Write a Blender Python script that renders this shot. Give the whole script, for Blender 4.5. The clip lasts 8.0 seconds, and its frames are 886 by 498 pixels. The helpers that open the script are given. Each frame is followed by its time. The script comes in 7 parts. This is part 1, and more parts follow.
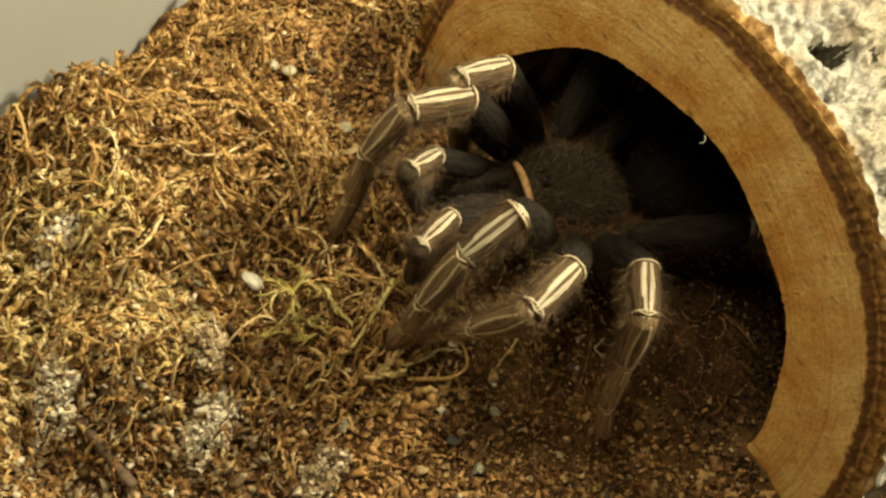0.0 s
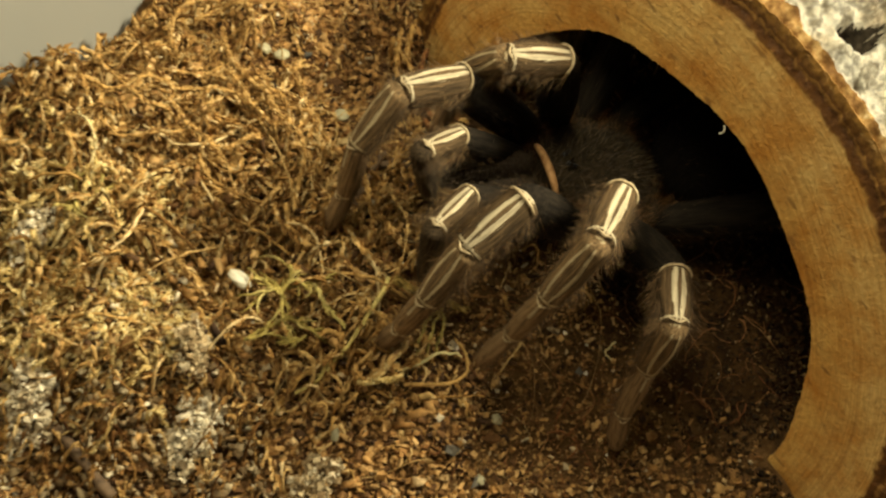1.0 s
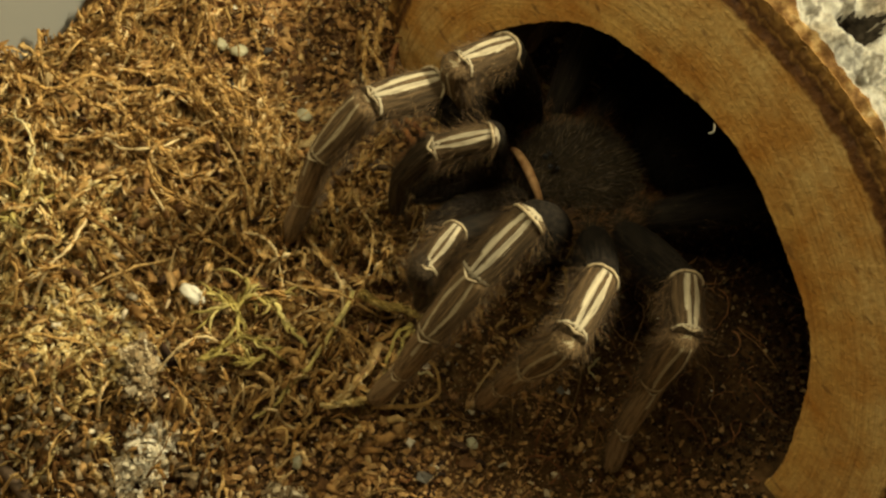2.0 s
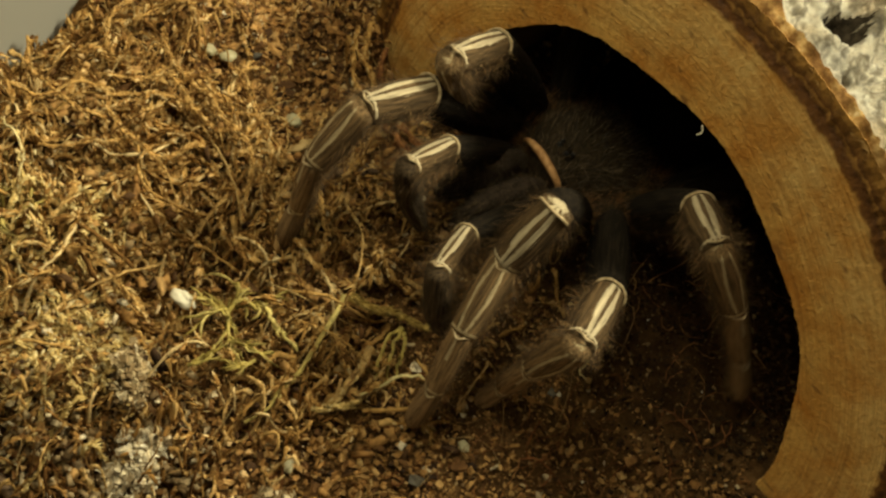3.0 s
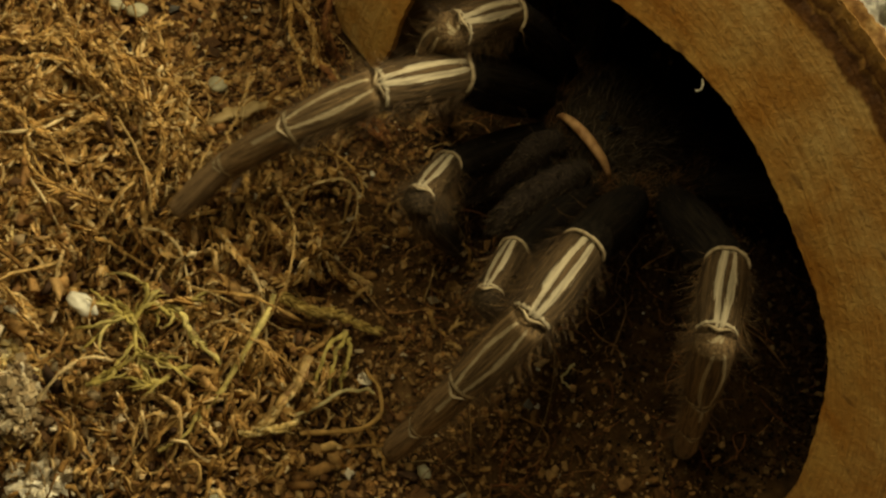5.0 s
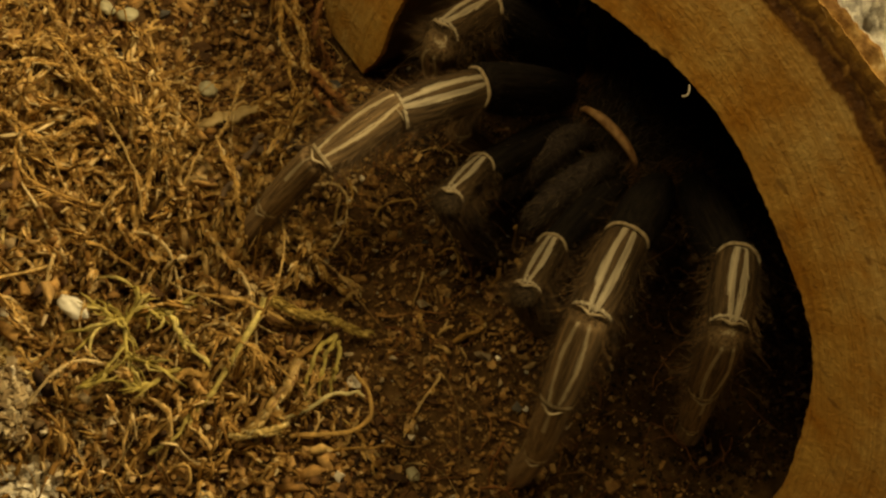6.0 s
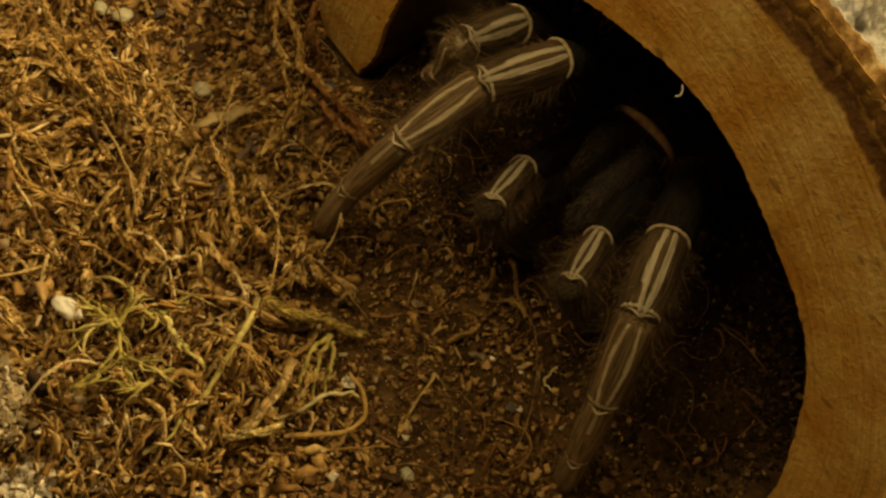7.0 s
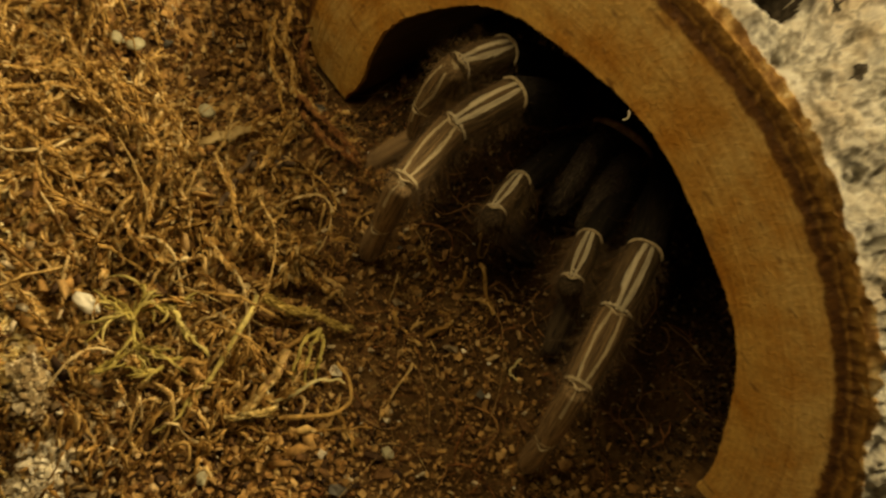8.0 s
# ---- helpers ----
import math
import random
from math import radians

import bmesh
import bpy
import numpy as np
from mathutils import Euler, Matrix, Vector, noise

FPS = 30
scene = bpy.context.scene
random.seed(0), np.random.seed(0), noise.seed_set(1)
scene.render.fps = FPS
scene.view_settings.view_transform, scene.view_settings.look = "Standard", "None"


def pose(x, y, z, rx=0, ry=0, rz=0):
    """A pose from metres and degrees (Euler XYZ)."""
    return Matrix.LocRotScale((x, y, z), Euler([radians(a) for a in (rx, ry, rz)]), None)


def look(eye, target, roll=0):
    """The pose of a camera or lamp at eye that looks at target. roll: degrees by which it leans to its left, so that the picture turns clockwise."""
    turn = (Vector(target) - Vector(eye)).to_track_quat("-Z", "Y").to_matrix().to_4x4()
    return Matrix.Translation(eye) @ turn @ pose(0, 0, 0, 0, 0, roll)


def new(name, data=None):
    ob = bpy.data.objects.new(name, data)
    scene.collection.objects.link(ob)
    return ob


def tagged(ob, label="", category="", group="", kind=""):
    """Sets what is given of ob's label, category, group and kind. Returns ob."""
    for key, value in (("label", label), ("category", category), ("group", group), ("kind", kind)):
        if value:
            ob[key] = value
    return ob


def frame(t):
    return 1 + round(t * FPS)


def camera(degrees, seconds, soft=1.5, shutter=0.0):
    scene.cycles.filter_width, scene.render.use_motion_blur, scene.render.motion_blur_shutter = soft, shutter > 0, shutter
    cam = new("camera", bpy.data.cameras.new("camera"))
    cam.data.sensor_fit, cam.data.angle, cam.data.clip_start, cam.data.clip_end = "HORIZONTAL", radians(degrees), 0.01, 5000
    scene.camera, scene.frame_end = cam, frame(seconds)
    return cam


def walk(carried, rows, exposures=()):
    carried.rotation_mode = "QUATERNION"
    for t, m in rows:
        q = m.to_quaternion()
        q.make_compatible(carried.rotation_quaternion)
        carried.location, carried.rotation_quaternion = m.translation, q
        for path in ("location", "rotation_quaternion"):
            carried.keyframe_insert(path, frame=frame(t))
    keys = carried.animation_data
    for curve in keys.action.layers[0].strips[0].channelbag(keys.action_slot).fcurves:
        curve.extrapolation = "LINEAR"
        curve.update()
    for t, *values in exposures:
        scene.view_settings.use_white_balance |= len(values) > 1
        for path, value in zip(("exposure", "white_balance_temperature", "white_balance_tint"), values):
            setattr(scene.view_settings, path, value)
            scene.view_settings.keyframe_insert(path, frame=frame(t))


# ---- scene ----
cam = camera(40.0, 8.0, soft=2.5, shutter=0.5)
walk(cam, [
    (0.0, pose(0.04152, -0.12023, 0.15626, 32.98, -16.95, 53.71)),
    (0.5, pose(0.04026, -0.11617, 0.15322, 32.36, -16.59, 54.63)),
    (1.0, pose(0.03885, -0.11064, 0.14879, 32.00, -16.04, 54.62)),
    (1.5, pose(0.03572, -0.10029, 0.14029, 31.63, -15.67, 54.25)),
    (1.7, pose(0.03519, -0.10044, 0.14048, 31.63, -15.81, 54.24)),
    (2.8, pose(0.03599, -0.10071, 0.14059, 32.31, -15.97, 53.54)),
    (3.0, pose(0.03599, -0.10071, 0.14059, 32.31, -15.97, 53.54)),
    (3.5, pose(0.03447, -0.09623, 0.13702, 31.90, -15.52, 53.36)),
    (4.0, pose(0.03456, -0.09602, 0.13679, 31.93, -15.51, 53.11)),
    (4.5, pose(0.03520, -0.09158, 0.13370, 31.86, -14.98, 53.12)),
    (5.0, pose(0.02960, -0.08080, 0.12212, 30.56, -14.76, 52.60)),
    (5.2, pose(0.02967, -0.08117, 0.12222, 30.64, -14.97, 52.59)),
    (6.3, pose(0.03002, -0.08089, 0.12305, 30.76, -15.16, 52.35)),
    (6.5, pose(0.03043, -0.08072, 0.12291, 30.82, -15.08, 52.49)),
    (7.0, pose(0.03033, -0.08069, 0.12302, 30.84, -15.16, 52.35)),
    (7.5, pose(0.03072, -0.08113, 0.12330, 31.05, -15.53, 51.97)),
    (8.0, pose(0.03697, -0.09069, 0.13591, 32.21, -16.38, 52.07)),
], exposures=[(0.0, 0.05, 6550, 10), (0.5, 0.1, 6550, 10), (1.0, -0.05, 6650, 10), (1.6, -0.5, 6850, 7), (3.5, -0.6, 6850, 7), (4.5, -0.8, 7150, 7), (5.2, -1.15, 7850, 8), (6.3, -1.12, 10300, 15), (7.5, -1.08, 10300, 15), (8.0, -0.95, 9400, 14)])

# ---- light ----
world = bpy.data.worlds.new("room_air")
scene.world = world
world.use_nodes = True
world.node_tree.nodes["Background"].inputs[0].default_value = (1.0, 0.9, 0.75, 1)
world.node_tree.nodes["Background"].inputs[1].default_value = 0.045
for nm, size_x, size_y, watts, tint, eye, target, label in (
        ("terrarium_lamp", 0.06, 0.06, 2.0, (1.0, 0.93, 0.66), (0.045, 0.121, 0.25), (-0.03, -0.04, 0), "warm lamp behind and above the log hide"),
        # added fill with no known source; brightens the sawn face and front soil
        ("room_lamp", 0.11, 0.11, 0.40, (1.0, 0.90, 0.60), (-0.075, -0.066, 0.205), (-0.02, -0.02, 0.01), "soft warm fill light added over the open terrarium")):
    data = bpy.data.lights.new(nm, "AREA")
    data.shape, data.size, data.size_y, data.energy, data.color = "RECTANGLE", size_x, size_y, watts, tint
    lamp = tagged(new(nm, data), label, "lamp")
    lamp.matrix_world = look(eye, target)

rng = np.random.default_rng(7)
CZ, R_IN, R_BARK = 0.0048, 0.036, 0.0565
LOG_END = 0.125
TURN = radians(12.6)
X0, X1, Y0, Y1, ZB, ZT = -0.0765, 0.150, -0.190, 0.170, -0.045, 0.062


# ---- materials ----
class Nodes:
    """A short way to write node materials."""

    def __init__(self, name, rough=0.7, spec=0.3):
        self.m = bpy.data.materials.new(name)
        self.m.use_nodes = True
        self.t = self.m.node_tree
        self.b = self.t.nodes["Principled BSDF"]
        self.b.inputs["Roughness"].default_value = rough
        self.b.inputs["Specular IOR Level"].default_value = spec

    def n(self, kind, **put):
        node = self.t.nodes.new("ShaderNode" + kind)
        for key, value in put.items():
            if hasattr(value, "links"):
                self.t.links.new(value, node.inputs[key.replace("_", " ")])
            else:
                node.inputs[key.replace("_", " ")].default_value = value
        return node

    def link(self, a, b):
        self.t.links.new(a, b)

    def coords(self, kind="Object"):
        return self.n("TexCoord").outputs[kind]

    def noise(self, scale, detail=4.0, rough=0.6, vector=None, stretch=None):
        v = vector or self.coords()
        if stretch:
            mp = self.n("Mapping")
            self.link(v, mp.inputs["Vector"])
            mp.inputs["Scale"].default_value = stretch
            v = mp.outputs[0]
        node = self.n("TexNoise", Scale=scale, Detail=detail, Roughness=rough)
        self.link(v, node.inputs["Vector"])
        return node.outputs["Fac"]

    def ramp(self, fac, *stops):
        r = self.n("ValToRGB")
        e = r.color_ramp.elements
        while len(e) < len(stops):
            e.new(0.5)
        for el, (p, c) in zip(e, stops):
            el.position, el.color = p, (*c, 1)
        self.link(fac, r.inputs[0])
        return r.outputs[0]

    def math(self, op, a, b=0.0, clamp=False):
        node = self.t.nodes.new("ShaderNodeMath")
        node.operation, node.use_clamp = op, clamp
        for i, v in enumerate((a, b)):
            if hasattr(v, "links"):
                self.link(v, node.inputs[i])
            else:
                node.inputs[i].default_value = v
        return node.outputs[0]

    def mix(self, fac, a, b, kind="MIX"):
        node = self.t.nodes.new("ShaderNodeMix")
        node.data_type, node.blend_type = "RGBA", kind
        for i, v in ((0, fac), (6, a), (7, b)):
            if hasattr(v, "links"):
                self.link(v, node.inputs[i])
            else:
                node.inputs[i].default_value = v if i == 0 else (*v, 1)
        return node.outputs[2]

    def colour(self, c):
        if hasattr(c, "links"):
            self.link(c, self.b.inputs["Base Color"])
        else:
            self.b.inputs["Base Color"].default_value = (*c, 1)
        return self

    def bump(self, fac, strength=0.5, metres=0.0003):
        b = self.n("Bump", Strength=strength, Distance=metres)
        self.link(fac, b.inputs["Height"])
        self.link(b.outputs[0], self.b.inputs["Normal"])
        return self


def crumbs_material(name, stops, rough=0.85, spec=0.25):
    """Loose bits, each with a tone of its own."""
    k = Nodes(name, rough, spec)
    isle = k.n("NewGeometry").outputs["Random Per Island"]
    base = k.ramp(isle, *stops)
    grain = k.noise(900, 3)
    k.colour(k.mix(0.7, base, k.ramp(grain, (0.3, (0.22, 0.20, 0.17)), (0.65, (1.25, 1.2, 1.1))), "MULTIPLY"))
    return k.bump(grain, 0.6, 0.0002).m


M = {}
k = Nodes("substrate", 0.95, 0.15)
soil = k.ramp(k.noise(260, 6), (0.3, (0.030, 0.016, 0.007)), (0.5, (0.13, 0.068, 0.024)), (0.75, (0.28, 0.160, 0.065)))
# darker tone in a ragged ellipse round the burrow mouth
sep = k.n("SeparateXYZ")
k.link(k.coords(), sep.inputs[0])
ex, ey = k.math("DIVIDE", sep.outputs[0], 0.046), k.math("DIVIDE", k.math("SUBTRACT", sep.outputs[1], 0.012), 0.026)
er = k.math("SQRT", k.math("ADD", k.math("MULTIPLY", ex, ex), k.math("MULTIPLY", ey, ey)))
mouth_tone = k.ramp(k.math("ADD", er, k.math("MULTIPLY", k.math("SUBTRACT", k.noise(90, 3), 0.5), 0.5)), (0.75, (0.42, 0.37, 0.29)), (1.0, (1, 1, 1)))
soil = k.mix(1.0, soil, mouth_tone, "MULTIPLY")
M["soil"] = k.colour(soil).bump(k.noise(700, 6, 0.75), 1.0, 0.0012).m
M["crumb"] = crumbs_material("bark_crumbs", [(0.0, (0.034, 0.017, 0.008)), (0.18, (0.14, 0.068, 0.024)), (0.38, (0.28, 0.146, 0.048)),
                             (0.66, (0.43, 0.245, 0.088)), (0.92, (0.50, 0.315, 0.132)), (0.985, (0.54, 0.39, 0.21)), (1.0, (0.64, 0.55, 0.40))])
k = Nodes("bark_chip", 0.85, 0.2)
M["chip"] = k.colour(k.mix(0.7, k.ramp(k.n("ObjectInfo").outputs["Random"], (0.0, (0.05, 0.026, 0.012)), (0.5, (0.17, 0.082, 0.028)), (1.0, (0.36, 0.20, 0.08))), k.ramp(k.noise(900, 4), (0.3, (0.4, 0.36, 0.3)), (0.65, (1.2, 1.15, 1.1))), "MULTIPLY")).bump(k.noise(900, 4), 0.7, 0.0003).m
M["dark_soil"] = crumbs_material("damp_crumbs", [(0.0, (0.012, 0.007, 0.003)), (0.5, (0.045, 0.024, 0.009)), (0.9, (0.13, 0.072, 0.027)), (1.0, (0.32, 0.22, 0.11))], 0.85, 0.15)
M["straw_fibre"] = crumbs_material("plant_fibre", [(0.0, (0.26, 0.14, 0.05)), (0.6, (0.46, 0.30, 0.11)), (1.0, (0.60, 0.46, 0.22))], 0.6, 0.35)
M["fibre"] = crumbs_material("dry_moss", [(0.0, (0.10, 0.046, 0.014)), (0.28, (0.28, 0.150, 0.047)), (0.58, (0.47, 0.287, 0.100)),
                             (0.84, (0.60, 0.405, 0.172)), (1.0, (0.70, 0.55, 0.31))], 0.9, 0.12)
M["pale_fibre"] = crumbs_material("pale_moss", [(0.0, (0.30, 0.19, 0.065)), (0.4, (0.58, 0.43, 0.175)), (0.8, (0.72, 0.58, 0.29)), (1.0, (0.80, 0.71, 0.45))], 0.9, 0.12)
M["red_root"] = crumbs_material("rootlets", [(0.0, (0.12, 0.045, 0.016)), (0.5, (0.24, 0.10, 0.035)), (1.0, (0.36, 0.19, 0.07))], 0.8, 0.2)
M["green"] = crumbs_material("green_moss", [(0.0, (0.22, 0.165, 0.036)), (0.5, (0.36, 0.285, 0.072)), (1.0, (0.52, 0.43, 0.16))], 0.6, 0.35)
M["olive"] = crumbs_material("olive_moss", [(0.0, (0.20, 0.135, 0.036)), (0.5, (0.34, 0.235, 0.068)), (1.0, (0.46, 0.34, 0.12))], 0.8, 0.15)
M["stalk"] = crumbs_material("green_stalk", [(0.0, (0.46, 0.375, 0.105)), (1.0, (0.62, 0.52, 0.20))], 0.5, 0.4)
M["straw"] = crumbs_material("pale_stem", [(0.0, (0.52, 0.43, 0.19)), (1.0, (0.66, 0.57, 0.30))], 0.6, 0.35)
M["lichen"] = crumbs_material("pale_grit", [(0.0, (0.20, 0.14, 0.08)), (0.25, (0.46, 0.37, 0.24)), (0.55, (0.72, 0.64, 0.48)), (1.0, (0.88, 0.82, 0.68))])
M["tan_grit"] = crumbs_material("tan_grit", [(0.0, (0.12, 0.075, 0.035)), (0.4, (0.27, 0.19, 0.10)), (0.8, (0.46, 0.37, 0.23)), (1.0, (0.70, 0.62, 0.47))])
M["grey"] = crumbs_material("grey_stone", [(0.0, (0.05, 0.046, 0.040)), (1.0, (0.13, 0.115, 0.092))], 0.6, 0.4)

k = Nodes("white_pebble", 0.45, 0.5)
M["pebble"] = k.colour(k.ramp(k.noise(420, 4), (0.3, (0.60, 0.55, 0.42)), (0.65, (0.80, 0.75, 0.61)))).bump(k.noise(900), 0.3, 0.0002).m
k = Nodes("grey_green_pebble", 0.5, 0.4)
M["stone"] = k.colour(k.ramp(k.noise(500, 4), (0.3, (0.25, 0.22, 0.13)), (0.7, (0.44, 0.40, 0.25)))).bump(k.noise(900), 0.3, 0.0002).m
k = Nodes("dark_stick", 0.75, 0.3)
M["stick"] = k.colour(k.ramp(k.noise(500, 5, stretch=(1, 1, 0.12)), (0.3, (0.035, 0.020, 0.010)), (0.7, (0.16, 0.10, 0.055)))).bump(k.noise(900, stretch=(1, 1, 0.1)), 0.6, 0.0003).m
k = Nodes("dead_leaf", 0.6, 0.35)
M["leaf"] = k.colour(k.ramp(k.noise(400, 4), (0.3, (0.22, 0.14, 0.05)), (0.7, (0.42, 0.30, 0.13)))).bump(k.noise(700), 0.4, 0.0002).m

# sawn end of the log: rings, saw lines and specks
k = Nodes("sawn_wood", 0.6, 0.35)
pos = k.coords()
sep = k.n("SeparateXYZ")
k.link(pos, sep.inputs[0])
warp = k.noise(32, 3)
dx = k.math("ADD", sep.outputs[0], 0.004)
dz = k.math("SUBTRACT", sep.outputs[2], 0.001)
rad = k.math("SQRT", k.math("ADD", k.math("MULTIPLY", dx, dx), k.math("MULTIPLY", dz, dz)))
rad = k.math("ADD", rad, k.math("MULTIPLY", k.math("SUBTRACT", warp, 0.5), 0.0022))
def ring_noise(freq, detail):
    node = k.n("TexNoise", Scale=1.0, Detail=detail, Roughness=0.75)
    comb = k.n("CombineXYZ")
    k.link(k.math("MULTIPLY", rad, freq), comb.inputs[0])
    k.link(k.math("MULTIPLY", sep.outputs[0], 30), comb.inputs[1])
    k.link(comb.outputs[0], node.inputs["Vector"])
    return node.outputs["Fac"]


coarse, fine = ring_noise(700, 3.0), ring_noise(3200, 2.0)
base = k.ramp(coarse, (0.25, (0.565, 0.350, 0.112)), (0.5, (0.63, 0.415, 0.142)), (0.75, (0.685, 0.475, 0.185)))
blotch = k.ramp(k.noise(95, 6, 0.7), (0.40, (0.80, 0.57, 0.30)), (0.60, (1.08, 1.11, 1.15)))
base = k.mix(0.85, base, blotch, "MULTIPLY")
depth = k.n("Attribute")
depth.attribute_name = "across"
base = k.mix(0.8, base, k.ramp(k.math("ADD", depth.outputs["Fac"], k.math("MULTIPLY", k.math("SUBTRACT", k.noise(55, 5), 0.5), 1.1)), (0.15, (0.97, 0.83, 0.60)), (0.55, (1.04, 1.06, 1.12))), "MULTIPLY")
base = k.mix(0.42, base, k.ramp(fine, (0.33, (0.50, 0.38, 0.25)), (0.55, (1.08, 1.06, 1.04))), "MULTIPLY")
grain = k.noise(1400, 3, 0.7)
base = k.mix(0.40, base, k.ramp(grain, (0.36, (0.55, 0.45, 0.32)), (0.58, (1.08, 1.06, 1.04))), "MULTIPLY")
saw = k.math("ADD", k.math("MULTIPLY", fine, 0.3), k.math("MULTIPLY", grain, 0.8))
speck = k.ramp(k.noise(430, 2, 0.5, stretch=(0.6, 1, 1.6)), (0.64, (0, 0, 0)), (0.71, (1, 1, 1)))
base = k.mix(k.math("MULTIPLY", speck, 0.6), base, (0.14, 0.06, 0.018))
turn_of = k.math("ARCTAN2", dz, dx)
comb = k.n("CombineXYZ")
k.link(k.math("MULTIPLY", rad, 2100), comb.inputs[0])
k.link(k.math("MULTIPLY", turn_of, 26), comb.inputs[1])
dash = k.n("TexNoise", Scale=1.0, Detail=1.0, Roughness=0.5)
k.link(comb.outputs[0], dash.inputs["Vector"])
base = k.mix(k.math("MULTIPLY", k.ramp(dash.outputs["Fac"], (0.63, (0, 0, 0)), (0.72, (1, 1, 1))), 0.38), base, (0.17, 0.075, 0.020))
across = k.n("Attribute")
across.attribute_name = "across"
place = k.math("ADD", across.outputs["Fac"], k.math("ADD", k.math("MULTIPLY", k.math("SUBTRACT", k.noise(160, 4), 0.5), 0.10), k.math("MULTIPLY", k.math("SUBTRACT", k.noise(700, 4), 0.5), 0.10)))
bast = k.ramp(place, (0.77, (0.15, 0.062, 0.012)), (0.84, (0.085, 0.033, 0.006)), (0.875, (0.28, 0.15, 0.040)), (0.89, (0.10, 0.040, 0.008)), (0.97, (0.28, 0.150, 0.036)))
bast = k.mix(0.8, bast, k.ramp(k.noise(900, 5, 0.75), (0.36, (0.45, 0.38, 0.30)), (0.62, (1.3, 1.25, 1.15))), "MULTIPLY")
base = k.mix(k.ramp(place, (0.755, (0, 0, 0)), (0.785, (1, 1, 1))), base, bast)
M["sawn"] = k.colour(base).bump(saw, 0.75, 0.0004).m

k = Nodes("inner_wood", 0.7, 0.25)
M["inner"] = k.colour(k.ramp(k.noise(120, 5, stretch=(1, 0.15, 1)), (0.3, (0.10, 0.055, 0.020)), (0.7, (0.24, 0.14, 0.055)))).bump(k.noise(500, stretch=(1, 0.2, 1)), 0.4, 0.0003).m

k = Nodes("lichen_bark", 0.9, 0.2)
shift = k.n("TexNoise", Scale=420.0, Detail=4.0)
k.link(k.coords(), shift.inputs["Vector"])
moved = k.t.nodes.new("ShaderNodeVectorMath")
moved.operation = "MULTIPLY_ADD"
k.link(shift.outputs["Color"], moved.inputs[0])
moved.inputs[1].default_value = (0.0045, 0.0045, 0.0045)
k.link(k.coords(), moved.inputs[2])
crust_ = moved.outputs[0]
patch = k.ramp(k.noise(260, 9, 0.8, vector=crust_), (0.30, (0.16, 0.12, 0.075)), (0.38, (0.55, 0.47, 0.34)), (0.47, (0.76, 0.69, 0.55)), (0.58, (0.90, 0.85, 0.73)))
flecks = k.ramp(k.noise(1100, 6, 0.8, stretch=(1, 0.5, 1)), (0.40, (0.20, 0.165, 0.12)), (0.52, (1.05, 1.04, 1.0)))
warmth = k.ramp(k.noise(75, 4), (0.46, (1.0, 1.0, 1.0)), (0.64, (0.80, 0.58, 0.32)))
cell = k.n("TexVoronoi", Scale=190.0)
cell.feature = "DISTANCE_TO_EDGE"
k.link(crust_, cell.inputs["Vector"])
crack = k.ramp(cell.outputs["Distance"], (0.015, (0.10, 0.075, 0.05)), (0.11, (1, 1, 1)))
patch = k.mix(0.55, patch, crack, "MULTIPLY")
M["bark"] = k.colour(k.mix(0.34, k.mix(0.5, patch, warmth, "MULTIPLY"), flecks, "MULTIPLY")).bump(k.noise(800, 8, 0.85), 1.0, 0.0014).m
# near-black colour that stands for the shade inside the bark holes
k = Nodes("dark_bark_hole", 0.95, 0.1)
M["hole_shade"] = k.colour(k.ramp(k.noise(900, 5), (0.35, (0.018, 0.014, 0.010)), (0.7, (0.085, 0.068, 0.048)))).bump(k.noise(1200, 5), 0.8, 0.0005).m
k = Nodes("bare_bark", 0.85, 0.15)
M["barkedge"] = k.colour(k.ramp(k.noise(330, 6, 0.7), (0.40, (0.13, 0.062, 0.018)), (0.50, (0.27, 0.150, 0.050)), (0.60, (0.46, 0.31, 0.13)), (0.72, (0.68, 0.55, 0.34)))).bump(k.noise(500, 4), 0.6, 0.0005).m

k = Nodes("terrarium_plastic", 0.45, 0.4)
M["plastic"] = k.colour(k.ramp(k.noise(9, 4), (0.3, (0.29, 0.28, 0.25)), (0.7, (0.36, 0.35, 0.315)))).bump(k.noise(300), 0.05, 0.0002).m
k = Nodes("table_wood", 0.5, 0.3)
M["table"] = k.colour(k.ramp(k.noise(10, 5, stretch=(1, 0.1, 1)), (0.3, (0.16, 0.09, 0.045)), (0.7, (0.28, 0.17, 0.09)))).m
k = Nodes("room_paint", 0.9, 0.2)
M["paint"] = k.colour(k.ramp(k.noise(3, 4), (0.3, (0.50, 0.46, 0.40)), (0.7, (0.58, 0.54, 0.47)))).m


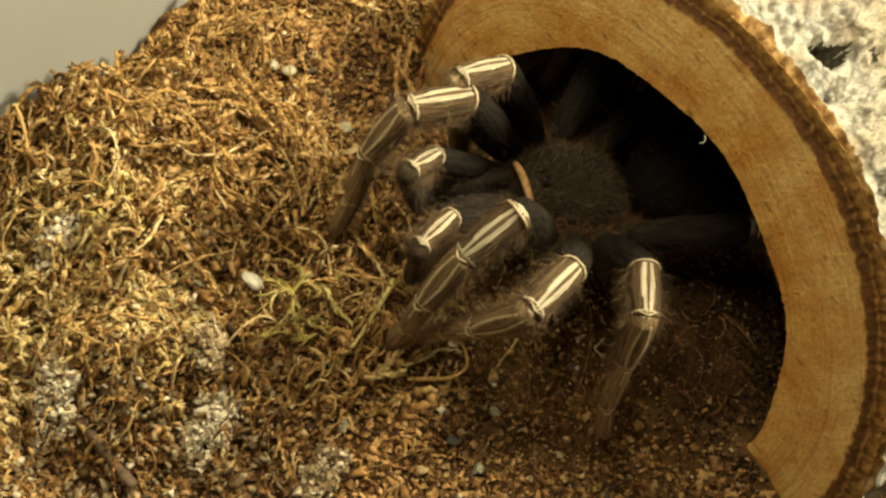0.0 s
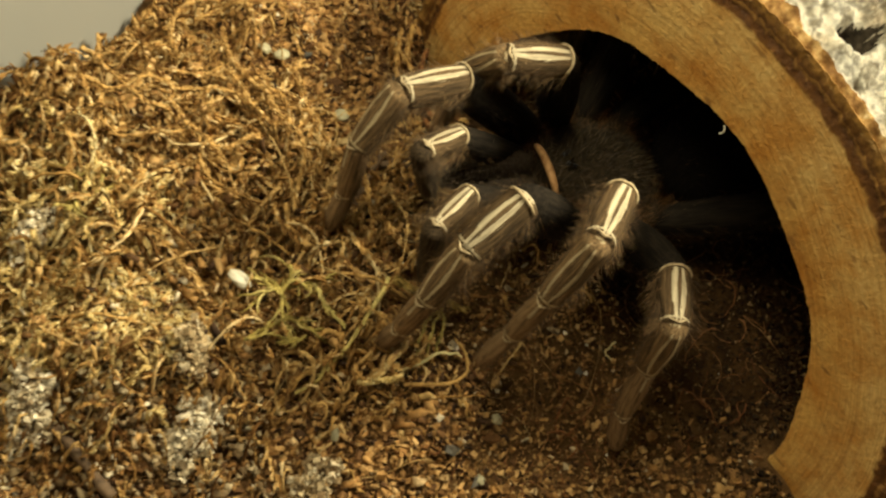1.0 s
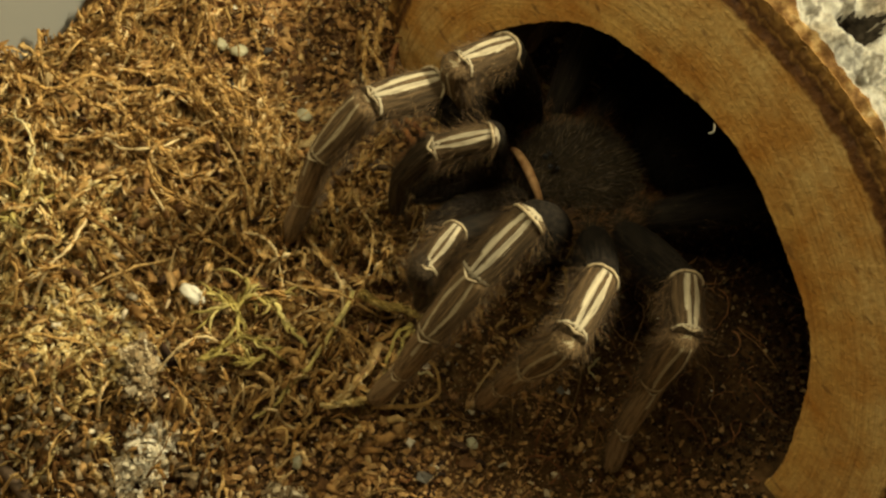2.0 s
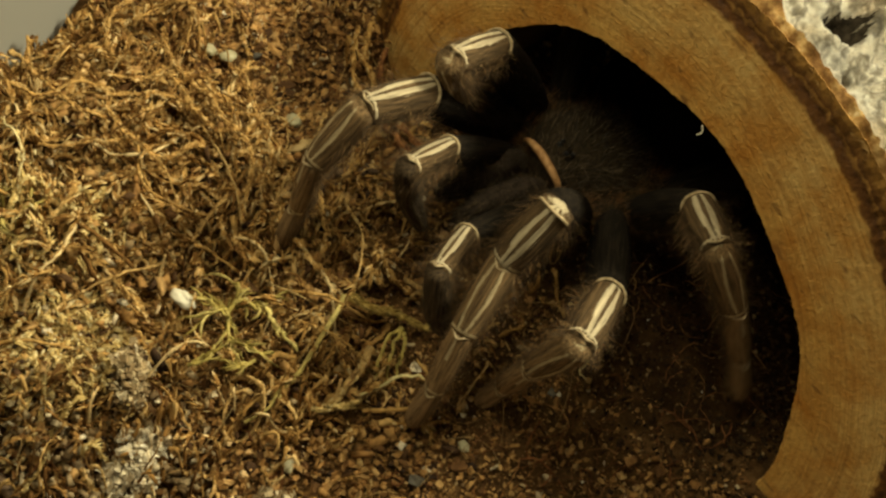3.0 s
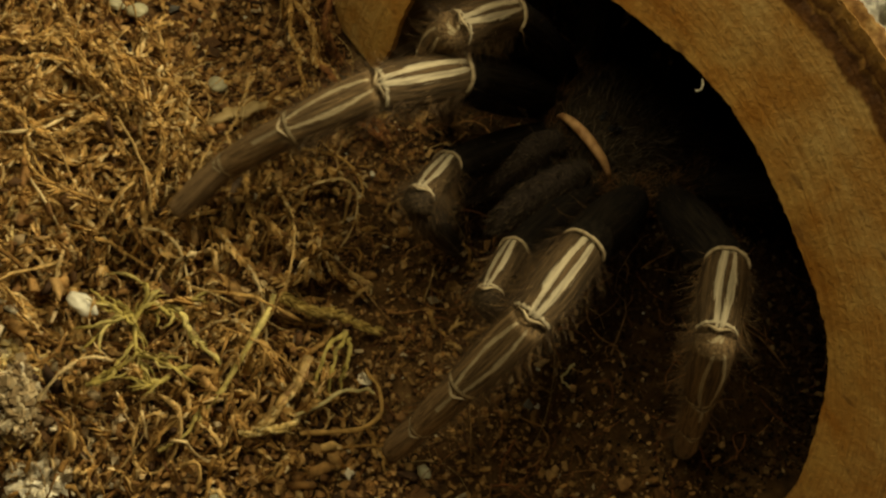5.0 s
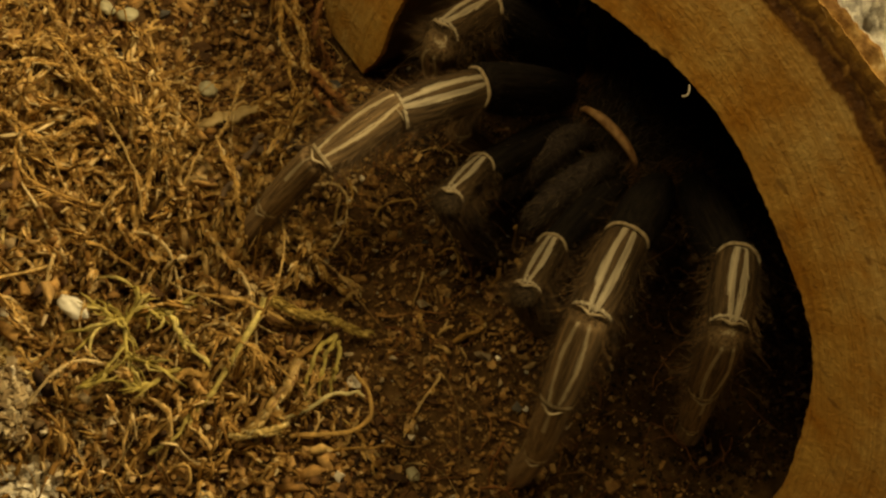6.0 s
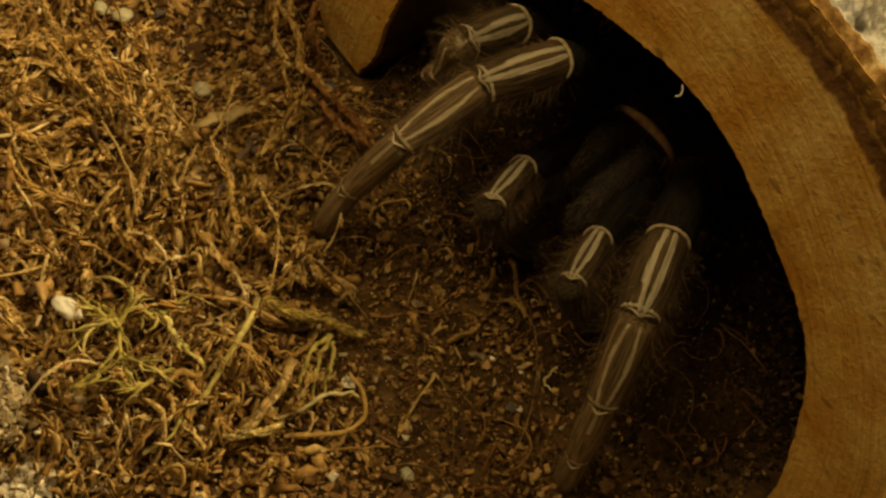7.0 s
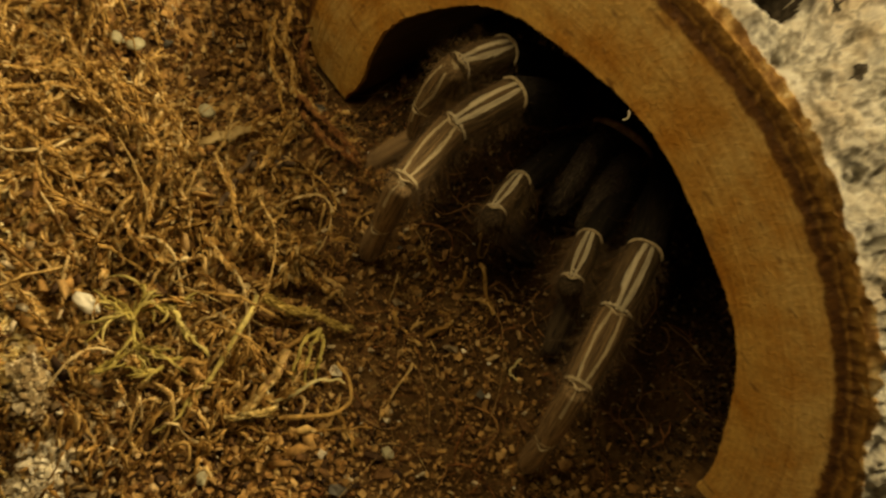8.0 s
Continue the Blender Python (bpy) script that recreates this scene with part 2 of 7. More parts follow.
def limb_material(name, stripes, dark, pale, line):
    """Hairy cuticle. along runs 0 to 1 down the segment, side from -1 to 1 round its back."""
    k = Nodes(name, 0.85, 0.08)
    along = k.n("Attribute")
    along.attribute_name = "along"
    side = k.n("Attribute")
    side.attribute_name = "side"
    a, s = along.outputs["Fac"], k.math("ABSOLUTE", side.outputs["Fac"])
    streak = k.noise(2600, 3, 0.7, stretch=(1, 1, 0.06))
    base = k.mix(k.ramp(streak, (0.36, (0, 0, 0)), (0.66, (1, 1, 1))), dark, pale)
    flank = k.math("MULTIPLY", k.math("SUBTRACT", s, 0.30), 3.0, True)
    base = k.mix(k.math("MULTIPLY", flank, 0.5), base, dark)
    if stripes:
        where, width, start, stop, ring_a, ring_b = stripes
        mid = k.math("SUBTRACT", a, 0.46)
        lens = k.math("SUBTRACT", 1.0, k.math("MULTIPLY", k.math("MULTIPLY", mid, mid), 2.3))
        off = k.math("ABSOLUTE", k.math("SUBTRACT", s, k.math("MULTIPLY", lens, where)))
        wob = k.math("MULTIPLY", k.math("SUBTRACT", streak, 0.5), 0.16)
        on = k.math("LESS_THAN", k.math("ADD", off, wob), k.math("MULTIPLY", lens, width))
        on = k.math("MULTIPLY", on, k.math("MULTIPLY", k.math("GREATER_THAN", k.math("ADD", a, wob), start), k.math("LESS_THAN", k.math("SUBTRACT", a, wob), stop)))
        up = k.math("LESS_THAN", s, 0.44)
        near = k.math("MULTIPLY", k.math("LESS_THAN", k.math("ADD", a, wob), ring_a), up)
        tip = k.math("ADD", a, k.math("MULTIPLY", wob, 0.35))
        far = k.math("MULTIPLY", k.math("MULTIPLY", k.math("GREATER_THAN", tip, 0.925 - ring_b), k.math("LESS_THAN", tip, 0.925)), up)
        on = k.math("MAXIMUM", on, k.math("MAXIMUM", near, far))
        tone = k.ramp(streak, (0.30, tuple(0.45 * c for c in line)), (0.62, line))
        base = k.mix(k.math("MULTIPLY", on, 0.93), base, tone)
    return k.colour(base).bump(streak, 0.9, 0.0003).m


CREAM = (0.56, 0.47, 0.315)
M["femur"] = limb_material("black_femur", None, (0.0065, 0.0052, 0.0040), (0.024, 0.018, 0.012), CREAM)
M["patella"] = limb_material("striped_patella", (0.090, 0.052, 0.02, 0.96, 0.03, 0.032), (0.030, 0.020, 0.011), (0.125, 0.080, 0.040), CREAM)
M["tibia"] = limb_material("striped_tibia", (0.15, 0.034, 0.05, 0.92, 0.0, 0.032), (0.058, 0.037, 0.019), (0.225, 0.143, 0.070), (0.54, 0.43, 0.26))
M["metatarsus"] = limb_material("brown_metatarsus", (0.0, 0.034, 0.0, 0.40, 0.0, 0.034), (0.088, 0.056, 0.028), (0.30, 0.190, 0.095), (0.52, 0.41, 0.25))
M["tarsus"] = limb_material("brown_tarsus", None, (0.095, 0.060, 0.031), (0.30, 0.190, 0.097), CREAM)
M["palp"] = limb_material("dark_palp", None, (0.020, 0.014, 0.009), (0.085, 0.057, 0.031), CREAM)
M["shell"] = limb_material("dark_carapace", None, (0.011, 0.0080, 0.0048), (0.052, 0.036, 0.020), CREAM)
M["jaw"] = limb_material("brown_chelicera", None, (0.022, 0.016, 0.012), (0.075, 0.055, 0.04), CREAM)
M["belly"] = limb_material("black_abdomen", None, (0.004, 0.003, 0.003), (0.014, 0.010, 0.007), CREAM)
k = Nodes("hair", 0.55, 0.35)
M["hair"] = k.colour(k.ramp(k.n("NewGeometry").outputs["Random Per Island"], (0.0, (0.030, 0.017, 0.008)), (0.65, (0.115, 0.068, 0.030)), (1.0, (0.44, 0.27, 0.12)))).m
k = Nodes("dark_hair", 0.8, 0.08)
M["darkhair"] = k.colour(k.ramp(k.n("NewGeometry").outputs["Random Per Island"], (0.0, (0.004, 0.003, 0.002)), (0.85, (0.014, 0.0095, 0.0055)), (1.0, (0.16, 0.085, 0.034)))).m
k = Nodes("fringe_hair", 0.6, 0.2)
M["fringe"] = k.colour(k.ramp(k.n("NewGeometry").outputs["Random Per Island"], (0.0, (0.004, 0.003, 0.002)), (0.55, (0.016, 0.010, 0.006)), (0.75, (0.10, 0.060, 0.026)), (1.0, (0.30, 0.18, 0.08)))).m
k = Nodes("brown_hair", 0.6, 0.25)
M["brownhair"] = k.colour(k.ramp(k.n("NewGeometry").outputs["Random Per Island"], (0.0, (0.012, 0.009, 0.006)), (0.6, (0.055, 0.040, 0.024)), (1.0, (0.20, 0.14, 0.08)))).m
k = Nodes("rust_hair", 0.55, 0.35)
M["rusthair"] = k.colour(k.ramp(k.n("NewGeometry").outputs["Random Per Island"], (0.0, (0.035, 0.017, 0.007)), (0.6, (0.16, 0.075, 0.026)), (1.0, (0.36, 0.18, 0.06)))).m
k = Nodes("orange_rim", 0.6, 0.3)
M["rim"] = k.colour(k.ramp(k.noise(900, 3), (0.3, (0.30, 0.14, 0.05)), (0.7, (0.62, 0.36, 0.16)))).bump(k.noise(1500), 0.5, 0.0002).m
k = Nodes("knee_cream", 0.65, 0.25)
M["band"] = k.colour(k.ramp(k.noise(1200, 3), (0.3, (0.24, 0.175, 0.095)), (0.65, (0.50, 0.39, 0.235)))).bump(k.noise(2000), 0.4, 0.0001).m
k = Nodes("joint_hem", 0.75, 0.2)
M["hem"] = k.colour(k.ramp(k.noise(1800, 4), (0.35, (0.24, 0.17, 0.095)), (0.65, (0.54, 0.43, 0.26)))).bump(k.noise(2000), 0.4, 0.0001).m
k = Nodes("eye_black", 0.3, 0.35)
M["eye"] = k.colour((0.004, 0.004, 0.005)).m


# ---- mesh helpers ----
def mesh(name, v, f, *mats, smooth=True, slots=None):
    me = bpy.data.meshes.new(name)
    me.from_pydata(np.asarray(v, float).tolist(), [], [tuple(int(i) for i in q) for q in f])
    for m in mats:
        me.materials.append(m)
    if smooth:
        me.polygons.foreach_set("use_smooth", np.ones(len(me.polygons), bool))
    if slots is not None:
        me.polygons.foreach_set("material_index", np.asarray(slots, np.int32))
    me.update()
    return me


def part(name, me, parent, label=""):
    ob = new(name, me)
    ob.parent = parent
    if label:
        tagged(ob, label)
    return ob


def smoothstep(a, b, x):
    t = np.clip((x - a) / (b - a), 0, 1)
    return t * t * (3 - 2 * t)


WAVES = [(rng.uniform(-1, 1, 2) / s, rng.uniform(0, 6.28), s) for s in (0.03, 0.022, 0.015, 0.011, 0.008, 0.006, 0.0045, 0.0035, 0.003) for _ in range(3)]


def ripple(x, y):
    """Lumps of many sizes, about a unit high."""
    z = 0 * x
    for (a, b), p, s in WAVES:
        z = z + s / 0.03 * np.sin(6.28 * (a * x + b * y) * 0.8 + p)
    return z / 3


def ground(x, y):
    """Height of the substrate: a bank that falls to the front, dug out a little before the hide."""
    x, y = np.asarray(x, float), np.asarray(y, float)
    u, v = np.clip(x, -0.075, 0.045) * 20, np.clip(y, -0.088, 0.004) * 20
    z = 0.008563 - 0.00229 * u + 0.005714 * v + 0.01333 * u * v - 0.005366 * u * u - 0.009485 * v * v
    z = np.maximum(z, -0.019)
    z = z - 0.0030 * smoothstep(-0.002, 0.012, -(x + 0.018) - 0.42 * (y + 0.033)) * smoothstep(-0.004, 0.006, -0.009 + 0.70 * (y + 0.044) - x)
    # unseen mound, added to keep light out of the hide's back end
    z = z + 0.036 * smoothstep(0.055, 0.085, y) * (1 - smoothstep(0.030, 0.038, np.abs(x)))
    z = z - 0.0105 * np.exp(-((x + 0.036) / 0.011) ** 2 - ((y + 0.001) / 0.012) ** 2)
    z = z + 0.0075 * np.exp(-((x + 0.056) ** 2 + (y + 0.026) ** 2) / 0.010 ** 2)
    z = z + 0.0030 * np.exp(-((x - 0.040) / 0.010) ** 2 - ((y - 0.001) / 0.010) ** 2)
    return z + (0.0010 + 0.0024 * smoothstep(-0.005, 0.015, -(x + 0.02) - 0.4 * (y + 0.033))) * ripple(x, y)


def mossy(x, y):
    """Where the dry moss lies, 0 to 1."""
    s = -(x + 0.016) - 0.42 * (y + 0.033) + 0.004 * ripple(x * 0.6 + 3, y * 0.6)
    front = smoothstep(-0.004, 0.005, -0.0045 + 0.70 * (y + 0.044) - x + 0.003 * ripple(x + 1, y))
    pit = smoothstep(0.75, 1.25, np.hypot((x + y + 0.062) / 0.032, (x - y + 0.031) / 0.025) + 0.12 * ripple(x + 5, y)) * smoothstep(0.012, 0.026, np.hypot(x + 0.040, y + 0.006))
    patch = 0.8 * np.exp(-(((x + 0.008) / 0.010) ** 2 + ((y + 0.042) / 0.009) ** 2))
    return np.maximum(smoothstep(-0.004, 0.010, s) * (0.04 + 0.96 * front) * (0.07 + 0.93 * pit), patch)


def tufts(x, y):
    """Thick and thin places of the moss, 0 to 1."""
    return 0.32 + 0.68 * smoothstep(-0.45, 0.25, ripple(x * 1.4 + 2, y * 1.4 + 9))


def in_box(xy, gap=0.0012):
    """Points moved in from the wall of the terrarium."""
    c, q = math.cos(TURN), math.sin(TURN)
    u, v = xy[:, 0] * c + xy[:, 1] * q, -xy[:, 0] * q + xy[:, 1] * c
    u = np.maximum(u, X0 + gap)
    return np.stack([u * c - v * q, u * q + v * c], -1)


def turned(n):
    """n random turns."""
    q = rng.normal(size=(n, 4))
    q /= np.linalg.norm(q, axis=1)[:, None]
    w, x, y, z = q.T
    return np.stack([1 - 2 * (y * y + z * z), 2 * (x * y - z * w), 2 * (x * z + y * w), 2 * (x * y + z * w), 1 - 2 * (x * x + z * z), 2 * (y * z - x * w),
                     2 * (x * z - y * w), 2 * (y * z + x * w), 1 - 2 * (x * x + y * y)], -1).reshape(n, 3, 3)


BOX_V = np.array([(a, b, c) for a in (-1, 1) for b in (-1, 1) for c in (-1, 1)], float)
BOX_F = np.array([(0, 1, 3, 2), (4, 6, 7, 5), (0, 4, 5, 1), (2, 3, 7, 6), (0, 2, 6, 4), (1, 5, 7, 3)])


def crumbs(places, sizes, flat=0.45, long=1.5):
    """Broken bits of bark: jittered blocks."""
    n = len(places)
    form = np.stack([sizes * rng.uniform(0.7, long, n), sizes * rng.uniform(0.5, 1.0, n), sizes * rng.uniform(0.25, 0.25 + flat, n)], -1) / 2
    v = (BOX_V[None] * rng.uniform(0.20, 1.25, (n, 8, 3))) * form[:, None]
    v = np.einsum("nij,nkj->nki", turned(n), v) + places[:, None]
    return v.reshape(-1, 3), (BOX_F[None] + 8 * np.arange(n)[:, None, None]).reshape(-1, 4)


def tubes(paths, radii, sides=3):
    """Strands along paths (n, k, 3), radii (n, k)."""
    n, m = paths.shape[:2]
    d = np.gradient(paths, axis=1)
    d /= np.linalg.norm(d, axis=2, keepdims=True) + 1e-12
    ref = np.where(np.abs(d[..., 2:3]) > 0.9, np.array([1.0, 0, 0]), np.array([0, 0, 1.0]))
    a = np.cross(d, ref)
    a /= np.linalg.norm(a, axis=2, keepdims=True) + 1e-12
    b = np.cross(d, a)
    t = np.arange(sides) * 2 * np.pi / sides
    v = paths[:, :, None] + radii[:, :, None, None] * (np.cos(t)[None, None, :, None] * a[:, :, None] + np.sin(t)[None, None, :, None] * b[:, :, None])
    i = np.arange(m - 1)[:, None] * sides
    j = np.arange(sides)[None]
    q = np.stack([i + j, i + (j + 1) % sides, i + sides + (j + 1) % sides, i + sides + j], -1).reshape(-1, 4)
    return v.reshape(-1, 3), (q[None] + (m * sides * np.arange(n))[:, None, None]).reshape(-1, 4)


def strand_paths(starts, lengths, curl, lift, steps=12):
    """Wandering strands that lie on the ground and loop over it."""
    n = len(starts)
    head = rng.uniform(0, 6.28, n)
    bend = rng.normal(0, curl, n)
    p = np.zeros((n, steps, 3))
    xy = starts.copy()
    h = rng.uniform(0.0, 1, n) ** 1.3 * lift * (0.35 + 0.85 * smoothstep(-0.5, 0.6, ripple(starts[:, 0] * 1.2 + 7, starts[:, 1] * 1.2)))
    ph, fr = rng.uniform(0, 6.28, n), rng.uniform(1.2, 3.2, n)
    for i in range(steps):
        s = i / (steps - 1)
        p[:, i, :2] = xy
        p[:, i, 2] = ground(xy[:, 0], xy[:, 1]) + h * (0.65 + 0.5 * np.sin(ph + fr * s * 3.1)) - 0.0006 * (s < 0.05)
        bend = bend + rng.normal(0, curl * 0.55, n)
        head = head + bend / steps
        xy = xy + (lengths / steps)[:, None] * np.stack([np.cos(head), np.sin(head)], -1)
        xy = in_box(xy)
    return p + rng.normal(0, 0.00006, p.shape)


def keep_out_of_log(x, y, z=0.004):
    """True where a point is clear of the wood of the hide."""
    r = np.hypot(x, z - CZ)
    return (y < -0.0008) | (r < R_IN - 0.0012) | (r > R_BARK + 0.002)


# ---- the room and the box ----
def box_mesh(name, lo, hi, mat, bevel=0.0):
    lo, hi = np.array(lo, float), np.array(hi, float)
    bm = bmesh.new()
    bmesh.ops.create_cube(bm, size=1.0)
    for v in bm.verts:
        v.co = Vector((lo + hi) / 2 + np.array(v.co) * (hi - lo))
    if bevel:
        bmesh.ops.bevel(bm, geom=bm.edges[:], offset=bevel, segments=2, affect="EDGES")
    me = bpy.data.meshes.new(name)
    bm.to_mesh(me)
    bm.free()
    me.materials.append(mat)
    return me


tagged(new("floor", box_mesh("floor", (-1.6, -1.6, -0.85), (1.6, 1.6, -0.80), M["paint"])), "plain room floor under the table", "floor", kind="structure")
tagged(new("ceiling", box_mesh("ceiling", (-1.6, -1.6, 1.60), (1.6, 1.6, 1.65), M["paint"])), "plain pale room ceiling", "ceiling", kind="structure")
for nm, lo, hi in (("wall_north", (-1.6, 1.6, -0.8), (1.6, 1.65, 1.6)), ("wall_south", (-1.6, -1.65, -0.8), (1.6, -1.6, 1.6)),
                   ("wall_east", (1.6, -1.6, -0.8), (1.65, 1.6, 1.6)), ("wall_west", (-1.65, -1.6, -0.8), (-1.6, 1.6, 1.6))):
    tagged(new(nm, box_mesh(nm, lo, hi, M["paint"])), "plain pale room wall", "wall", kind="structure")

table = tagged(new("table"), "plain brown wooden table under the terrarium", "table")
part("tabletop", box_mesh("tabletop", (-0.40, -0.45, -0.082), (0.46, 0.42, -0.052), M["table"], 0.004), table)
for lx in (-0.37, 0.41):
    for ly in (-0.42, 0.37):
        part("leg", box_mesh("leg", (lx - 0.02, ly - 0.02, -0.80), (lx + 0.02, ly + 0.02, -0.083), M["table"], 0.003), table)

terrarium = tagged(new("terrarium"), "shallow grey-beige plastic terrarium box, open on top", "terrarium")
terrarium.matrix_basis = pose(0, 0, 0, 0, 0, 12.6)
part("base", box_mesh("base", (X0 + 0.007, Y0 + 0.007, ZB - 0.006), (X1 - 0.007, Y1 - 0.007, ZB), M["plastic"], 0.001), terrarium)
for nm, lo, hi, sx, sy in (("side_wall", (X0 - 0.004, Y0, ZB + 0.0005), (X0, Y1, ZT), -1, 0), ("side_wall", (X1, Y0, ZB + 0.0005), (X1 + 0.004, Y1, ZT), 1, 0),
                           ("end_wall", (X0 - 0.004, Y0 - 0.004, ZB + 0.0005), (X1 + 0.004, Y0, ZT), 0, -1), ("end_wall", (X0 - 0.004, Y1, ZB + 0.0005), (X1 + 0.004, Y1 + 0.004, ZT), 0, 1)):
    me = box_mesh(nm, lo, hi, M["plastic"], 0.001)
    for v in me.vertices:
        v.co.x += 0.24 * v.co.z * (sx or math.copysign(1.0, v.co.x) * abs(sy))
        v.co.y += 0.24 * v.co.z * (sy or math.copysign(1.0, v.co.y) * abs(sx))
    part(nm, me, terrarium)


# ---- the ground ----
def build_ground():
    xs = np.concatenate([np.linspace(X0 - 0.0018, -0.075, 4)[:-1], np.linspace(-0.075, 0.075, 230), np.linspace(0.075, X1 - 0.0005, 30)[1:]])
    ys = np.concatenate([np.linspace(Y0 + 0.0005, -0.115, 24)[:-1], np.linspace(-0.115, 0.05, 240), np.linspace(0.05, Y1 - 0.0005, 30)[1:]])
    gx, gy = np.meshgrid(xs, ys, indexing="ij")
    gx, gy = gx * math.cos(TURN) - gy * math.sin(TURN), gx * math.sin(TURN) + gy * math.cos(TURN)
    v = np.stack([gx, gy, ground(gx, gy)], -1).reshape(-1, 3)
    a, b = len(xs), len(ys)
    i = (np.arange(a - 1)[:, None] * b + np.arange(b - 1)[None]).reshape(-1)
    tagged(new("ground", mesh("ground", v, np.stack([i, i + b, i + b + 1, i + 1], -1), M["soil"])), "dark brown crumbly terrarium soil", "ground", kind="structure")


def spread(n, x0, x1, y0, y1, weight):
    """n points over a field, thinned by weight(x, y)."""
    got = np.zeros((0, 2))
    while len(got) < n:
        p = np.stack([rng.uniform(x0, x1, 4 * n), rng.uniform(y0, y1, 4 * n)], -1)
        p = p[rng.uniform(size=len(p)) < weight(p[:, 0], p[:, 1])]
        p = p[keep_out_of_log(p[:, 0], p[:, 1])]
        p = p[p[:, 0] * math.cos(TURN) + p[:, 1] * math.sin(TURN) > X0 + 0.001]
        got = np.concatenate([got, p])
    return got[:n]


def dark_soil(x, y):
    """The dug, dark soil of the burrow mouth, 0 to 1."""
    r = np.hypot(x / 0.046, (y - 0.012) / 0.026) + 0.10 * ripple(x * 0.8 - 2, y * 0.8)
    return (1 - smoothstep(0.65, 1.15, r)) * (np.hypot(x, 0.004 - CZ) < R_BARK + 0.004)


def dug(x, y):
    """The finely broken ground round the mouth of the hide, 0 to 1."""
    r = np.hypot((x + 0.004) / 0.036, (y + 0.004) / 0.026) + 0.10 * ripple(x * 0.8 - 4, y * 0.8)
    return 1 - smoothstep(0.75, 1.45, r)


def build_litter():
    for nm, n, mat, weight, label in (("bark_crumbs", 96000, "crumb", lambda x, y: (1 - 0.35 * mossy(x, y)) * (1 - dark_soil(x, y)), "loose orange-brown bark crumbs and coir dust"),
                                      ("damp_crumbs", 20000, "dark_soil", dark_soil, "fine dark soil crumbs dug up at the burrow mouth")):
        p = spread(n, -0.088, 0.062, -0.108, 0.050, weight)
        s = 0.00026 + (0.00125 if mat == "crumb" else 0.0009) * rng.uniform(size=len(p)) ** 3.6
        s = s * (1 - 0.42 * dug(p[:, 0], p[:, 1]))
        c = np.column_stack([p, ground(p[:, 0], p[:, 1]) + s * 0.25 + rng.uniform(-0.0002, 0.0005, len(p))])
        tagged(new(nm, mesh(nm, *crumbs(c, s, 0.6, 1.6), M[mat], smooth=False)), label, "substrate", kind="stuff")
    p = spread(2300, -0.086, 0.03, -0.105, 0.02, lambda x, y: (0.25 + 0.75 * mossy(x, y)) * (1 - dark_soil(x, y)))
    s = 0.0005 + 0.0014 * rng.uniform(size=len(p)) ** 2
    c = np.column_stack([p, ground(p[:, 0], p[:, 1]) + rng.uniform(0.0004, 0.0042, len(p)) * mossy(p[:, 0], p[:, 1]) + 0.0004])
    tagged(new("coir_bits", mesh("coir_bits", *crumbs(c, s, 0.5, 2.2), M["crumb"])), "bits of coir and bark caught in the moss", "coir", kind="stuff")
    p = spread(2600, -0.060, 0.012, -0.105, -0.048, lambda x, y: smoothstep(-0.050, -0.064, y + 0.25 * x) * (1 - 0.5 * mossy(x, y)))
    s = 0.0006 + 0.0012 * rng.uniform(size=len(p)) ** 2
    c = np.column_stack([p, ground(p[:, 0], p[:, 1]) + s * 0.3 + rng.uniform(0.0002, 0.0012, len(p))])
    tagged(new("pale_crumbs", mesh("pale_crumbs", *crumbs(c, s, 0.6, 1.7), M["tan_grit"])), "larger pale tan crumbs and chips in the litter", "substrate", kind="stuff")
    for nm, n, mat, lo, hi, label in (("pale_grit", 110, "lichen", 0.0007, 0.0017, "scattered pale grit in the substrate"),
                                      ("grey_grit", 36, "grey", 0.0010, 0.0022, "small dark grey stones in the substrate"),
                                      ("bright_specks", 200, "pebble", 0.0002, 0.0005, "tiny glinting mineral specks in the soil")):
        p = spread(n, -0.085, 0.05, -0.105, 0.01, lambda x, y: (1 - smoothstep(0.02, 0.3, dark_soil(x, y))) * (1 - 0.7 * mossy(x, y)) if nm != "bright_specks" else 0.9 - 0.6 * dark_soil(x, y))
        s = rng.uniform(lo, hi, len(p))
        c = np.column_stack([p, ground(p[:, 0], p[:, 1]) + s * 0.3 + 0.0004])
        tagged(new(nm, mesh(nm, *crumbs(c, s, 0.7, 1.1), M[mat], smooth=False)), label, "grit", kind="stuff")


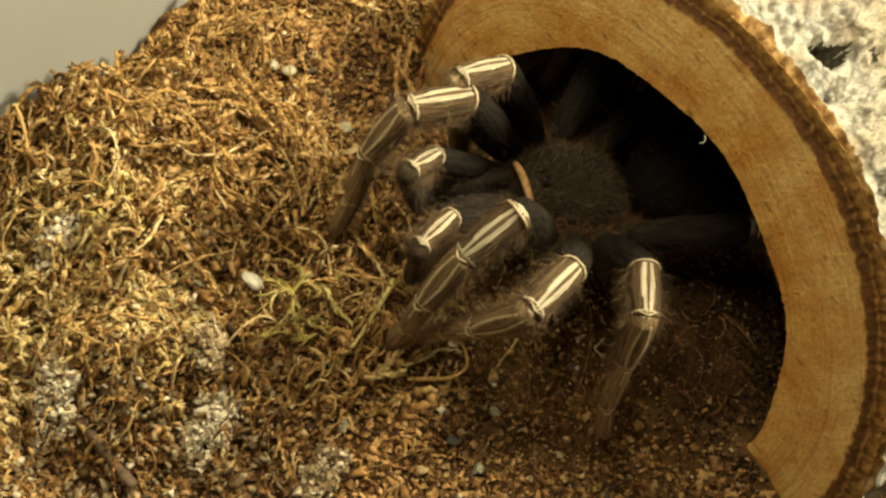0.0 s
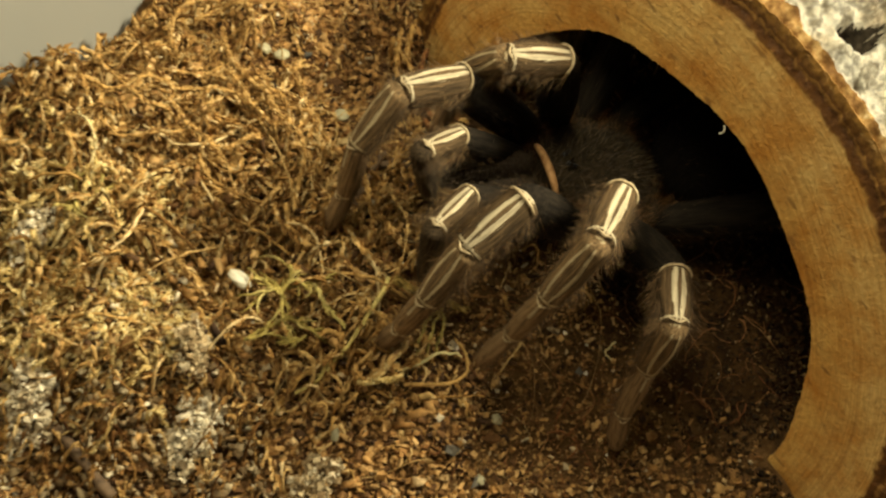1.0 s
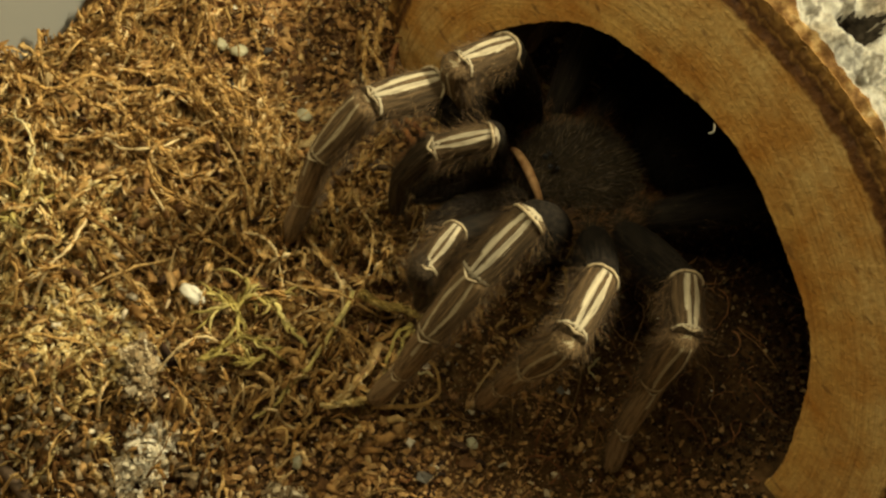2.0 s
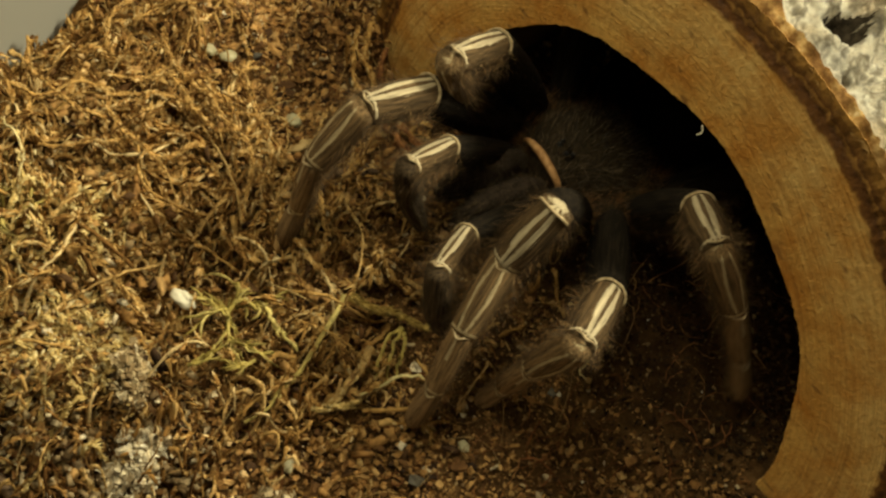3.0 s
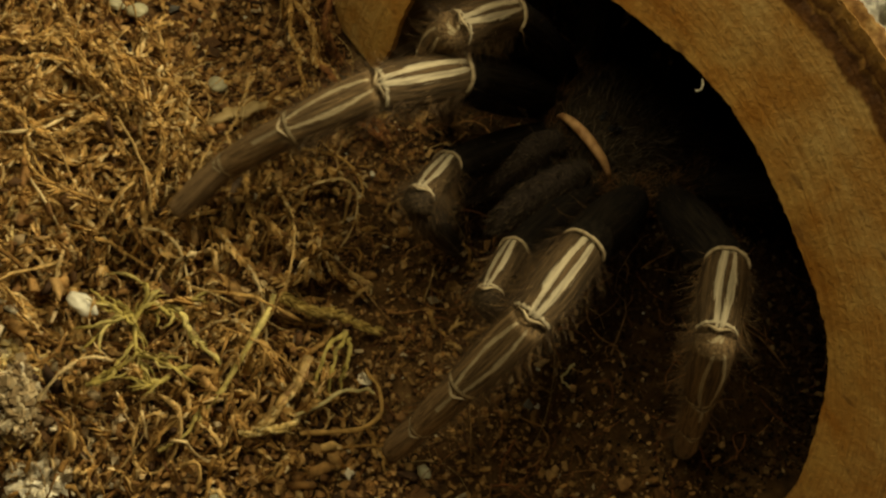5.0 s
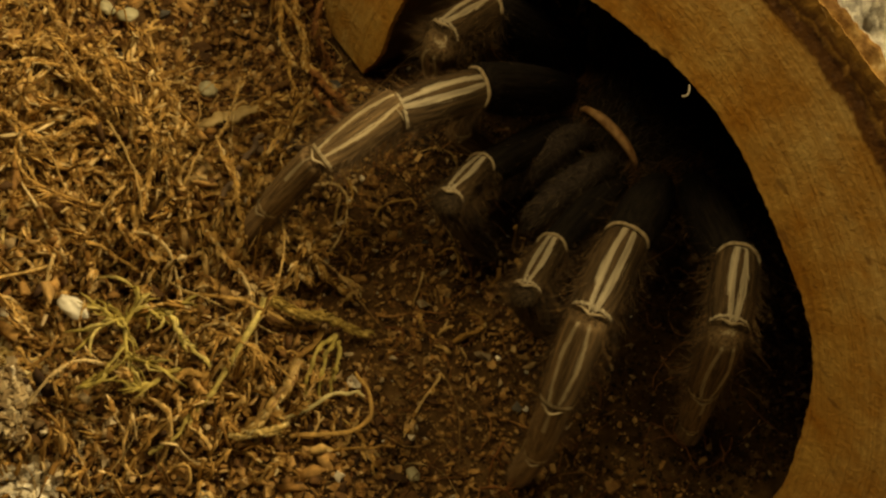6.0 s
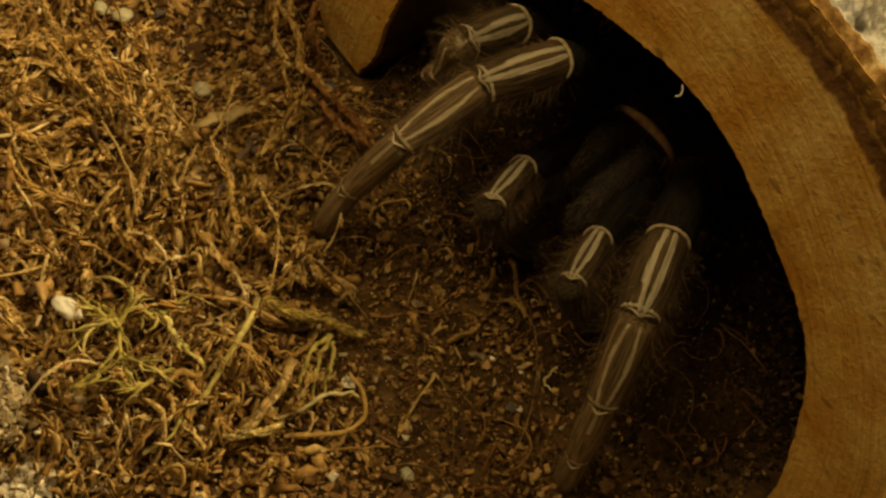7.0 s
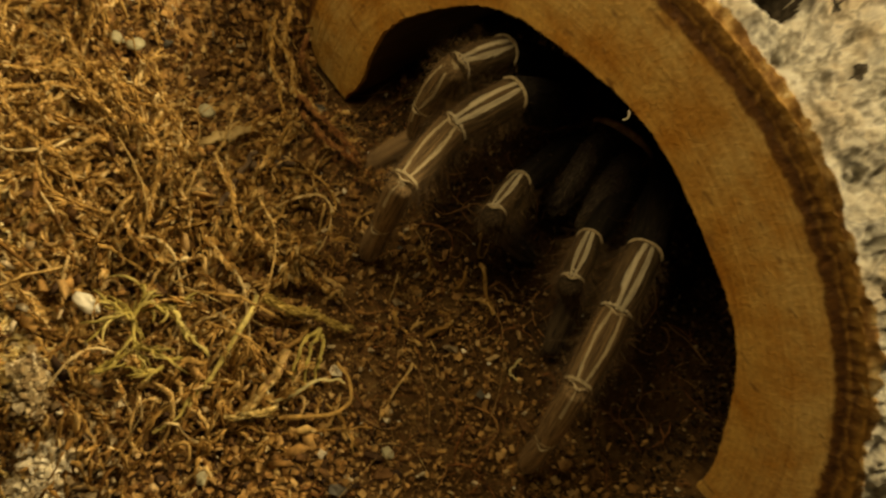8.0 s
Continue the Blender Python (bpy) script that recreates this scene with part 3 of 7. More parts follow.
def feathers(p, pairs, lo, hi, thick):
    """Small leaflets on both sides of stems p (n, k, 3)."""
    n, k = p.shape[:2]
    d = np.gradient(p, axis=1)
    d /= np.linalg.norm(d, axis=2, keepdims=True) + 1e-12
    at = rng.uniform(0, k - 1.001, (n, pairs))
    i = at.astype(int)
    w = (at - i)[..., None]
    rows = np.arange(n)[:, None]
    base = p[rows, i] * (1 - w) + p[rows, i + 1] * w
    fwd = d[rows, i]
    rand = rng.normal(size=base.shape)
    out = rand - (rand * fwd).sum(-1, keepdims=True) * fwd
    out /= np.linalg.norm(out, axis=2, keepdims=True) + 1e-9
    out[..., 2] = np.abs(out[..., 2]) * 0.8
    ln = rng.uniform(lo, hi, (n, pairs))[..., None]
    a = base + (out * 0.38 + fwd * 0.40) * ln
    b = base + (out * rng.uniform(0.15, 0.7, ln.shape) + fwd * 1.0) * ln - np.array([0, 0, 0.10]) * ln
    path = np.stack([base, a, b], 2).reshape(-1, 3, 3)
    return tubes(path, np.tile(np.array([0.7, 1.0, 0.25]), (len(path), 1)) * thick * rng.uniform(0.6, 1.3, (len(path), 1)), 3)


def build_moss():
    def lay_strands(name, n, lo, hi, curl, lift, steps, r_lo, r_hi, mat, weight, label, wave=0.25, x1=0.0):
        st = spread(n, -0.086, x1, -0.102, 0.03, weight)
        p = strand_paths(st, rng.uniform(lo, hi, n), curl, lift, steps)
        if mat == "fibre" and name != "moss_curls":
            p = p[mossy(p[..., 0], p[..., 1]).mean(1) > 0.34]
            n = len(p)
        r = (r_lo + (r_hi - r_lo) * rng.uniform(size=n) ** 1.6)[:, None] * np.linspace(1.1, 0.5, steps)[None]
        r = r * (1 + wave * np.sin(np.arange(steps) * 2.1)[None]) * rng.uniform(0.82, 1.18, r.shape)
        v, f = tubes(p, r)
        tagged(new(name, mesh(name, v, f, M[mat])), label, "moss", kind="stuff")
        return p

    def loops(x, y):
        """Where the long loose loops lie: the back of the bank."""
        return mossy(x, y) * (0.22 + 0.78 * smoothstep(0.022, 0.046, -x + 0.5 * (y + 0.05))) * tufts(x, y)

    tangle = lay_strands("dry_moss", 620, 0.012, 0.035, 1.9, 0.0066, 20, 0.00018, 0.00040, "fibre", loops, "tangle of dry tan sphagnum moss on the soil")
    p = lay_strands("feather_moss", 640, 0.008, 0.028, 2.2, 0.0064, 18, 0.00020, 0.00040, "fibre", loops, "feathery stems of dry sphagnum moss")
    v, f = feathers(p, 90, 0.0005, 0.0018, 0.00023)
    tagged(new("moss_leaflets", mesh("moss_leaflets", v, f, M["fibre"], smooth=False)), "small dry leaflets on the moss stems", "moss", kind="stuff")
    p = lay_strands("pale_moss", 760, 0.005, 0.015, 2.8, 0.0062, 14, 0.00018, 0.00044, "pale_fibre", lambda x, y: (0.3 + 0.7 * mossy(x, y)) * smoothstep(0.75, 0.25, np.hypot((x + 0.036) / 0.036, (y + 0.074) / 0.030)) * smoothstep(-0.010, -0.024, x) * smoothstep(0.007, 0.012, np.hypot(x + 0.020, y + 0.079)), "pale straw-coloured dry moss")
    v, f = feathers(p, 46, 0.0004, 0.0014, 0.00022)
    tagged(new("pale_leaflets", mesh("pale_leaflets", v, f, M["pale_fibre"], smooth=False)), "small pale leaflets on the moss stems", "moss", kind="stuff")
    p = lay_strands("moss_curls", 2600, 0.0025, 0.0085, 3.6, 0.0058, 9, 0.00014, 0.00042, "fibre", lambda x, y: np.maximum(mossy(x, y) * tufts(x, y), 0.04 + 0.26 * smoothstep(-0.030, -0.055, y) * smoothstep(0.012, -0.02, x)) * (1 - dark_soil(x, y)), "short curled pieces of dry moss", 0.3, 0.006)
    v, f = feathers(p[::2], 12, 0.0003, 0.0011, 0.00017)
    tagged(new("curl_leaflets", mesh("curl_leaflets", v, f, M["fibre"], smooth=False)), "small leaflets on the curled moss", "moss", kind="stuff")
    lay_strands("fibres", 620, 0.006, 0.022, 1.5, 0.0060, 10, 0.00004, 0.00009, "straw_fibre", lambda x, y: (0.14 + 0.8 * mossy(x, y)) * (1 - dark_soil(x, y)), "thin tan plant fibres", 0.0, 0.02)
    lay_strands("rootlets", 1300, 0.003, 0.012, 1.8, 0.0024, 9, 0.00006, 0.00016, "red_root", lambda x, y: (0.30 + 0.5 * mossy(x, y) + 0.4 * dug(x, y)) * (1 - 0.5 * dark_soil(x, y)), "fine reddish coir rootlets in the soil", 0.0, 0.035)
    v, f = feathers(tangle, 34, 0.0003, 0.0010, 0.00017)
    tagged(new("tangle_leaflets", mesh("tangle_leaflets", v, f, M["fibre"], smooth=False)), "dry leaflets along the tangled moss", "moss", kind="stuff")


# ---- the log hide ----
def shell_grid(fn, na, nb, closed=False):
    v = np.array([fn(a, b) for a in range(na) for b in range(nb)])
    f = [(a * nb + b, (a + 1) * nb + b, (a + 1) * nb + b + 1, a * nb + b + 1) for a in range(na - 1) for b in range(nb - 1)]
    return v, np.array(f)


def build_log():
    log = tagged(new("log_hide"), "hollow half-log hide with a sawn tan end and pale lichen bark", "hide")
    a0, na, foot_z = radians(-32), 260, -0.0028

    def angle(i, r):
        """The turn of a row of the section: it ends on the flat sawn foot."""
        a1 = math.pi + math.asin((CZ - foot_z) / r)
        return a0 + (a1 - a0) * i / (na - 1)

    def inner(t):
        return R_IN + 0.0024 * math.exp(-((t - 3.36) / 0.11) ** 2) + 0.00035 * math.sin(9 * t + 1) + 0.00016 * noise.noise((40 * math.cos(t), 40 * math.sin(t), 3.0)) + 0.00022 * noise.noise((160 * math.cos(t), 160 * math.sin(t), 8.0))

    def wood(t):
        return 0.0526 + 0.0014 * math.exp(-((t - 1.2) / 0.4) ** 2) + 0.0004 * noise.noise((5 * math.cos(t), 5 * math.sin(t), 1.0))

    # section of the wood, from the inside at the back round the sawn end to the outside
    prof = [("i", y) for y in (LOG_END, 0.09, 0.06, 0.035, 0.018, 0.008, 0.003, 0.0006)] + [("f", w) for w in (0.012, 0.05, 0.15, 0.3, 0.45, 0.6, 0.72, 0.78, 0.84, 0.90, 0.96, 1.0)] + [("o", y) for y in (0.002, 0.006, 0.02, 0.06, LOG_END)] + [("b", w) for w in (0.7, 0.3, 0.0)]
    v, slots = [], []
    for i in range(na):
        for kind, w in prof:
            t = angle(i, R_IN + 0.0022 + (0.0144 * w if kind in "fb" else 0.0144 if kind == "o" else 0))
            ri, ro = inner(t), wood(t)
            if kind == "i":
                r, y = ri + 0.0008 * noise.noise((18 * math.cos(t), 30 * w, 18 * math.sin(t))) * min(1, w / 0.01), w
            elif kind == "f":
                r, y = ri + (ro - ri) * w, 0.00012 * noise.noise((3 * w, 12 * t, 2.0)) + (0.0003 + 0.0004 * noise.noise((50 * math.cos(t), 9 * w, 50 * math.sin(t)))) * (w > 0.8)
            elif kind == "o":
                r, y = ro - 0.0035 * min(1.0, w / 0.006), w
            else:
                r, y = ri + (ro - ri) * w, LOG_END
            v.append((r * math.cos(t), y, CZ + r * math.sin(t)))
    m = len(prof)
    f = []
    for i in range(na - 1):
        for j in range(m):
            f.append((i * m + j, i * m + (j + 1) % m, (i + 1) * m + (j + 1) % m, (i + 1) * m + j))
            slots.append(1 if prof[j][0] == "i" and prof[(j + 1) % m][0] == "i" else 0)
    f.append(tuple((na - 1) * m + j for j in range(m)))
    slots.append(0)
    me = mesh("wood", v, f, M["sawn"], M["inner"], smooth=False, slots=slots)
    at = me.attributes.new("across", "FLOAT", "POINT")
    at.data.foreach_set("value", np.tile(np.array([w if kind == "f" else 0.0 if kind == "i" else 1.0 for kind, w in prof]), na).astype(np.float32))
    part("wood", me, log, "tan sawn wood with growth rings and saw marks")

    # crusty outer bark, finest where it shows its lichen
    a1 = math.pi + math.asin((CZ - foot_z) / 0.0545)
    turns = np.concatenate([np.linspace(a0, 0.40, 50)[:-1], np.linspace(0.40, 1.80, 370), np.linspace(1.80, a1, 60)[1:]])
    nb_, nl, rim = len(turns), 190, 5

    def crust(i, j):
        t = turns[i]
        y = 0.0012 + (LOG_END - 0.002) * (max(0, j - rim) / (nl - 1 - rim)) ** 1.9
        rb = wood(t) + 0.0008
        c, s = math.cos(t) * rb, math.sin(t) * rb
        big = noise.fractal((90 * c, 80 * y, 90 * s), 1.0, 2.0, 3)
        fine = noise.fractal((700 * c, 620 * y, 700 * s), 0.7, 2.0, 4)
        near = noise.voronoi((230 * c, 210 * y, 230 * s))[0]
        wide = noise.voronoi((95 * c, 90 * y, 95 * s))[0]
        lump = max(0.0, 0.6 - near[0]) ** 0.7
        plate = min(1.0, (wide[1] - wide[0]) * 4)
        up = 0.10 + 0.90 * min(1.0, y / 0.0040)
        up *= 1 - 0.85 * math.exp(-(((t - 1.492) * rb / 0.0040) ** 2 + ((y - 0.0062) / 0.0030) ** 2))
        r = rb + (0.0009 * big + 0.0011 * fine + 0.0030 * (lump - 0.3) + 0.0013 * (plate - 0.5)) * up
        r -= 0.0058 * math.exp(-(((t - 1.492) * rb / 0.0021) ** 2 + ((y - 0.0072) / 0.0017) ** 2) ** 1.6)
        r -= 0.0026 * math.exp(-(((t - 1.392) * rb / 0.0009) ** 2 + ((y - 0.0036) / 0.0008) ** 2) ** 1.6)
        r += 0.0032 * math.exp(-(((t - 1.468) * rb / 0.0013) ** 2 + ((y - 0.0103) / 0.0013) ** 2) ** 1.5)
        y += (0.0014 * noise.noise((90 * c, 2.0, 90 * s)) + 0.0006 * noise.noise((700 * c, 5.0, 700 * s)) + 0.0012 * math.exp(-((t - 1.62) / 0.05) ** 2)) * math.exp(-y / 0.004)
        if j < rim:
            w = (rim - j) / rim
            r = r * (1 - w) + (wood(t) - 0.0007 - 0.0006 * fine) * w
            y = y * (1 - w) + 0.0003 * w + 0.0006 * w * (1 - w) * noise.noise((400 * c, 9.0 * w, 400 * s))
        return (r * math.cos(t), y, CZ + r * math.sin(t))

    v, f = shell_grid(crust, nb_, nl)
    slots = [1 if (q % (nl - 1)) < rim else 0 for q in range(len(f))]
    # shade of the bark holes, painted as dark patches
    mid = v[f].mean(1)
    turn_at = np.arctan2(mid[:, 2] - CZ, mid[:, 0])
    for t_, y_, rt, ry in ((1.492, 0.0076, 0.0023, 0.0022), (1.392, 0.0036, 0.0009, 0.0007), (1.30, 0.0105, 0.0008, 0.0006), (1.44, 0.0150, 0.0010, 0.0006), (1.27, 0.0060, 0.0006, 0.0009)):
        inside = ((turn_at - t_) * 0.0545 / rt) ** 2 + ((mid[:, 1] - y_) / ry) ** 2 + 0.35 * np.sin(mid[:, 0] * 5200) * np.sin(mid[:, 1] * 4300) < 1
        slots = np.where(inside, 2, slots)
    part("bark", mesh("bark", v, f, M["bark"], M["barkedge"], M["hole_shade"], slots=slots), log, "grey-white lichen-crusted bark")
    path = np.array([[(0.0009 + 0.0006 * math.sin(a), -0.0004 - 0.0006 * math.sin(0.5 * a), CZ + R_IN + 0.0004 - 0.0009 * (1 - math.cos(a)) * 0.6) for a in np.linspace(0, 2.6, 9)]])
    part("splinter", mesh("splinter", *tubes(path, np.full((1, 9), 0.00009), 6), M["pebble"]), log, "tiny pale curled splinter on the sawn rim")


# ---- the tarantula ----
def bristles(roots, ways, lengths, width, droop=0.25):
    """Hairs: slim three-sided spikes, bent a little."""
    n = len(roots)
    side = np.cross(ways, rng.normal(size=(n, 3)))
    side /= np.linalg.norm(side, axis=1)[:, None] + 1e-9
    mid = roots + ways * lengths[:, None] * 0.55 + side * (lengths * 0.12 * rng.uniform(-1, 1, n))[:, None]
    tip = roots + ways * lengths[:, None] + side * (lengths * droop * rng.uniform(-1, 1, n))[:, None]
    other = np.cross(ways, side)
    w = (width * rng.uniform(0.6, 1.2, n))[:, None]
    v = np.stack([roots + side * w, roots - side * w * 0.5 + other * w * 0.87, roots - side * w * 0.5 - other * w * 0.87,
                  mid + side * w * 0.7, mid - side * w * 0.35 + other * w * 0.6, mid - side * w * 0.35 - other * w * 0.6, tip], 1)
    q = np.array([(0, 1, 4, 3), (1, 2, 5, 4), (2, 0, 3, 5), (3, 4, 6, 6), (4, 5, 6, 6), (5, 3, 6, 6)])
    f = [tuple(dict.fromkeys((q[j] + 7 * i).tolist())) for i in range(n) for j in range(6)]
    return v.reshape(-1, 3), f


def furred(name, v, f, along, side, skin, hair, roots, ways, lengths, width):
    """One mesh of skin and hair, with the along and side marks for the skin's pattern."""
    hv, hf = bristles(roots, ways, lengths, width)
    n = len(v)
    faces = [tuple(q) for q in f] + [tuple(i + n for i in q) for q in hf]
    me = mesh(name, np.vstack([v, hv]), faces, skin, hair, slots=[0] * len(f) + [1] * len(hf))
    for key, val in (("along", along), ("side", side)):
        at = me.attributes.new(key, "FLOAT", "POINT")
        at.data.foreach_set("value", np.concatenate([val, np.zeros(len(hv))]).astype(np.float32))
    return me


SHAPES = {  # radius at the start, at the widest, at the end; where widest; flattening
    "femur": (0.0021, 0.0030, 0.0024, 0.55, 1.12), "patella": (0.0024, 0.0026, 0.0021, 0.45, 1.0), "tibia": (0.0021, 0.0023, 0.0018, 0.4, 1.0),
    "metatarsus": (0.0017, 0.00180, 0.0014, 0.4, 1.0), "tarsus": (0.0014, 0.0016, 0.0011, 0.5, 0.9),
    "palp_femur": (0.0016, 0.0022, 0.0019, 0.55, 1.1), "palp_patella": (0.0018, 0.0020, 0.0017, 0.5, 1.0), "palp_tibia": (0.0016, 0.0019, 0.0015, 0.4, 1.0),
    "palp_tarsus": (0.0014, 0.0017, 0.0010, 0.4, 0.9)}


def limb_mesh(kind, length, skin, hair, count, thick=1.0):
    r0, r1, r2, at, flat = SHAPES[kind]
    rows, cols = 18, 20
    u = np.linspace(0, 1, rows)
    r = np.where(u < at, r0 + (r1 - r0) * np.sin(u / at * np.pi / 2), r2 + (r1 - r2) * np.cos((u - at) / (1 - at) * np.pi / 2)) * thick
    r = r * np.sqrt(np.clip(1 - (np.abs(u - 0.5) * 2) ** 22, 0.10, 1))
    r = r * (1 + 0.07 * np.exp(-((u - 0.95) / 0.04) ** 2))
    z = -0.0011 + (length + 0.0014) * u
    t = np.linspace(0, 2 * np.pi, cols, endpoint=False)
    v = np.stack([(r[:, None] * np.sin(t)), (r[:, None] * flat * np.cos(t)), np.repeat(z[:, None], cols, 1)], -1).reshape(-1, 3)
    f = [(i * cols + j, i * cols + (j + 1) % cols, (i + 1) * cols + (j + 1) % cols, (i + 1) * cols + j) for i in range(rows - 1) for j in range(cols)]
    f += [tuple(range(cols))[::-1], tuple(range((rows - 1) * cols, rows * cols))]
    along = np.repeat(u, cols)
    side = np.tile(np.where(t > np.pi, t - 2 * np.pi, t) / np.pi, rows)
    hu, ht = rng.uniform(0.0, 0.97, count), rng.uniform(0, 2 * np.pi, count)
    keep = (np.cos(ht) < 0.45) | (rng.uniform(size=count) < 0.10)
    hu, ht = hu[keep], ht[keep]
    m = len(hu)
    hr = np.interp(hu, u, r)
    out = np.stack([np.sin(ht), np.cos(ht), 0 * ht], -1)
    root = np.stack([hr * np.sin(ht), hr * flat * np.cos(ht), np.interp(hu, u, z)], -1) * np.array([0.97, 0.97, 1])
    long = rng.uniform(size=m) < 0.22 - 0.17 * (np.cos(ht) > 0.4) + 0.22 * (np.cos(ht) < 0.0)
    way = out * np.where(long, rng.uniform(0.5, 1.5, m), rng.uniform(0.10, 0.40, m))[:, None] + np.array([0, 0, 1.0]) + rng.normal(0, 1, (m, 3)) * np.where(long, 0.22, 0.13)[:, None]
    way /= np.linalg.norm(way, axis=1)[:, None]
    ln = np.where(long, rng.uniform(0.0018, 0.0044, m), rng.uniform(0.0008, 0.0020, m)) * thick * {"metatarsus": 0.7, "tarsus": 0.55}.get(kind, 1.0)
    return furred(kind, v, f, along, side, skin, hair, root, way, ln, 0.000018)


def blob(name, form, skin, hair, count, hair_len, rows=22, cols=30, back=(0, -1, 0.25)):
    """A rounded body piece: form(u, t) gives a point for u from 0 to 1 and the angle t."""
    us, ts = np.linspace(0, 1, rows), np.linspace(0, 2 * np.pi, cols, endpoint=False)
    v = np.array([form(a, b) for a in us for b in ts])
    f = [(i * cols + j, (i + 1) * cols + j, (i + 1) * cols + (j + 1) % cols, i * cols + (j + 1) % cols) for i in range(rows - 1) for j in range(cols)]
    mid = v.mean(0)
    hu, ht = rng.uniform(0.05, 0.95, count), rng.uniform(0, 2 * np.pi, count)
    root = np.array([form(a, b) for a, b in zip(hu, ht)])
    way = (root - mid) / np.linalg.norm(root - mid, axis=1)[:, None] * 0.6 + np.array(back) + rng.normal(0, 0.25, (count, 3))
    way /= np.linalg.norm(way, axis=1)[:, None]
    ln = hair_len * rng.uniform(0.4, 1.2, count)
    return furred(name, v, f, np.repeat(us, cols), np.zeros(len(v)), skin, hair, root, way, ln, 0.00005)


def build_tarantula():
    """The body in its own space: x to its right, y ahead, z up."""
    sp = tagged(new("tarantula"), "hairy dark brown tarantula with cream-striped knees, half out of the hide", "spider")

    def carapace(u, t):
        y = 0.0100 - 0.0200 * u
        w = 0.0086 * math.sin(math.pi * min(1, max(0, 0.10 + 0.86 * u))) ** 0.55 * (0.72 + 0.28 * u if u < 0.6 else 0.888 + 0.09 * (u - 0.6))
        w *= math.sqrt(max(0.0, 1 - (abs(u - 0.5) * 2) ** 12)) + 0.02
        h = 0.0036 * math.sin(math.pi * min(1, max(0, 0.16 + 0.80 * u))) ** 0.6
        groove = 1 - 0.10 * abs(math.sin(4 * t)) * (0.3 < u < 0.9)
        fovea = 0.0012 * math.exp(-((u - 0.62) / 0.06) ** 2 - (math.sin(t) * w / 0.0022) ** 2) if math.cos(t) > 0 else 0
        return (w * math.sin(t), y, (h * groove * math.cos(t) - fovea) if math.cos(t) > 0 else 0.0022 * math.cos(t))

    part("carapace", blob("carapace", carapace, M["shell"], M["brownhair"], 2600, 0.0018, 30, 40, (0, -0.7, 0.35)), sp, "dark brown velvety carapace")

    def tubercle(u, t):
        a = math.pi * u
        return (0.0016 * math.sin(a) * math.sin(t), 0.0066 + 0.0010 * math.sin(a) * math.cos(t), 0.0028 + 0.0013 * math.cos(a))

    tub = part("eye_tubercle", blob("eye_tubercle", tubercle, M["shell"], M["darkhair"], 60, 0.001, 10, 14, (0, 0.3, 0.6)), sp)
    for ex, ey, er in ((0.0008, 0.0071, 0.00038), (-0.0008, 0.0071, 0.00038), (0.0012, 0.0062, 0.0003), (-0.0012, 0.0062, 0.0003)):
        bm = bmesh.new()
        bmesh.ops.create_icosphere(bm, subdivisions=2, radius=er, matrix=Matrix.Translation((ex, ey, 0.0039)))
        me = bpy.data.meshes.new("eye")
        bm.to_mesh(me)
        bm.free()
        me.materials.append(M["eye"])
        part("eye", me, tub)

    # pale orange rim between the carapace and the jaws
    n = 17
    path = np.array([[(0.0046 * math.sin(s), 0.0098 - 0.0010 * (1 - math.cos(s)), 0.0002 + 0.0026 * math.cos(s)) for s in np.linspace(-1.5, 1.5, n)]])
    tv, tf = tubes(path, 0.00062 * np.sin(np.linspace(0.35, 2.8, n))[None], 8)
    part("clypeus", mesh("clypeus", tv, tf, M["rim"]), sp, "pale orange rim in front of the carapace")

    for sx in (1, -1):
        def jaw(u, t, sx=sx):
            a = math.pi * u
            r = math.sin(a) ** 0.75
            y = 0.0098 + 0.0066 - 0.0066 * math.cos(a)
            return (sx * 0.00235 + 0.0022 * r * math.sin(t), y, -0.0006 + 0.0031 * r * math.cos(t) - 0.0028 * u * u)

        part("chelicera", blob("chelicera", jaw, M["jaw"], M["brownhair"], 900, 0.0015, 18, 20, (0, 0.8, -0.2)), sp, "grey-brown hairy chelicera")

    def abdomen(u, t):
        a = math.pi * u
        r = math.sin(a) ** 0.8
        return (0.0098 * r * math.sin(t), -0.0115 - 0.0125 * (1 - math.cos(a)), 0.0012 + 0.0078 * r * math.cos(t) + 0.002 * u)

    part("abdomen", blob("abdomen", abdomen, M["belly"], M["darkhair"], 1500, 0.0028, 26, 32, (0, -0.9, 0.3)), sp, "rounded black hairy abdomen")

    def sternum(u, t):
        a = math.pi * u
        return (0.0055 * math.sin(a) ** 0.7 * math.sin(t), 0.0085 - 0.0165 * u, -0.0028 + 0.0022 * math.sin(a) ** 0.7 * math.cos(t))

    part("sternum", blob("sternum", sternum, M["belly"], M["darkhair"], 100, 0.001, 12, 16), sp)
    return sp


HIPS = {"R1": (8, 7.5, -1), "L1": (-8, 7.5, -1), "R2": (10, 2.5, -1), "L2": (-10, 2.5, -1), "R3": (10, -2.5, -1), "L3": (-10, -2.5, -1),
        "R4": (8.5, -8, -1), "L4": (-8.5, -8, -1), "PR": (4.5, 10.5, -2), "PL": (-4.5, 10.5, -2)}
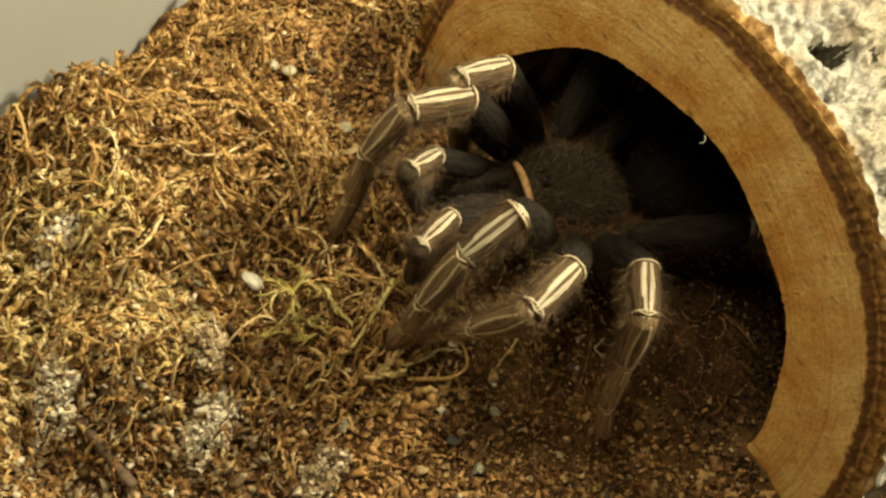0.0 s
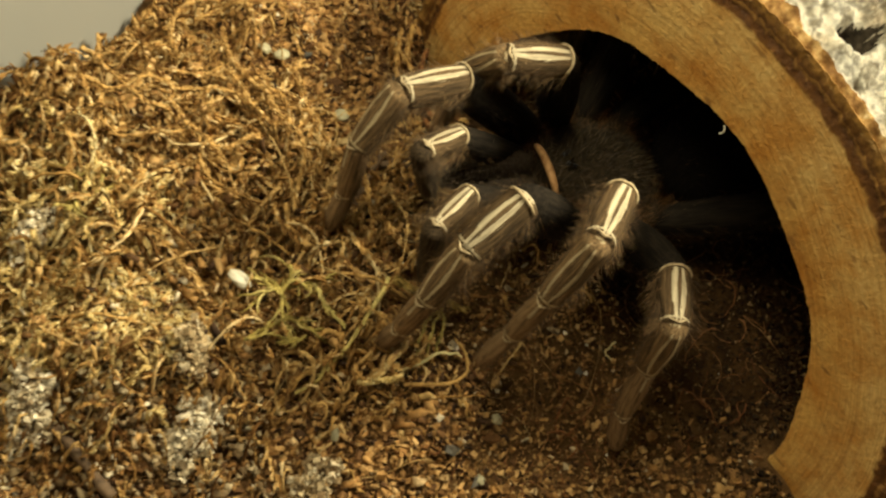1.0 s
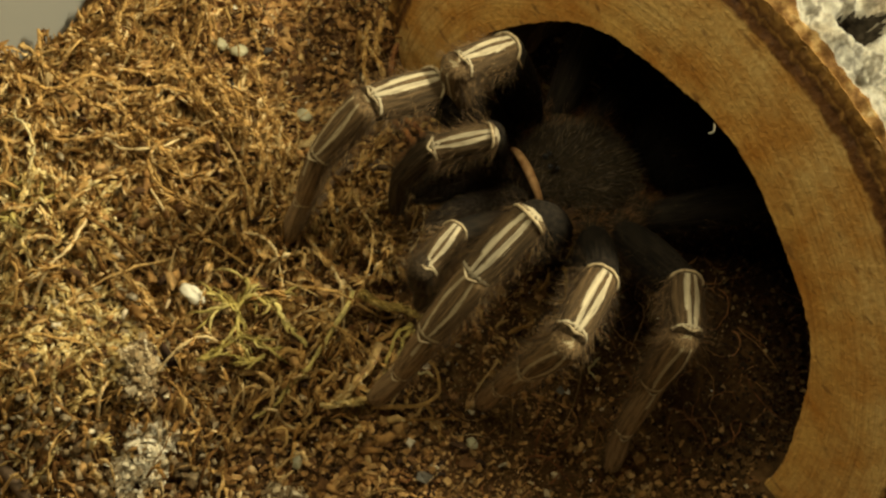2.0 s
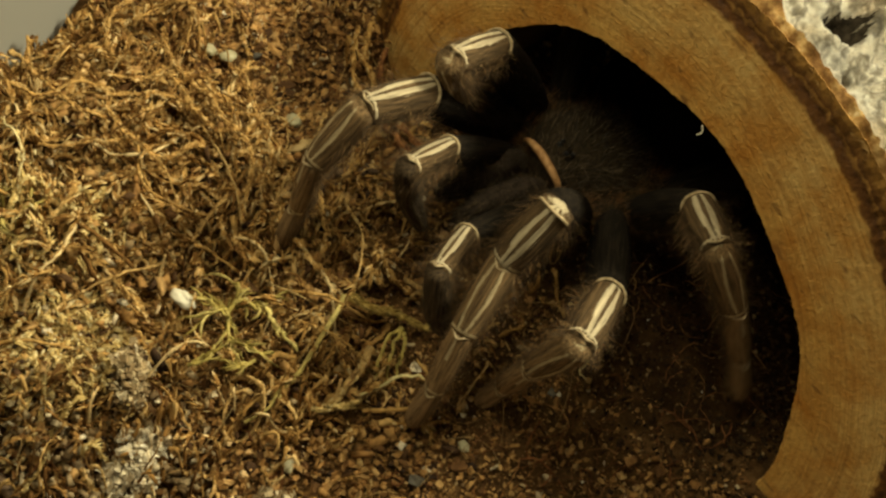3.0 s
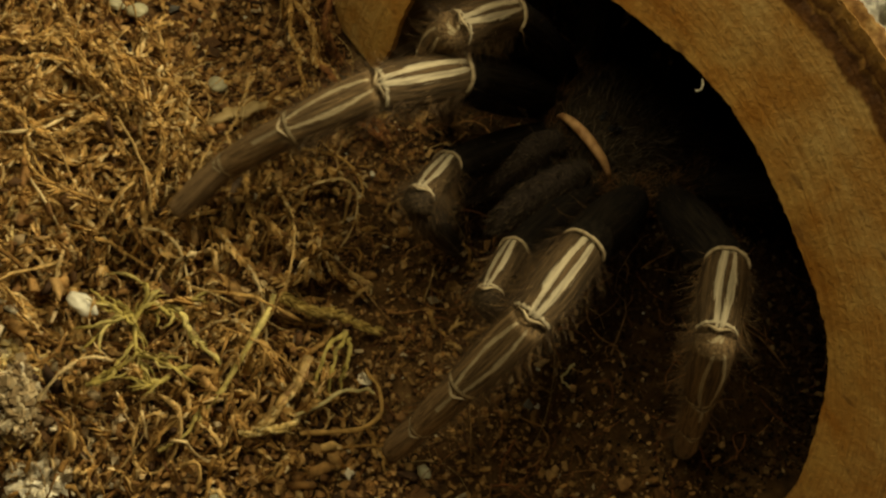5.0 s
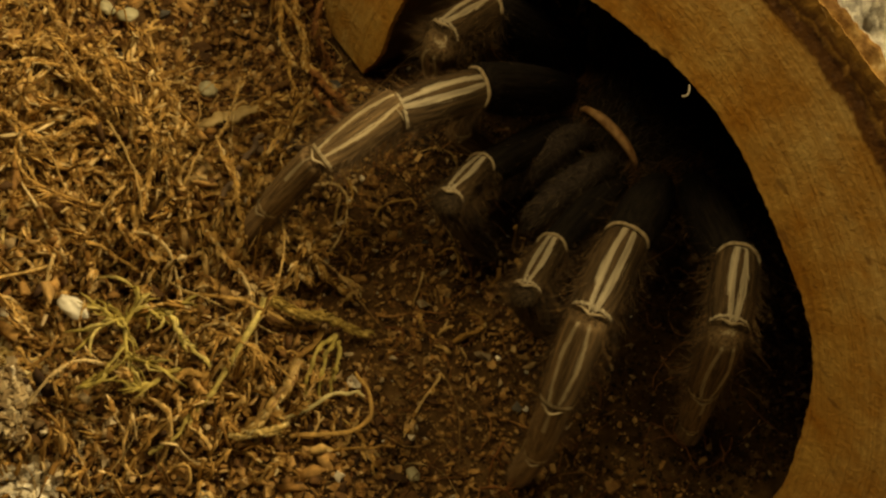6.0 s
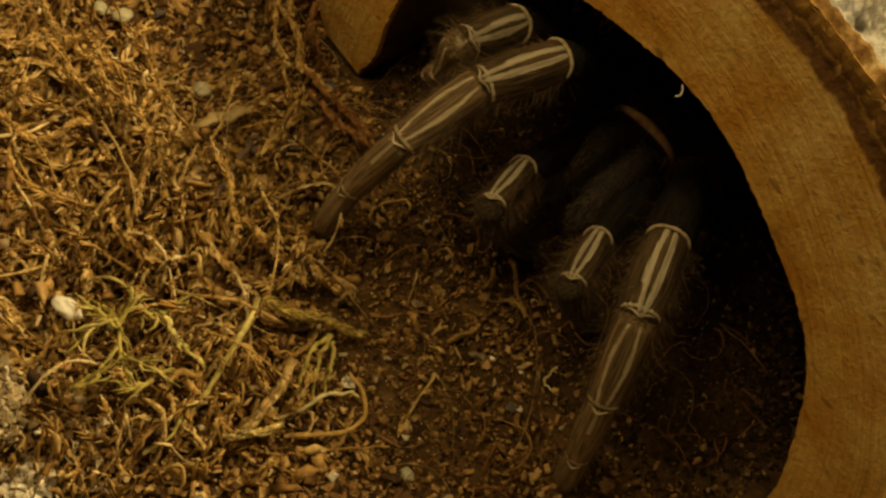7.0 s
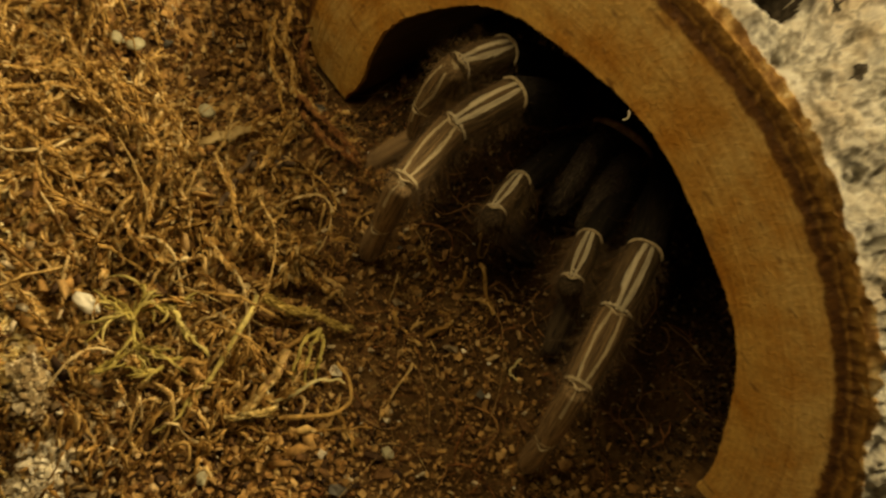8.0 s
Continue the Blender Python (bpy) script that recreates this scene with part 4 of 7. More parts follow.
LENGTHS = {"R1": (21.85, 9.27, 9.63, 10.12, 7.84), "L1": (23.07, 9.22, 10.23, 9.75, 7.3), "L2": (23.99, 9.26, 11.58, 10.02, 7.45),
           "L3": (20.45, 7.17, 9.89, 10.16, 7.26), "R2": (21.54, 8.46, 8.63, 9.18, 9.31), "PR": (17.87, 7.17, 7.65, 8.16), "PL": (18.27, 7.02, 7.54, 7.74),
           "R3": (17.5, 7.2, 9.2, 9.5, 7.2), "R4": (18.5, 7.5, 10.5, 11.5, 7.4), "L4": (18.5, 7.5, 10.5, 11.5, 7.4)}
LEG = ("femur", "patella", "tibia", "metatarsus", "tarsus")
PALP = ("palp_femur", "palp_patella", "palp_tibia", "palp_tarsus")
limbs = {}


def build_legs(sp):
    for leg, lengths in LENGTHS.items():
        h = np.array(HIPS[leg]) / 1000
        kinds = LEG if leg[0] != "P" else PALP
        thick = 0.94 if leg[1] == "1" else 0.89
        root = np.array((h[0] * 0.42, h[1] * 0.72, -0.0018))
        d = h - root
        reach = np.linalg.norm(d)
        path = np.array([[root + d * s for s in np.linspace(0, 1.06, 7)]])
        tv, tf = tubes(path, (np.array([0.8, 1.05, 1.1, 1.05, 1.0, 1.08, 0.6]) * (0.0022 if leg[0] != "P" else 0.0018))[None], 14)
        m = 200
        hu, ht = rng.uniform(0.3, 1.05, m), rng.normal(size=(m, 3))
        way = ht / np.linalg.norm(ht, axis=1)[:, None]
        way = way - (way @ (d / reach))[:, None] * (d / reach) * 0.6
        way[:, 2] = np.abs(way[:, 2])
        way /= np.linalg.norm(way, axis=1)[:, None]
        me = furred("coxa", tv, tf, np.zeros(len(tv)), np.zeros(len(tv)), M["shell"], M["rusthair"], root + d * hu[:, None] + way * 0.0016, way, rng.uniform(0.0012, 0.0042, m), 0.000035)
        part("coxa", me, sp, "coxa fringed with rusty orange hair")
        for kind, length in zip(kinds, lengths):
            key = kind.replace("palp_", "")
            skin = M["palp" if leg[0] == "P" and key in ("tibia", "tarsus") else key]
            hair = M["fringe"] if key == "femur" else M["brownhair"] if leg[0] == "P" and key != "patella" else M["hair"]
            count = {"femur": 1300, "patella": 2000, "tibia": 1900, "metatarsus": 1100, "tarsus": 600}[key]
            limbs[leg, kind] = part(kind, limb_mesh(kind, length / 1000, skin, hair, count, thick), sp)
            if key == "patella":
                rr = SHAPES[kind][0] * thick
                arc = np.linspace(-1.25, 1.25, 21)
                path = np.array([[(1.07 * rr * math.sin(a), 1.07 * rr * math.cos(a) + 0.00004 * math.sin(9 * a), -0.0005 + 0.00035 * abs(a) ** 3) for a in arc]])
                tv, tf = tubes(path, (0.00005 + 0.00016 * np.sqrt(np.clip(1 - (arc / 1.25) ** 4, 0, 1)) + 0.00002 * np.sin(arc * 13))[None] * (0.95 if leg[0] != "P" else 0.8), 8)
                part("knee_band", mesh("knee_band", tv, tf, M["band"]), limbs[leg, kind], "raised cream band at the knee")
            if key in ("patella", "tibia", "metatarsus") and not (leg[0] == "P" and key == "tibia"):
                # the pale hem at the far joint, drawn out to a point on the back of the limb
                rr = SHAPES[kind][2] * thick * 1.04
                arc = np.linspace(-0.95, 0.95, 17)
                path = np.array([[(rr * math.sin(a), rr * math.cos(a), length / 1000 - 0.0002 + 0.00045 * math.exp(-(a / 0.35) ** 2) - 0.0002 * abs(a)) for a in arc]])
                tv, tf = tubes(path, (0.00002 + 0.00011 * np.exp(-(arc / 0.6) ** 2))[None] * {"patella": 1.2, "tibia": 1.1, "metatarsus": 1.0}[key], 8)
                part("joint_band", mesh("joint_band", tv, tf, M["band" if key == "patella" else "hem"]), limbs[leg, kind], "thin cream hem at the joint")
    # the legs that stay folded in the dark of the hide
    for leg, ways in (("R3", ((0.45, -0.25, 0.75), (0.5, -0.1, 0.05), (0.25, -0.1, -0.9), (0.0, -0.1, -1), (0.1, -0.2, -1))),
                      ("R4", ((0.30, -0.75, 0.55), (0.25, -0.8, -0.2), (0.1, -0.6, -0.8), (0.0, -0.6, -0.7), (0.1, -0.7, -0.6))),
                      ("L4", ((-0.30, -0.75, 0.55), (-0.25, -0.8, -0.2), (-0.1, -0.6, -0.8), (0.0, -0.6, -0.7), (-0.1, -0.7, -0.6)))):
        at = Vector(HIPS[leg]) / 1000
        plane = None
        for kind, length, w in zip(LEG, LENGTHS[leg], ways):
            z = Vector(w).normalized()
            plane = plane or z.cross(Vector((0, 0, 1))).normalized() * -1
            x = (plane - z * plane.dot(z)).normalized()
            y = z.cross(x)
            limbs[leg, kind].matrix_basis = Matrix((x, y, z)).transposed().to_4x4()
            limbs[leg, kind].location = at
            at = at + z * length / 1000


# ---- single things on the ground ----
def stone_mesh(name, size, mat, seed):
    bm = bmesh.new()
    bmesh.ops.create_icosphere(bm, subdivisions=3, radius=1.0)
    for v in bm.verts:
        p = v.co.copy()
        s = 1 + 0.30 * noise.noise(p * 1.5 + Vector((seed, 0, 0))) + 0.09 * noise.noise(p * 4 + Vector((0, seed, 0)))
        v.co = Vector((p.x * size[0], p.y * size[1], p.z * size[2])) * s
    me = bpy.data.meshes.new(name)
    bm.to_mesh(me)
    bm.free()
    me.materials.append(mat)
    me.polygons.foreach_set("use_smooth", np.ones(len(me.polygons), bool))
    return me


def lay(ob, x, y, up=0.0, turn=0.0, tilt=0.0):
    ob.matrix_basis = pose(x, y, float(ground(x, y)) + up, tilt, 0, turn)
    return ob


def build_stones():
    for x, y, z, size, turn, mat, label in (
            (-0.0240, -0.0499, 0.0004, (0.0019, 0.0011, 0.0008), 15, "pebble", "smooth cream-white oval pebble on dry moss"),
            (-0.0398, -0.0236, 0.0050, (0.0011, 0.0010, 0.0008), 40, "stone", "small round grey-green pebble on the soil"),
            (-0.0440, -0.0310, 0.0052, (0.0011, 0.0010, 0.0008), 10, "pebble", "small pale pebble on the soil"),
            (-0.0520, -0.0273, 0.0072, (0.0012, 0.0009, 0.0006), 70, "stone", "small pale grey-green pebble on the soil"),
            (-0.0540, -0.0290, 0.0072, (0.0011, 0.0008, 0.0006), 20, "stone", "pale pebble half sunk in the litter"),
            (-0.0440, -0.0630, -0.0030, (0.0024, 0.0011, 0.0007), 30, "pebble", "flat pale flake on the dry moss"),
            (0.0004, -0.0481, None, (0.0008, 0.0012, 0.0006), 60, "stone", "cream chip of stone among bark crumbs"),
            (0.0112, -0.0290, None, (0.0008, 0.0007, 0.0005), 0, "stone", "small pale pebble among bark crumbs"),
            (0.0165, -0.0345, None, (0.0008, 0.0007, 0.0005), 0, "stone", "small tan pebble among bark crumbs")):
        ob = lay(new("pebble", stone_mesh("pebble", size, M[mat], x * 900)), x, y, size[2] * 0.6 + 0.0007, turn)
        if z is not None:
            ob.location.z = z
        tagged(ob, label, "pebble", "loose pebbles")


def build_chips():
    """Larger flakes of bark, one by one."""
    forms = []
    for i in range(6):
        bm = bmesh.new()
        bmesh.ops.create_icosphere(bm, subdivisions=1, radius=1.0)
        for v in bm.verts:
            v.co = Vector((v.co.x * rng.uniform(0.0010, 0.0020), v.co.y * rng.uniform(0.0005, 0.0011), v.co.z * rng.uniform(0.0002, 0.0006)))
        me = bpy.data.meshes.new("bark_chip")
        bm.to_mesh(me)
        bm.free()
        me.materials.append(M["chip"])
        forms.append(me)
    spots = spread(110, -0.080, 0.052, -0.100, -0.004, lambda x, y: 1 - 0.75 * mossy(x, y))
    for i, (x, y) in enumerate(spots):
        ob = new("bark_chip", forms[i % 6])
        ob.matrix_basis = pose(x, y, float(ground(x, y)) + 0.0005, rng.uniform(-25, 25), rng.uniform(-25, 25), rng.uniform(0, 360)) @ Matrix.Scale(rng.uniform(0.5, 1.1), 4)
        tagged(ob, "angular flake of brown bark on the soil", "bark chip", "loose bark chips")


def build_clump(x, y, r, h, n, label, mat="lichen"):
    """A heap of pale grit stuck together."""
    n = n * 2
    a, q = rng.uniform(0, 6.28, n), np.sqrt(rng.uniform(size=n))
    r = r * (0.85 + 0.25 * np.sin(2 * a + 900 * x) + 0.18 * np.sin(5 * a + 700 * y))
    px, py = r * q * np.cos(a), r * q * np.sin(a)
    top = h * (1 - q ** 2) * rng.uniform(0.3, 1.0, n)
    c = np.column_stack([px, py, ground(px + x, py + y) - float(ground(x, y)) + top])
    v, f = crumbs(c, 0.0004 + 0.0011 * rng.uniform(size=n) ** 2, 0.8, 1.2)
    ob = new("lichen_clump", mesh("lichen_clump", v, f, M[mat], smooth=False))
    ob.location = (x, y, float(ground(x, y)) + 0.0014 + 0.0040 * float(mossy(x, y)))
    tagged(ob, label, "lichen", "pale clumps")


def build_stick():
    st = tagged(new("stick"), "broken dark brown stick half sunk in bark crumbs", "stick")
    n = 14
    s = np.linspace(0, 1, n)
    path = np.stack([0.0150 * (s - 0.5), 0.0004 * np.sin(5 * s), 0.0002 * np.sin(9 * s)], -1)[None]
    v, f = tubes(path, (0.00085 + 0.00015 * np.sin(7 * s) + 0.00012 * np.sin(17 * s))[None], 10)
    f = [tuple(q) for q in f] + [tuple(range(10)), tuple(range((n - 1) * 10, n * 10))[::-1]]
    part("wood", mesh("wood", v, f, M["stick"]), st)
    st.matrix_basis = pose(-0.0162, -0.0775, float(ground(-0.0162, -0.0775)) + 0.0021, 0, 3, 14)


def smooth_path(pts, n=30):
    """A curve through a few points."""
    p = np.array(pts, float)
    p = np.vstack([2 * p[0] - p[1], p, 2 * p[-1] - p[-2]])
    s = np.linspace(0, len(p) - 3, n)
    i = np.clip(s.astype(int), 0, len(p) - 4)
    t = (s - i)[:, None]
    a, b, c, d = p[i], p[i + 1], p[i + 2], p[i + 3]
    return 0.5 * (2 * b + (c - a) * t + (2 * a - 5 * b + 4 * c - d) * t ** 2 + (3 * b - a - 3 * c + d) * t ** 3)


def ground_ribbon(name, pts, r0, r1, mat, label, category, up=0.0012, flat=None):
    """A stem or leaf that lies along a few points of the ground; each point x, y and height above it."""
    q = smooth_path(pts)
    q[:, 2] += ground(q[:, 0], q[:, 1]) + up
    q[:, :2] += 0.5 * r0 * np.sin(np.arange(30)[:, None] * np.array([0.61, 0.83]) + q[0, :2] * 9000)
    home = q.mean(0)
    v, f = tubes((q - home)[None], (np.linspace(r0, r1, 30) * (1 + 0.15 * np.sin(np.arange(30) * 1.1 + q[0, 0] * 7000)))[None], 7)
    if flat:
        c = np.repeat((q - home), 7, 0)
        v = c + (v - c) * np.array([1.0, 1.0, 1.0]) * np.repeat(1 + flat * np.sin(np.linspace(0, np.pi, 30)), 7)[:, None] * np.array([1, 1, 0.35])
    ob = new(name, mesh(name, v, f, mat))
    ob.location = home
    return tagged(ob, label, category)


def moss_strand(name, pts, r, mat, leaves, size, label):
    """A stem that lies along points of the ground, with fine leaves."""
    ob = ground_ribbon(name, pts, r, r * 0.6, M[mat], label, "moss")
    q = smooth_path(pts)
    q[:, 2] += ground(q[:, 0], q[:, 1]) + 0.0012
    v, f = feathers((q - np.array(ob.location))[None], leaves, size * 0.5, size, r * 0.6)
    tagged(part("leaves", mesh("leaves", v, f, M[mat]), ob), kind="stuff")


def build_sprig(x, y, turn, n, spread_, label, mat="green"):
    """A sprig of moss: stems with many fine leaves."""
    sp = tagged(new("moss_sprig"), label, "moss")
    sp.matrix_basis = pose(x, y, float(ground(x, y)) + 0.0012 + 0.0032 * float(mossy(x, y)), 0, 0, turn)
    for i in range(n):
        leaves = []
        a = rng.uniform(-1.3, 1.3) + (3.14 if i % 3 == 0 else 0)
        ln = spread_ * rng.uniform(0.5, 1.1)
        s = np.linspace(0, 1, 10)
        bend = rng.normal(0, 1.7)
        ang = a + bend * s
        xy = np.cumsum(np.stack([np.cos(ang), np.sin(ang)], -1) * ln / 10, 0)
        z = 0.0022 * np.sin(np.pi * s * rng.uniform(0.6, 1.0)) + 0.0006
        p = np.column_stack([xy, z])
        for j in range(2, 10):
            for side in ((1 if j % 2 else -1,) if rng.uniform() < 0.6 else ()):
                turn_ = side * rng.uniform(0.1, 0.9)
                l = rng.uniform(0.0010, 0.0042)
                curl_ = rng.normal(0, 1.1)
                q = [p[j]]
                for w in range(4):
                    d = ang[j] + turn_ + curl_ * w / 3
                    q.append(q[-1] + np.array([np.cos(d), np.sin(d), 0.5 - 0.35 * w]) * l / 4)
                leaves.append(np.array(q))
        v, f = tubes(p[None], np.linspace(0.00026, 0.00016, 10)[None], 6)
        stem = part("stem", mesh("stem", v, f, M[mat]), sp)
        if not leaves:
            continue
        v, f = tubes(np.array(leaves), np.tile(np.array([0.00012, 0.00021, 0.00022, 0.00014, 0.00003]), (len(leaves), 1)), 4)
        tagged(part("leaves", mesh("leaves", v, f, M[mat]), stem), kind="stuff")


def laid_sprig(stems, label, mat="green"):
    """A sprig whose stems lie along points of the ground."""
    sp = tagged(new("moss_sprig"), label, "moss")
    first = np.array(stems[0][0])
    home = np.array([first[0], first[1], float(ground(first[0], first[1]))])
    sp.location = home
    for pts in stems:
        q = smooth_path(pts, 14)
        q[:, 2] += ground(q[:, 0], q[:, 1]) + 0.0012
        q = q - home
        v, f = tubes(q[None], np.linspace(0.00030, 0.00020, 14)[None], 6)
        stem = part("stem", mesh("stem", v, f, M[mat]), sp)
        v, f = feathers(q[None], 12, 0.0010, 0.0026, 0.00021)
        tagged(part("leaves", mesh("leaves", v, f, M[mat]), stem), kind="stuff")


build_log()
tarantula = build_tarantula()
build_legs(tarantula)
build_stones()
build_clump(-0.0100, -0.0640, 0.0044, 0.0020, 330, "crumbly pale grey-white clump on the soil")
build_clump(-0.0250, -0.0806, 0.0045, 0.0028, 300, "crumbly grey clump beside the dark stick")
build_clump(0.0045, -0.0534, 0.0036, 0.0016, 220, "crumbly tan-grey clump among bark crumbs", "tan_grit")
build_clump(-0.0180, -0.0605, 0.0032, 0.0018, 200, "fine tan-grey tuft among dry moss", "tan_grit")
build_clump(-0.0440, -0.0706, 0.0034, 0.0022, 200, "pale grey crumbly clump on dry moss")
build_stick()
build_chips()
ground_ribbon("dead_leaf", [(-0.0344, -0.0284, 0.0033), (-0.0342, -0.0259, 0.0027), (-0.0338, -0.0231, 0.0017), (-0.0338, -0.0208, 0.0012)], 0.0003, 0.0003, M["leaf"], "narrow curled tan dead leaf on the soil", "leaf", flat=1.8)
ground_ribbon("twig", [(-0.0288, -0.0233, 0.0010), (-0.0274, -0.0212, 0.0010), (-0.0264, -0.0188, 0.0006)], 0.0007, 0.0006, M["stick"], "short dark twig on the soil", "twig")
ground_ribbon("twig", [(-0.0242, -0.0319, 0.0030), (-0.0267, -0.0284, 0.0032), (-0.0292, -0.0248, 0.0026), (-0.0303, -0.0226, 0.0018)], 0.0005, 0.0003, M["stick"], "bent thin dark twig among moss", "twig")
ground_ribbon("straw", [(-0.0012, -0.0391, 0.0014), (-0.0005, -0.0365, 0.0022), (0.0000, -0.0335, 0.0022), (0.0007, -0.0310, 0.0014), (0.0016, -0.0296, 0.0006)], 0.00026, 0.00018, M["straw"], "thin pale straw on the soil", "straw")
ground_ribbon("root", [(-0.0012, -0.0290, 0.0004), (0.0014, -0.0292, 0.0010), (0.0037, -0.0302, 0.0008), (0.0042, -0.0322, 0.0008), (0.0026, -0.0354, 0.0008), (0.0005, -0.0381, 0.0004)], 0.00020, 0.00030, M["fibre"], "bent tan root lying on the soil", "root")
ground_ribbon("stem_hook", [(0.0115, -0.0103, 0.0012), (0.0118, -0.0118, 0.0003), (0.0132, -0.0119, 0.0008)], 0.00016, 0.00010, M["straw"], "tiny pale hooked stem on dark soil", "stem")
moss_strand("green_stalk", [(-0.0120, -0.0342, 0.0036), (-0.0102, -0.0373, 0.0042), (-0.0083, -0.0407, 0.0036), (-0.0076, -0.0427, 0.0030), (-0.0071, -0.0453, 0.0024), (-0.0065, -0.0475, 0.0016), (-0.0065, -0.0505, 0.0010)], 0.00036, "stalk", 10, 0.0014, "long yellow-green moss stalk with few leaves")
for pts, r, mat, leaves, size, label in (
        ([(-0.0504, -0.0025, 0.002), (-0.0471, -0.0059, 0.002), (-0.0415, -0.0078, 0.0015), (-0.0328, -0.0107, 0.001), (-0.0233, -0.0122, 0.0006)], 0.00034, "fibre", 150, 0.0013, "brown feathery moss strand hanging beside the log"),
        ([(-0.05, -0.0057, 0.002), (-0.0455, -0.0096, 0.003), (-0.0389, -0.0127, 0.002), (-0.0321, -0.0172, 0.001)], 0.00036, "fibre", 120, 0.0013, "brown feathery moss strand hanging beside the log"),
        ([(-0.0467, -0.0018, 0.002), (-0.0433, -0.0049, 0.002), (-0.0399, -0.004, 0.001)], 0.00030, "red_root", 80, 0.0013, "brown feathery moss strand hanging beside the log"),
        ([(-0.0487, -0.0086, 0.002), (-0.0433, -0.008, 0.003), (-0.0374, -0.0104, 0.001)], 0.00034, "fibre", 110, 0.0013, "brown feathery moss strand hanging beside the log"),
        ([(-0.0367, -0.0106, 0.0015), (-0.0293, -0.0125, 0.002), (-0.0264, -0.0123, 0.0014), (-0.0222, -0.0124, 0.0006)], 0.00034, "red_root", 90, 0.0013, "brown feathery moss strand hanging beside the log"),
        ([(-0.0254, -0.0294, 0.0045), (-0.0229, -0.0309, 0.0048), (-0.0202, -0.0319, 0.0040), (-0.0187, -0.0331, 0.0030)], 0.00032, "fibre", 70, 0.0010, "pale tan moss strand hanging off the bank"),
        ([(-0.0206, -0.0309, 0.0040), (-0.0163, -0.0296, 0.0022), (-0.0119, -0.0281, 0.0010)], 0.00040, "fibre", 110, 0.0013, "feathery brown dry moss strand on the soil"),
        ([(-0.0146, -0.0239, 0.0010), (-0.0141, -0.0264, 0.0020), (-0.0119, -0.0266, 0.0018), (-0.0086, -0.0250, 0.0008)], 0.00036, "fibre", 80, 0.0014, "looped tan moss strand on the soil"),
        ([(-0.0107, -0.0248, 0.0008), (-0.0082, -0.0245, 0.0020), (-0.0084, -0.0259, 0.0006)], 0.00030, "straw_fibre", 24, 0.0010, "short pale moss tip on the soil"),
        ([(-0.0329, -0.0130, 0.0010), (-0.0279, -0.0146, 0.0018), (-0.0243, -0.0140, 0.0014), (-0.0214, -0.0129, 0.0006)], 0.00036, "red_root", 80, 0.0010, "feathery brown root beside the log"),
        ([(-0.0094, -0.0371, 0.0016), (-0.0066, -0.0374, 0.0026), (-0.0034, -0.0377, 0.0010)], 0.00044, "fibre", 120, 0.0012, "thick feathery tan moss strand on the soil"),
        ([(-0.0054, -0.0338, 0.0016), (-0.0036, -0.0361, 0.0026), (-0.0025, -0.0394, 0.0022), (-0.0022, -0.0423, 0.0010)], 0.00052, "straw_fibre", 150, 0.0012, "thick pale tangled moss strand on the soil"),
        ([(-0.0030, -0.0432, 0.0006), (-0.0014, -0.0412, 0.0024), (-0.0006, -0.0390, 0.0020), (-0.0020, -0.0378, 0.0008)], 0.00036, "pale_fibre", 90, 0.0014, "pale yellow moss tangle on the soil"),
        ([(-0.0123, -0.0338, 0.0030), (-0.0095, -0.0318, 0.0026), (-0.0071, -0.0289, 0.0022), (-0.0039, -0.0262, 0.0008)], 0.00034, "olive", 130, 0.0016, "feathery olive-brown moss strand on the soil"),
        ([(-0.0055, -0.0291, 0.0020), (-0.0045, -0.0324, 0.0030), (-0.0024, -0.0346, 0.0022), (-0.0010, -0.0349, 0.0004)], 0.00028, "green", 8, 0.0008, "curled olive-green moss strand"),
        ([(-0.0051, -0.0290, 0.0020), (-0.0039, -0.0313, 0.0030), (-0.0021, -0.0332, 0.0022), (-0.0007, -0.0339, 0.0004)], 0.00026, "green", 8, 0.0008, "curled olive-green moss strand"),
        ([(-0.0046, -0.0290, 0.0018), (-0.0027, -0.0306, 0.0026), (-0.0008, -0.0326, 0.0006)], 0.00026, "green", 8, 0.0008, "curled olive-green moss strand"),
        ([(-0.0096, -0.0422, 0.0018), (-0.0107, -0.0443, 0.0026), (-0.0101, -0.0460, 0.0024), (-0.0082, -0.0456, 0.0016), (-0.0073, -0.0437, 0.0016), (-0.0081, -0.0427, 0.0022), (-0.0091, -0.0441, 0.0024)], 0.00044, "fibre", 60, 0.0008, "tan moss strand curled into a ring"),
        ([(-0.0163, -0.0427, 0.0040), (-0.0135, -0.0430, 0.0040), (-0.0099, -0.0417, 0.0022)], 0.00034, "stalk", 14, 0.0012, "short yellow-green moss stalk")):
    moss_strand("moss_strand", pts, r, mat, leaves, size, label)
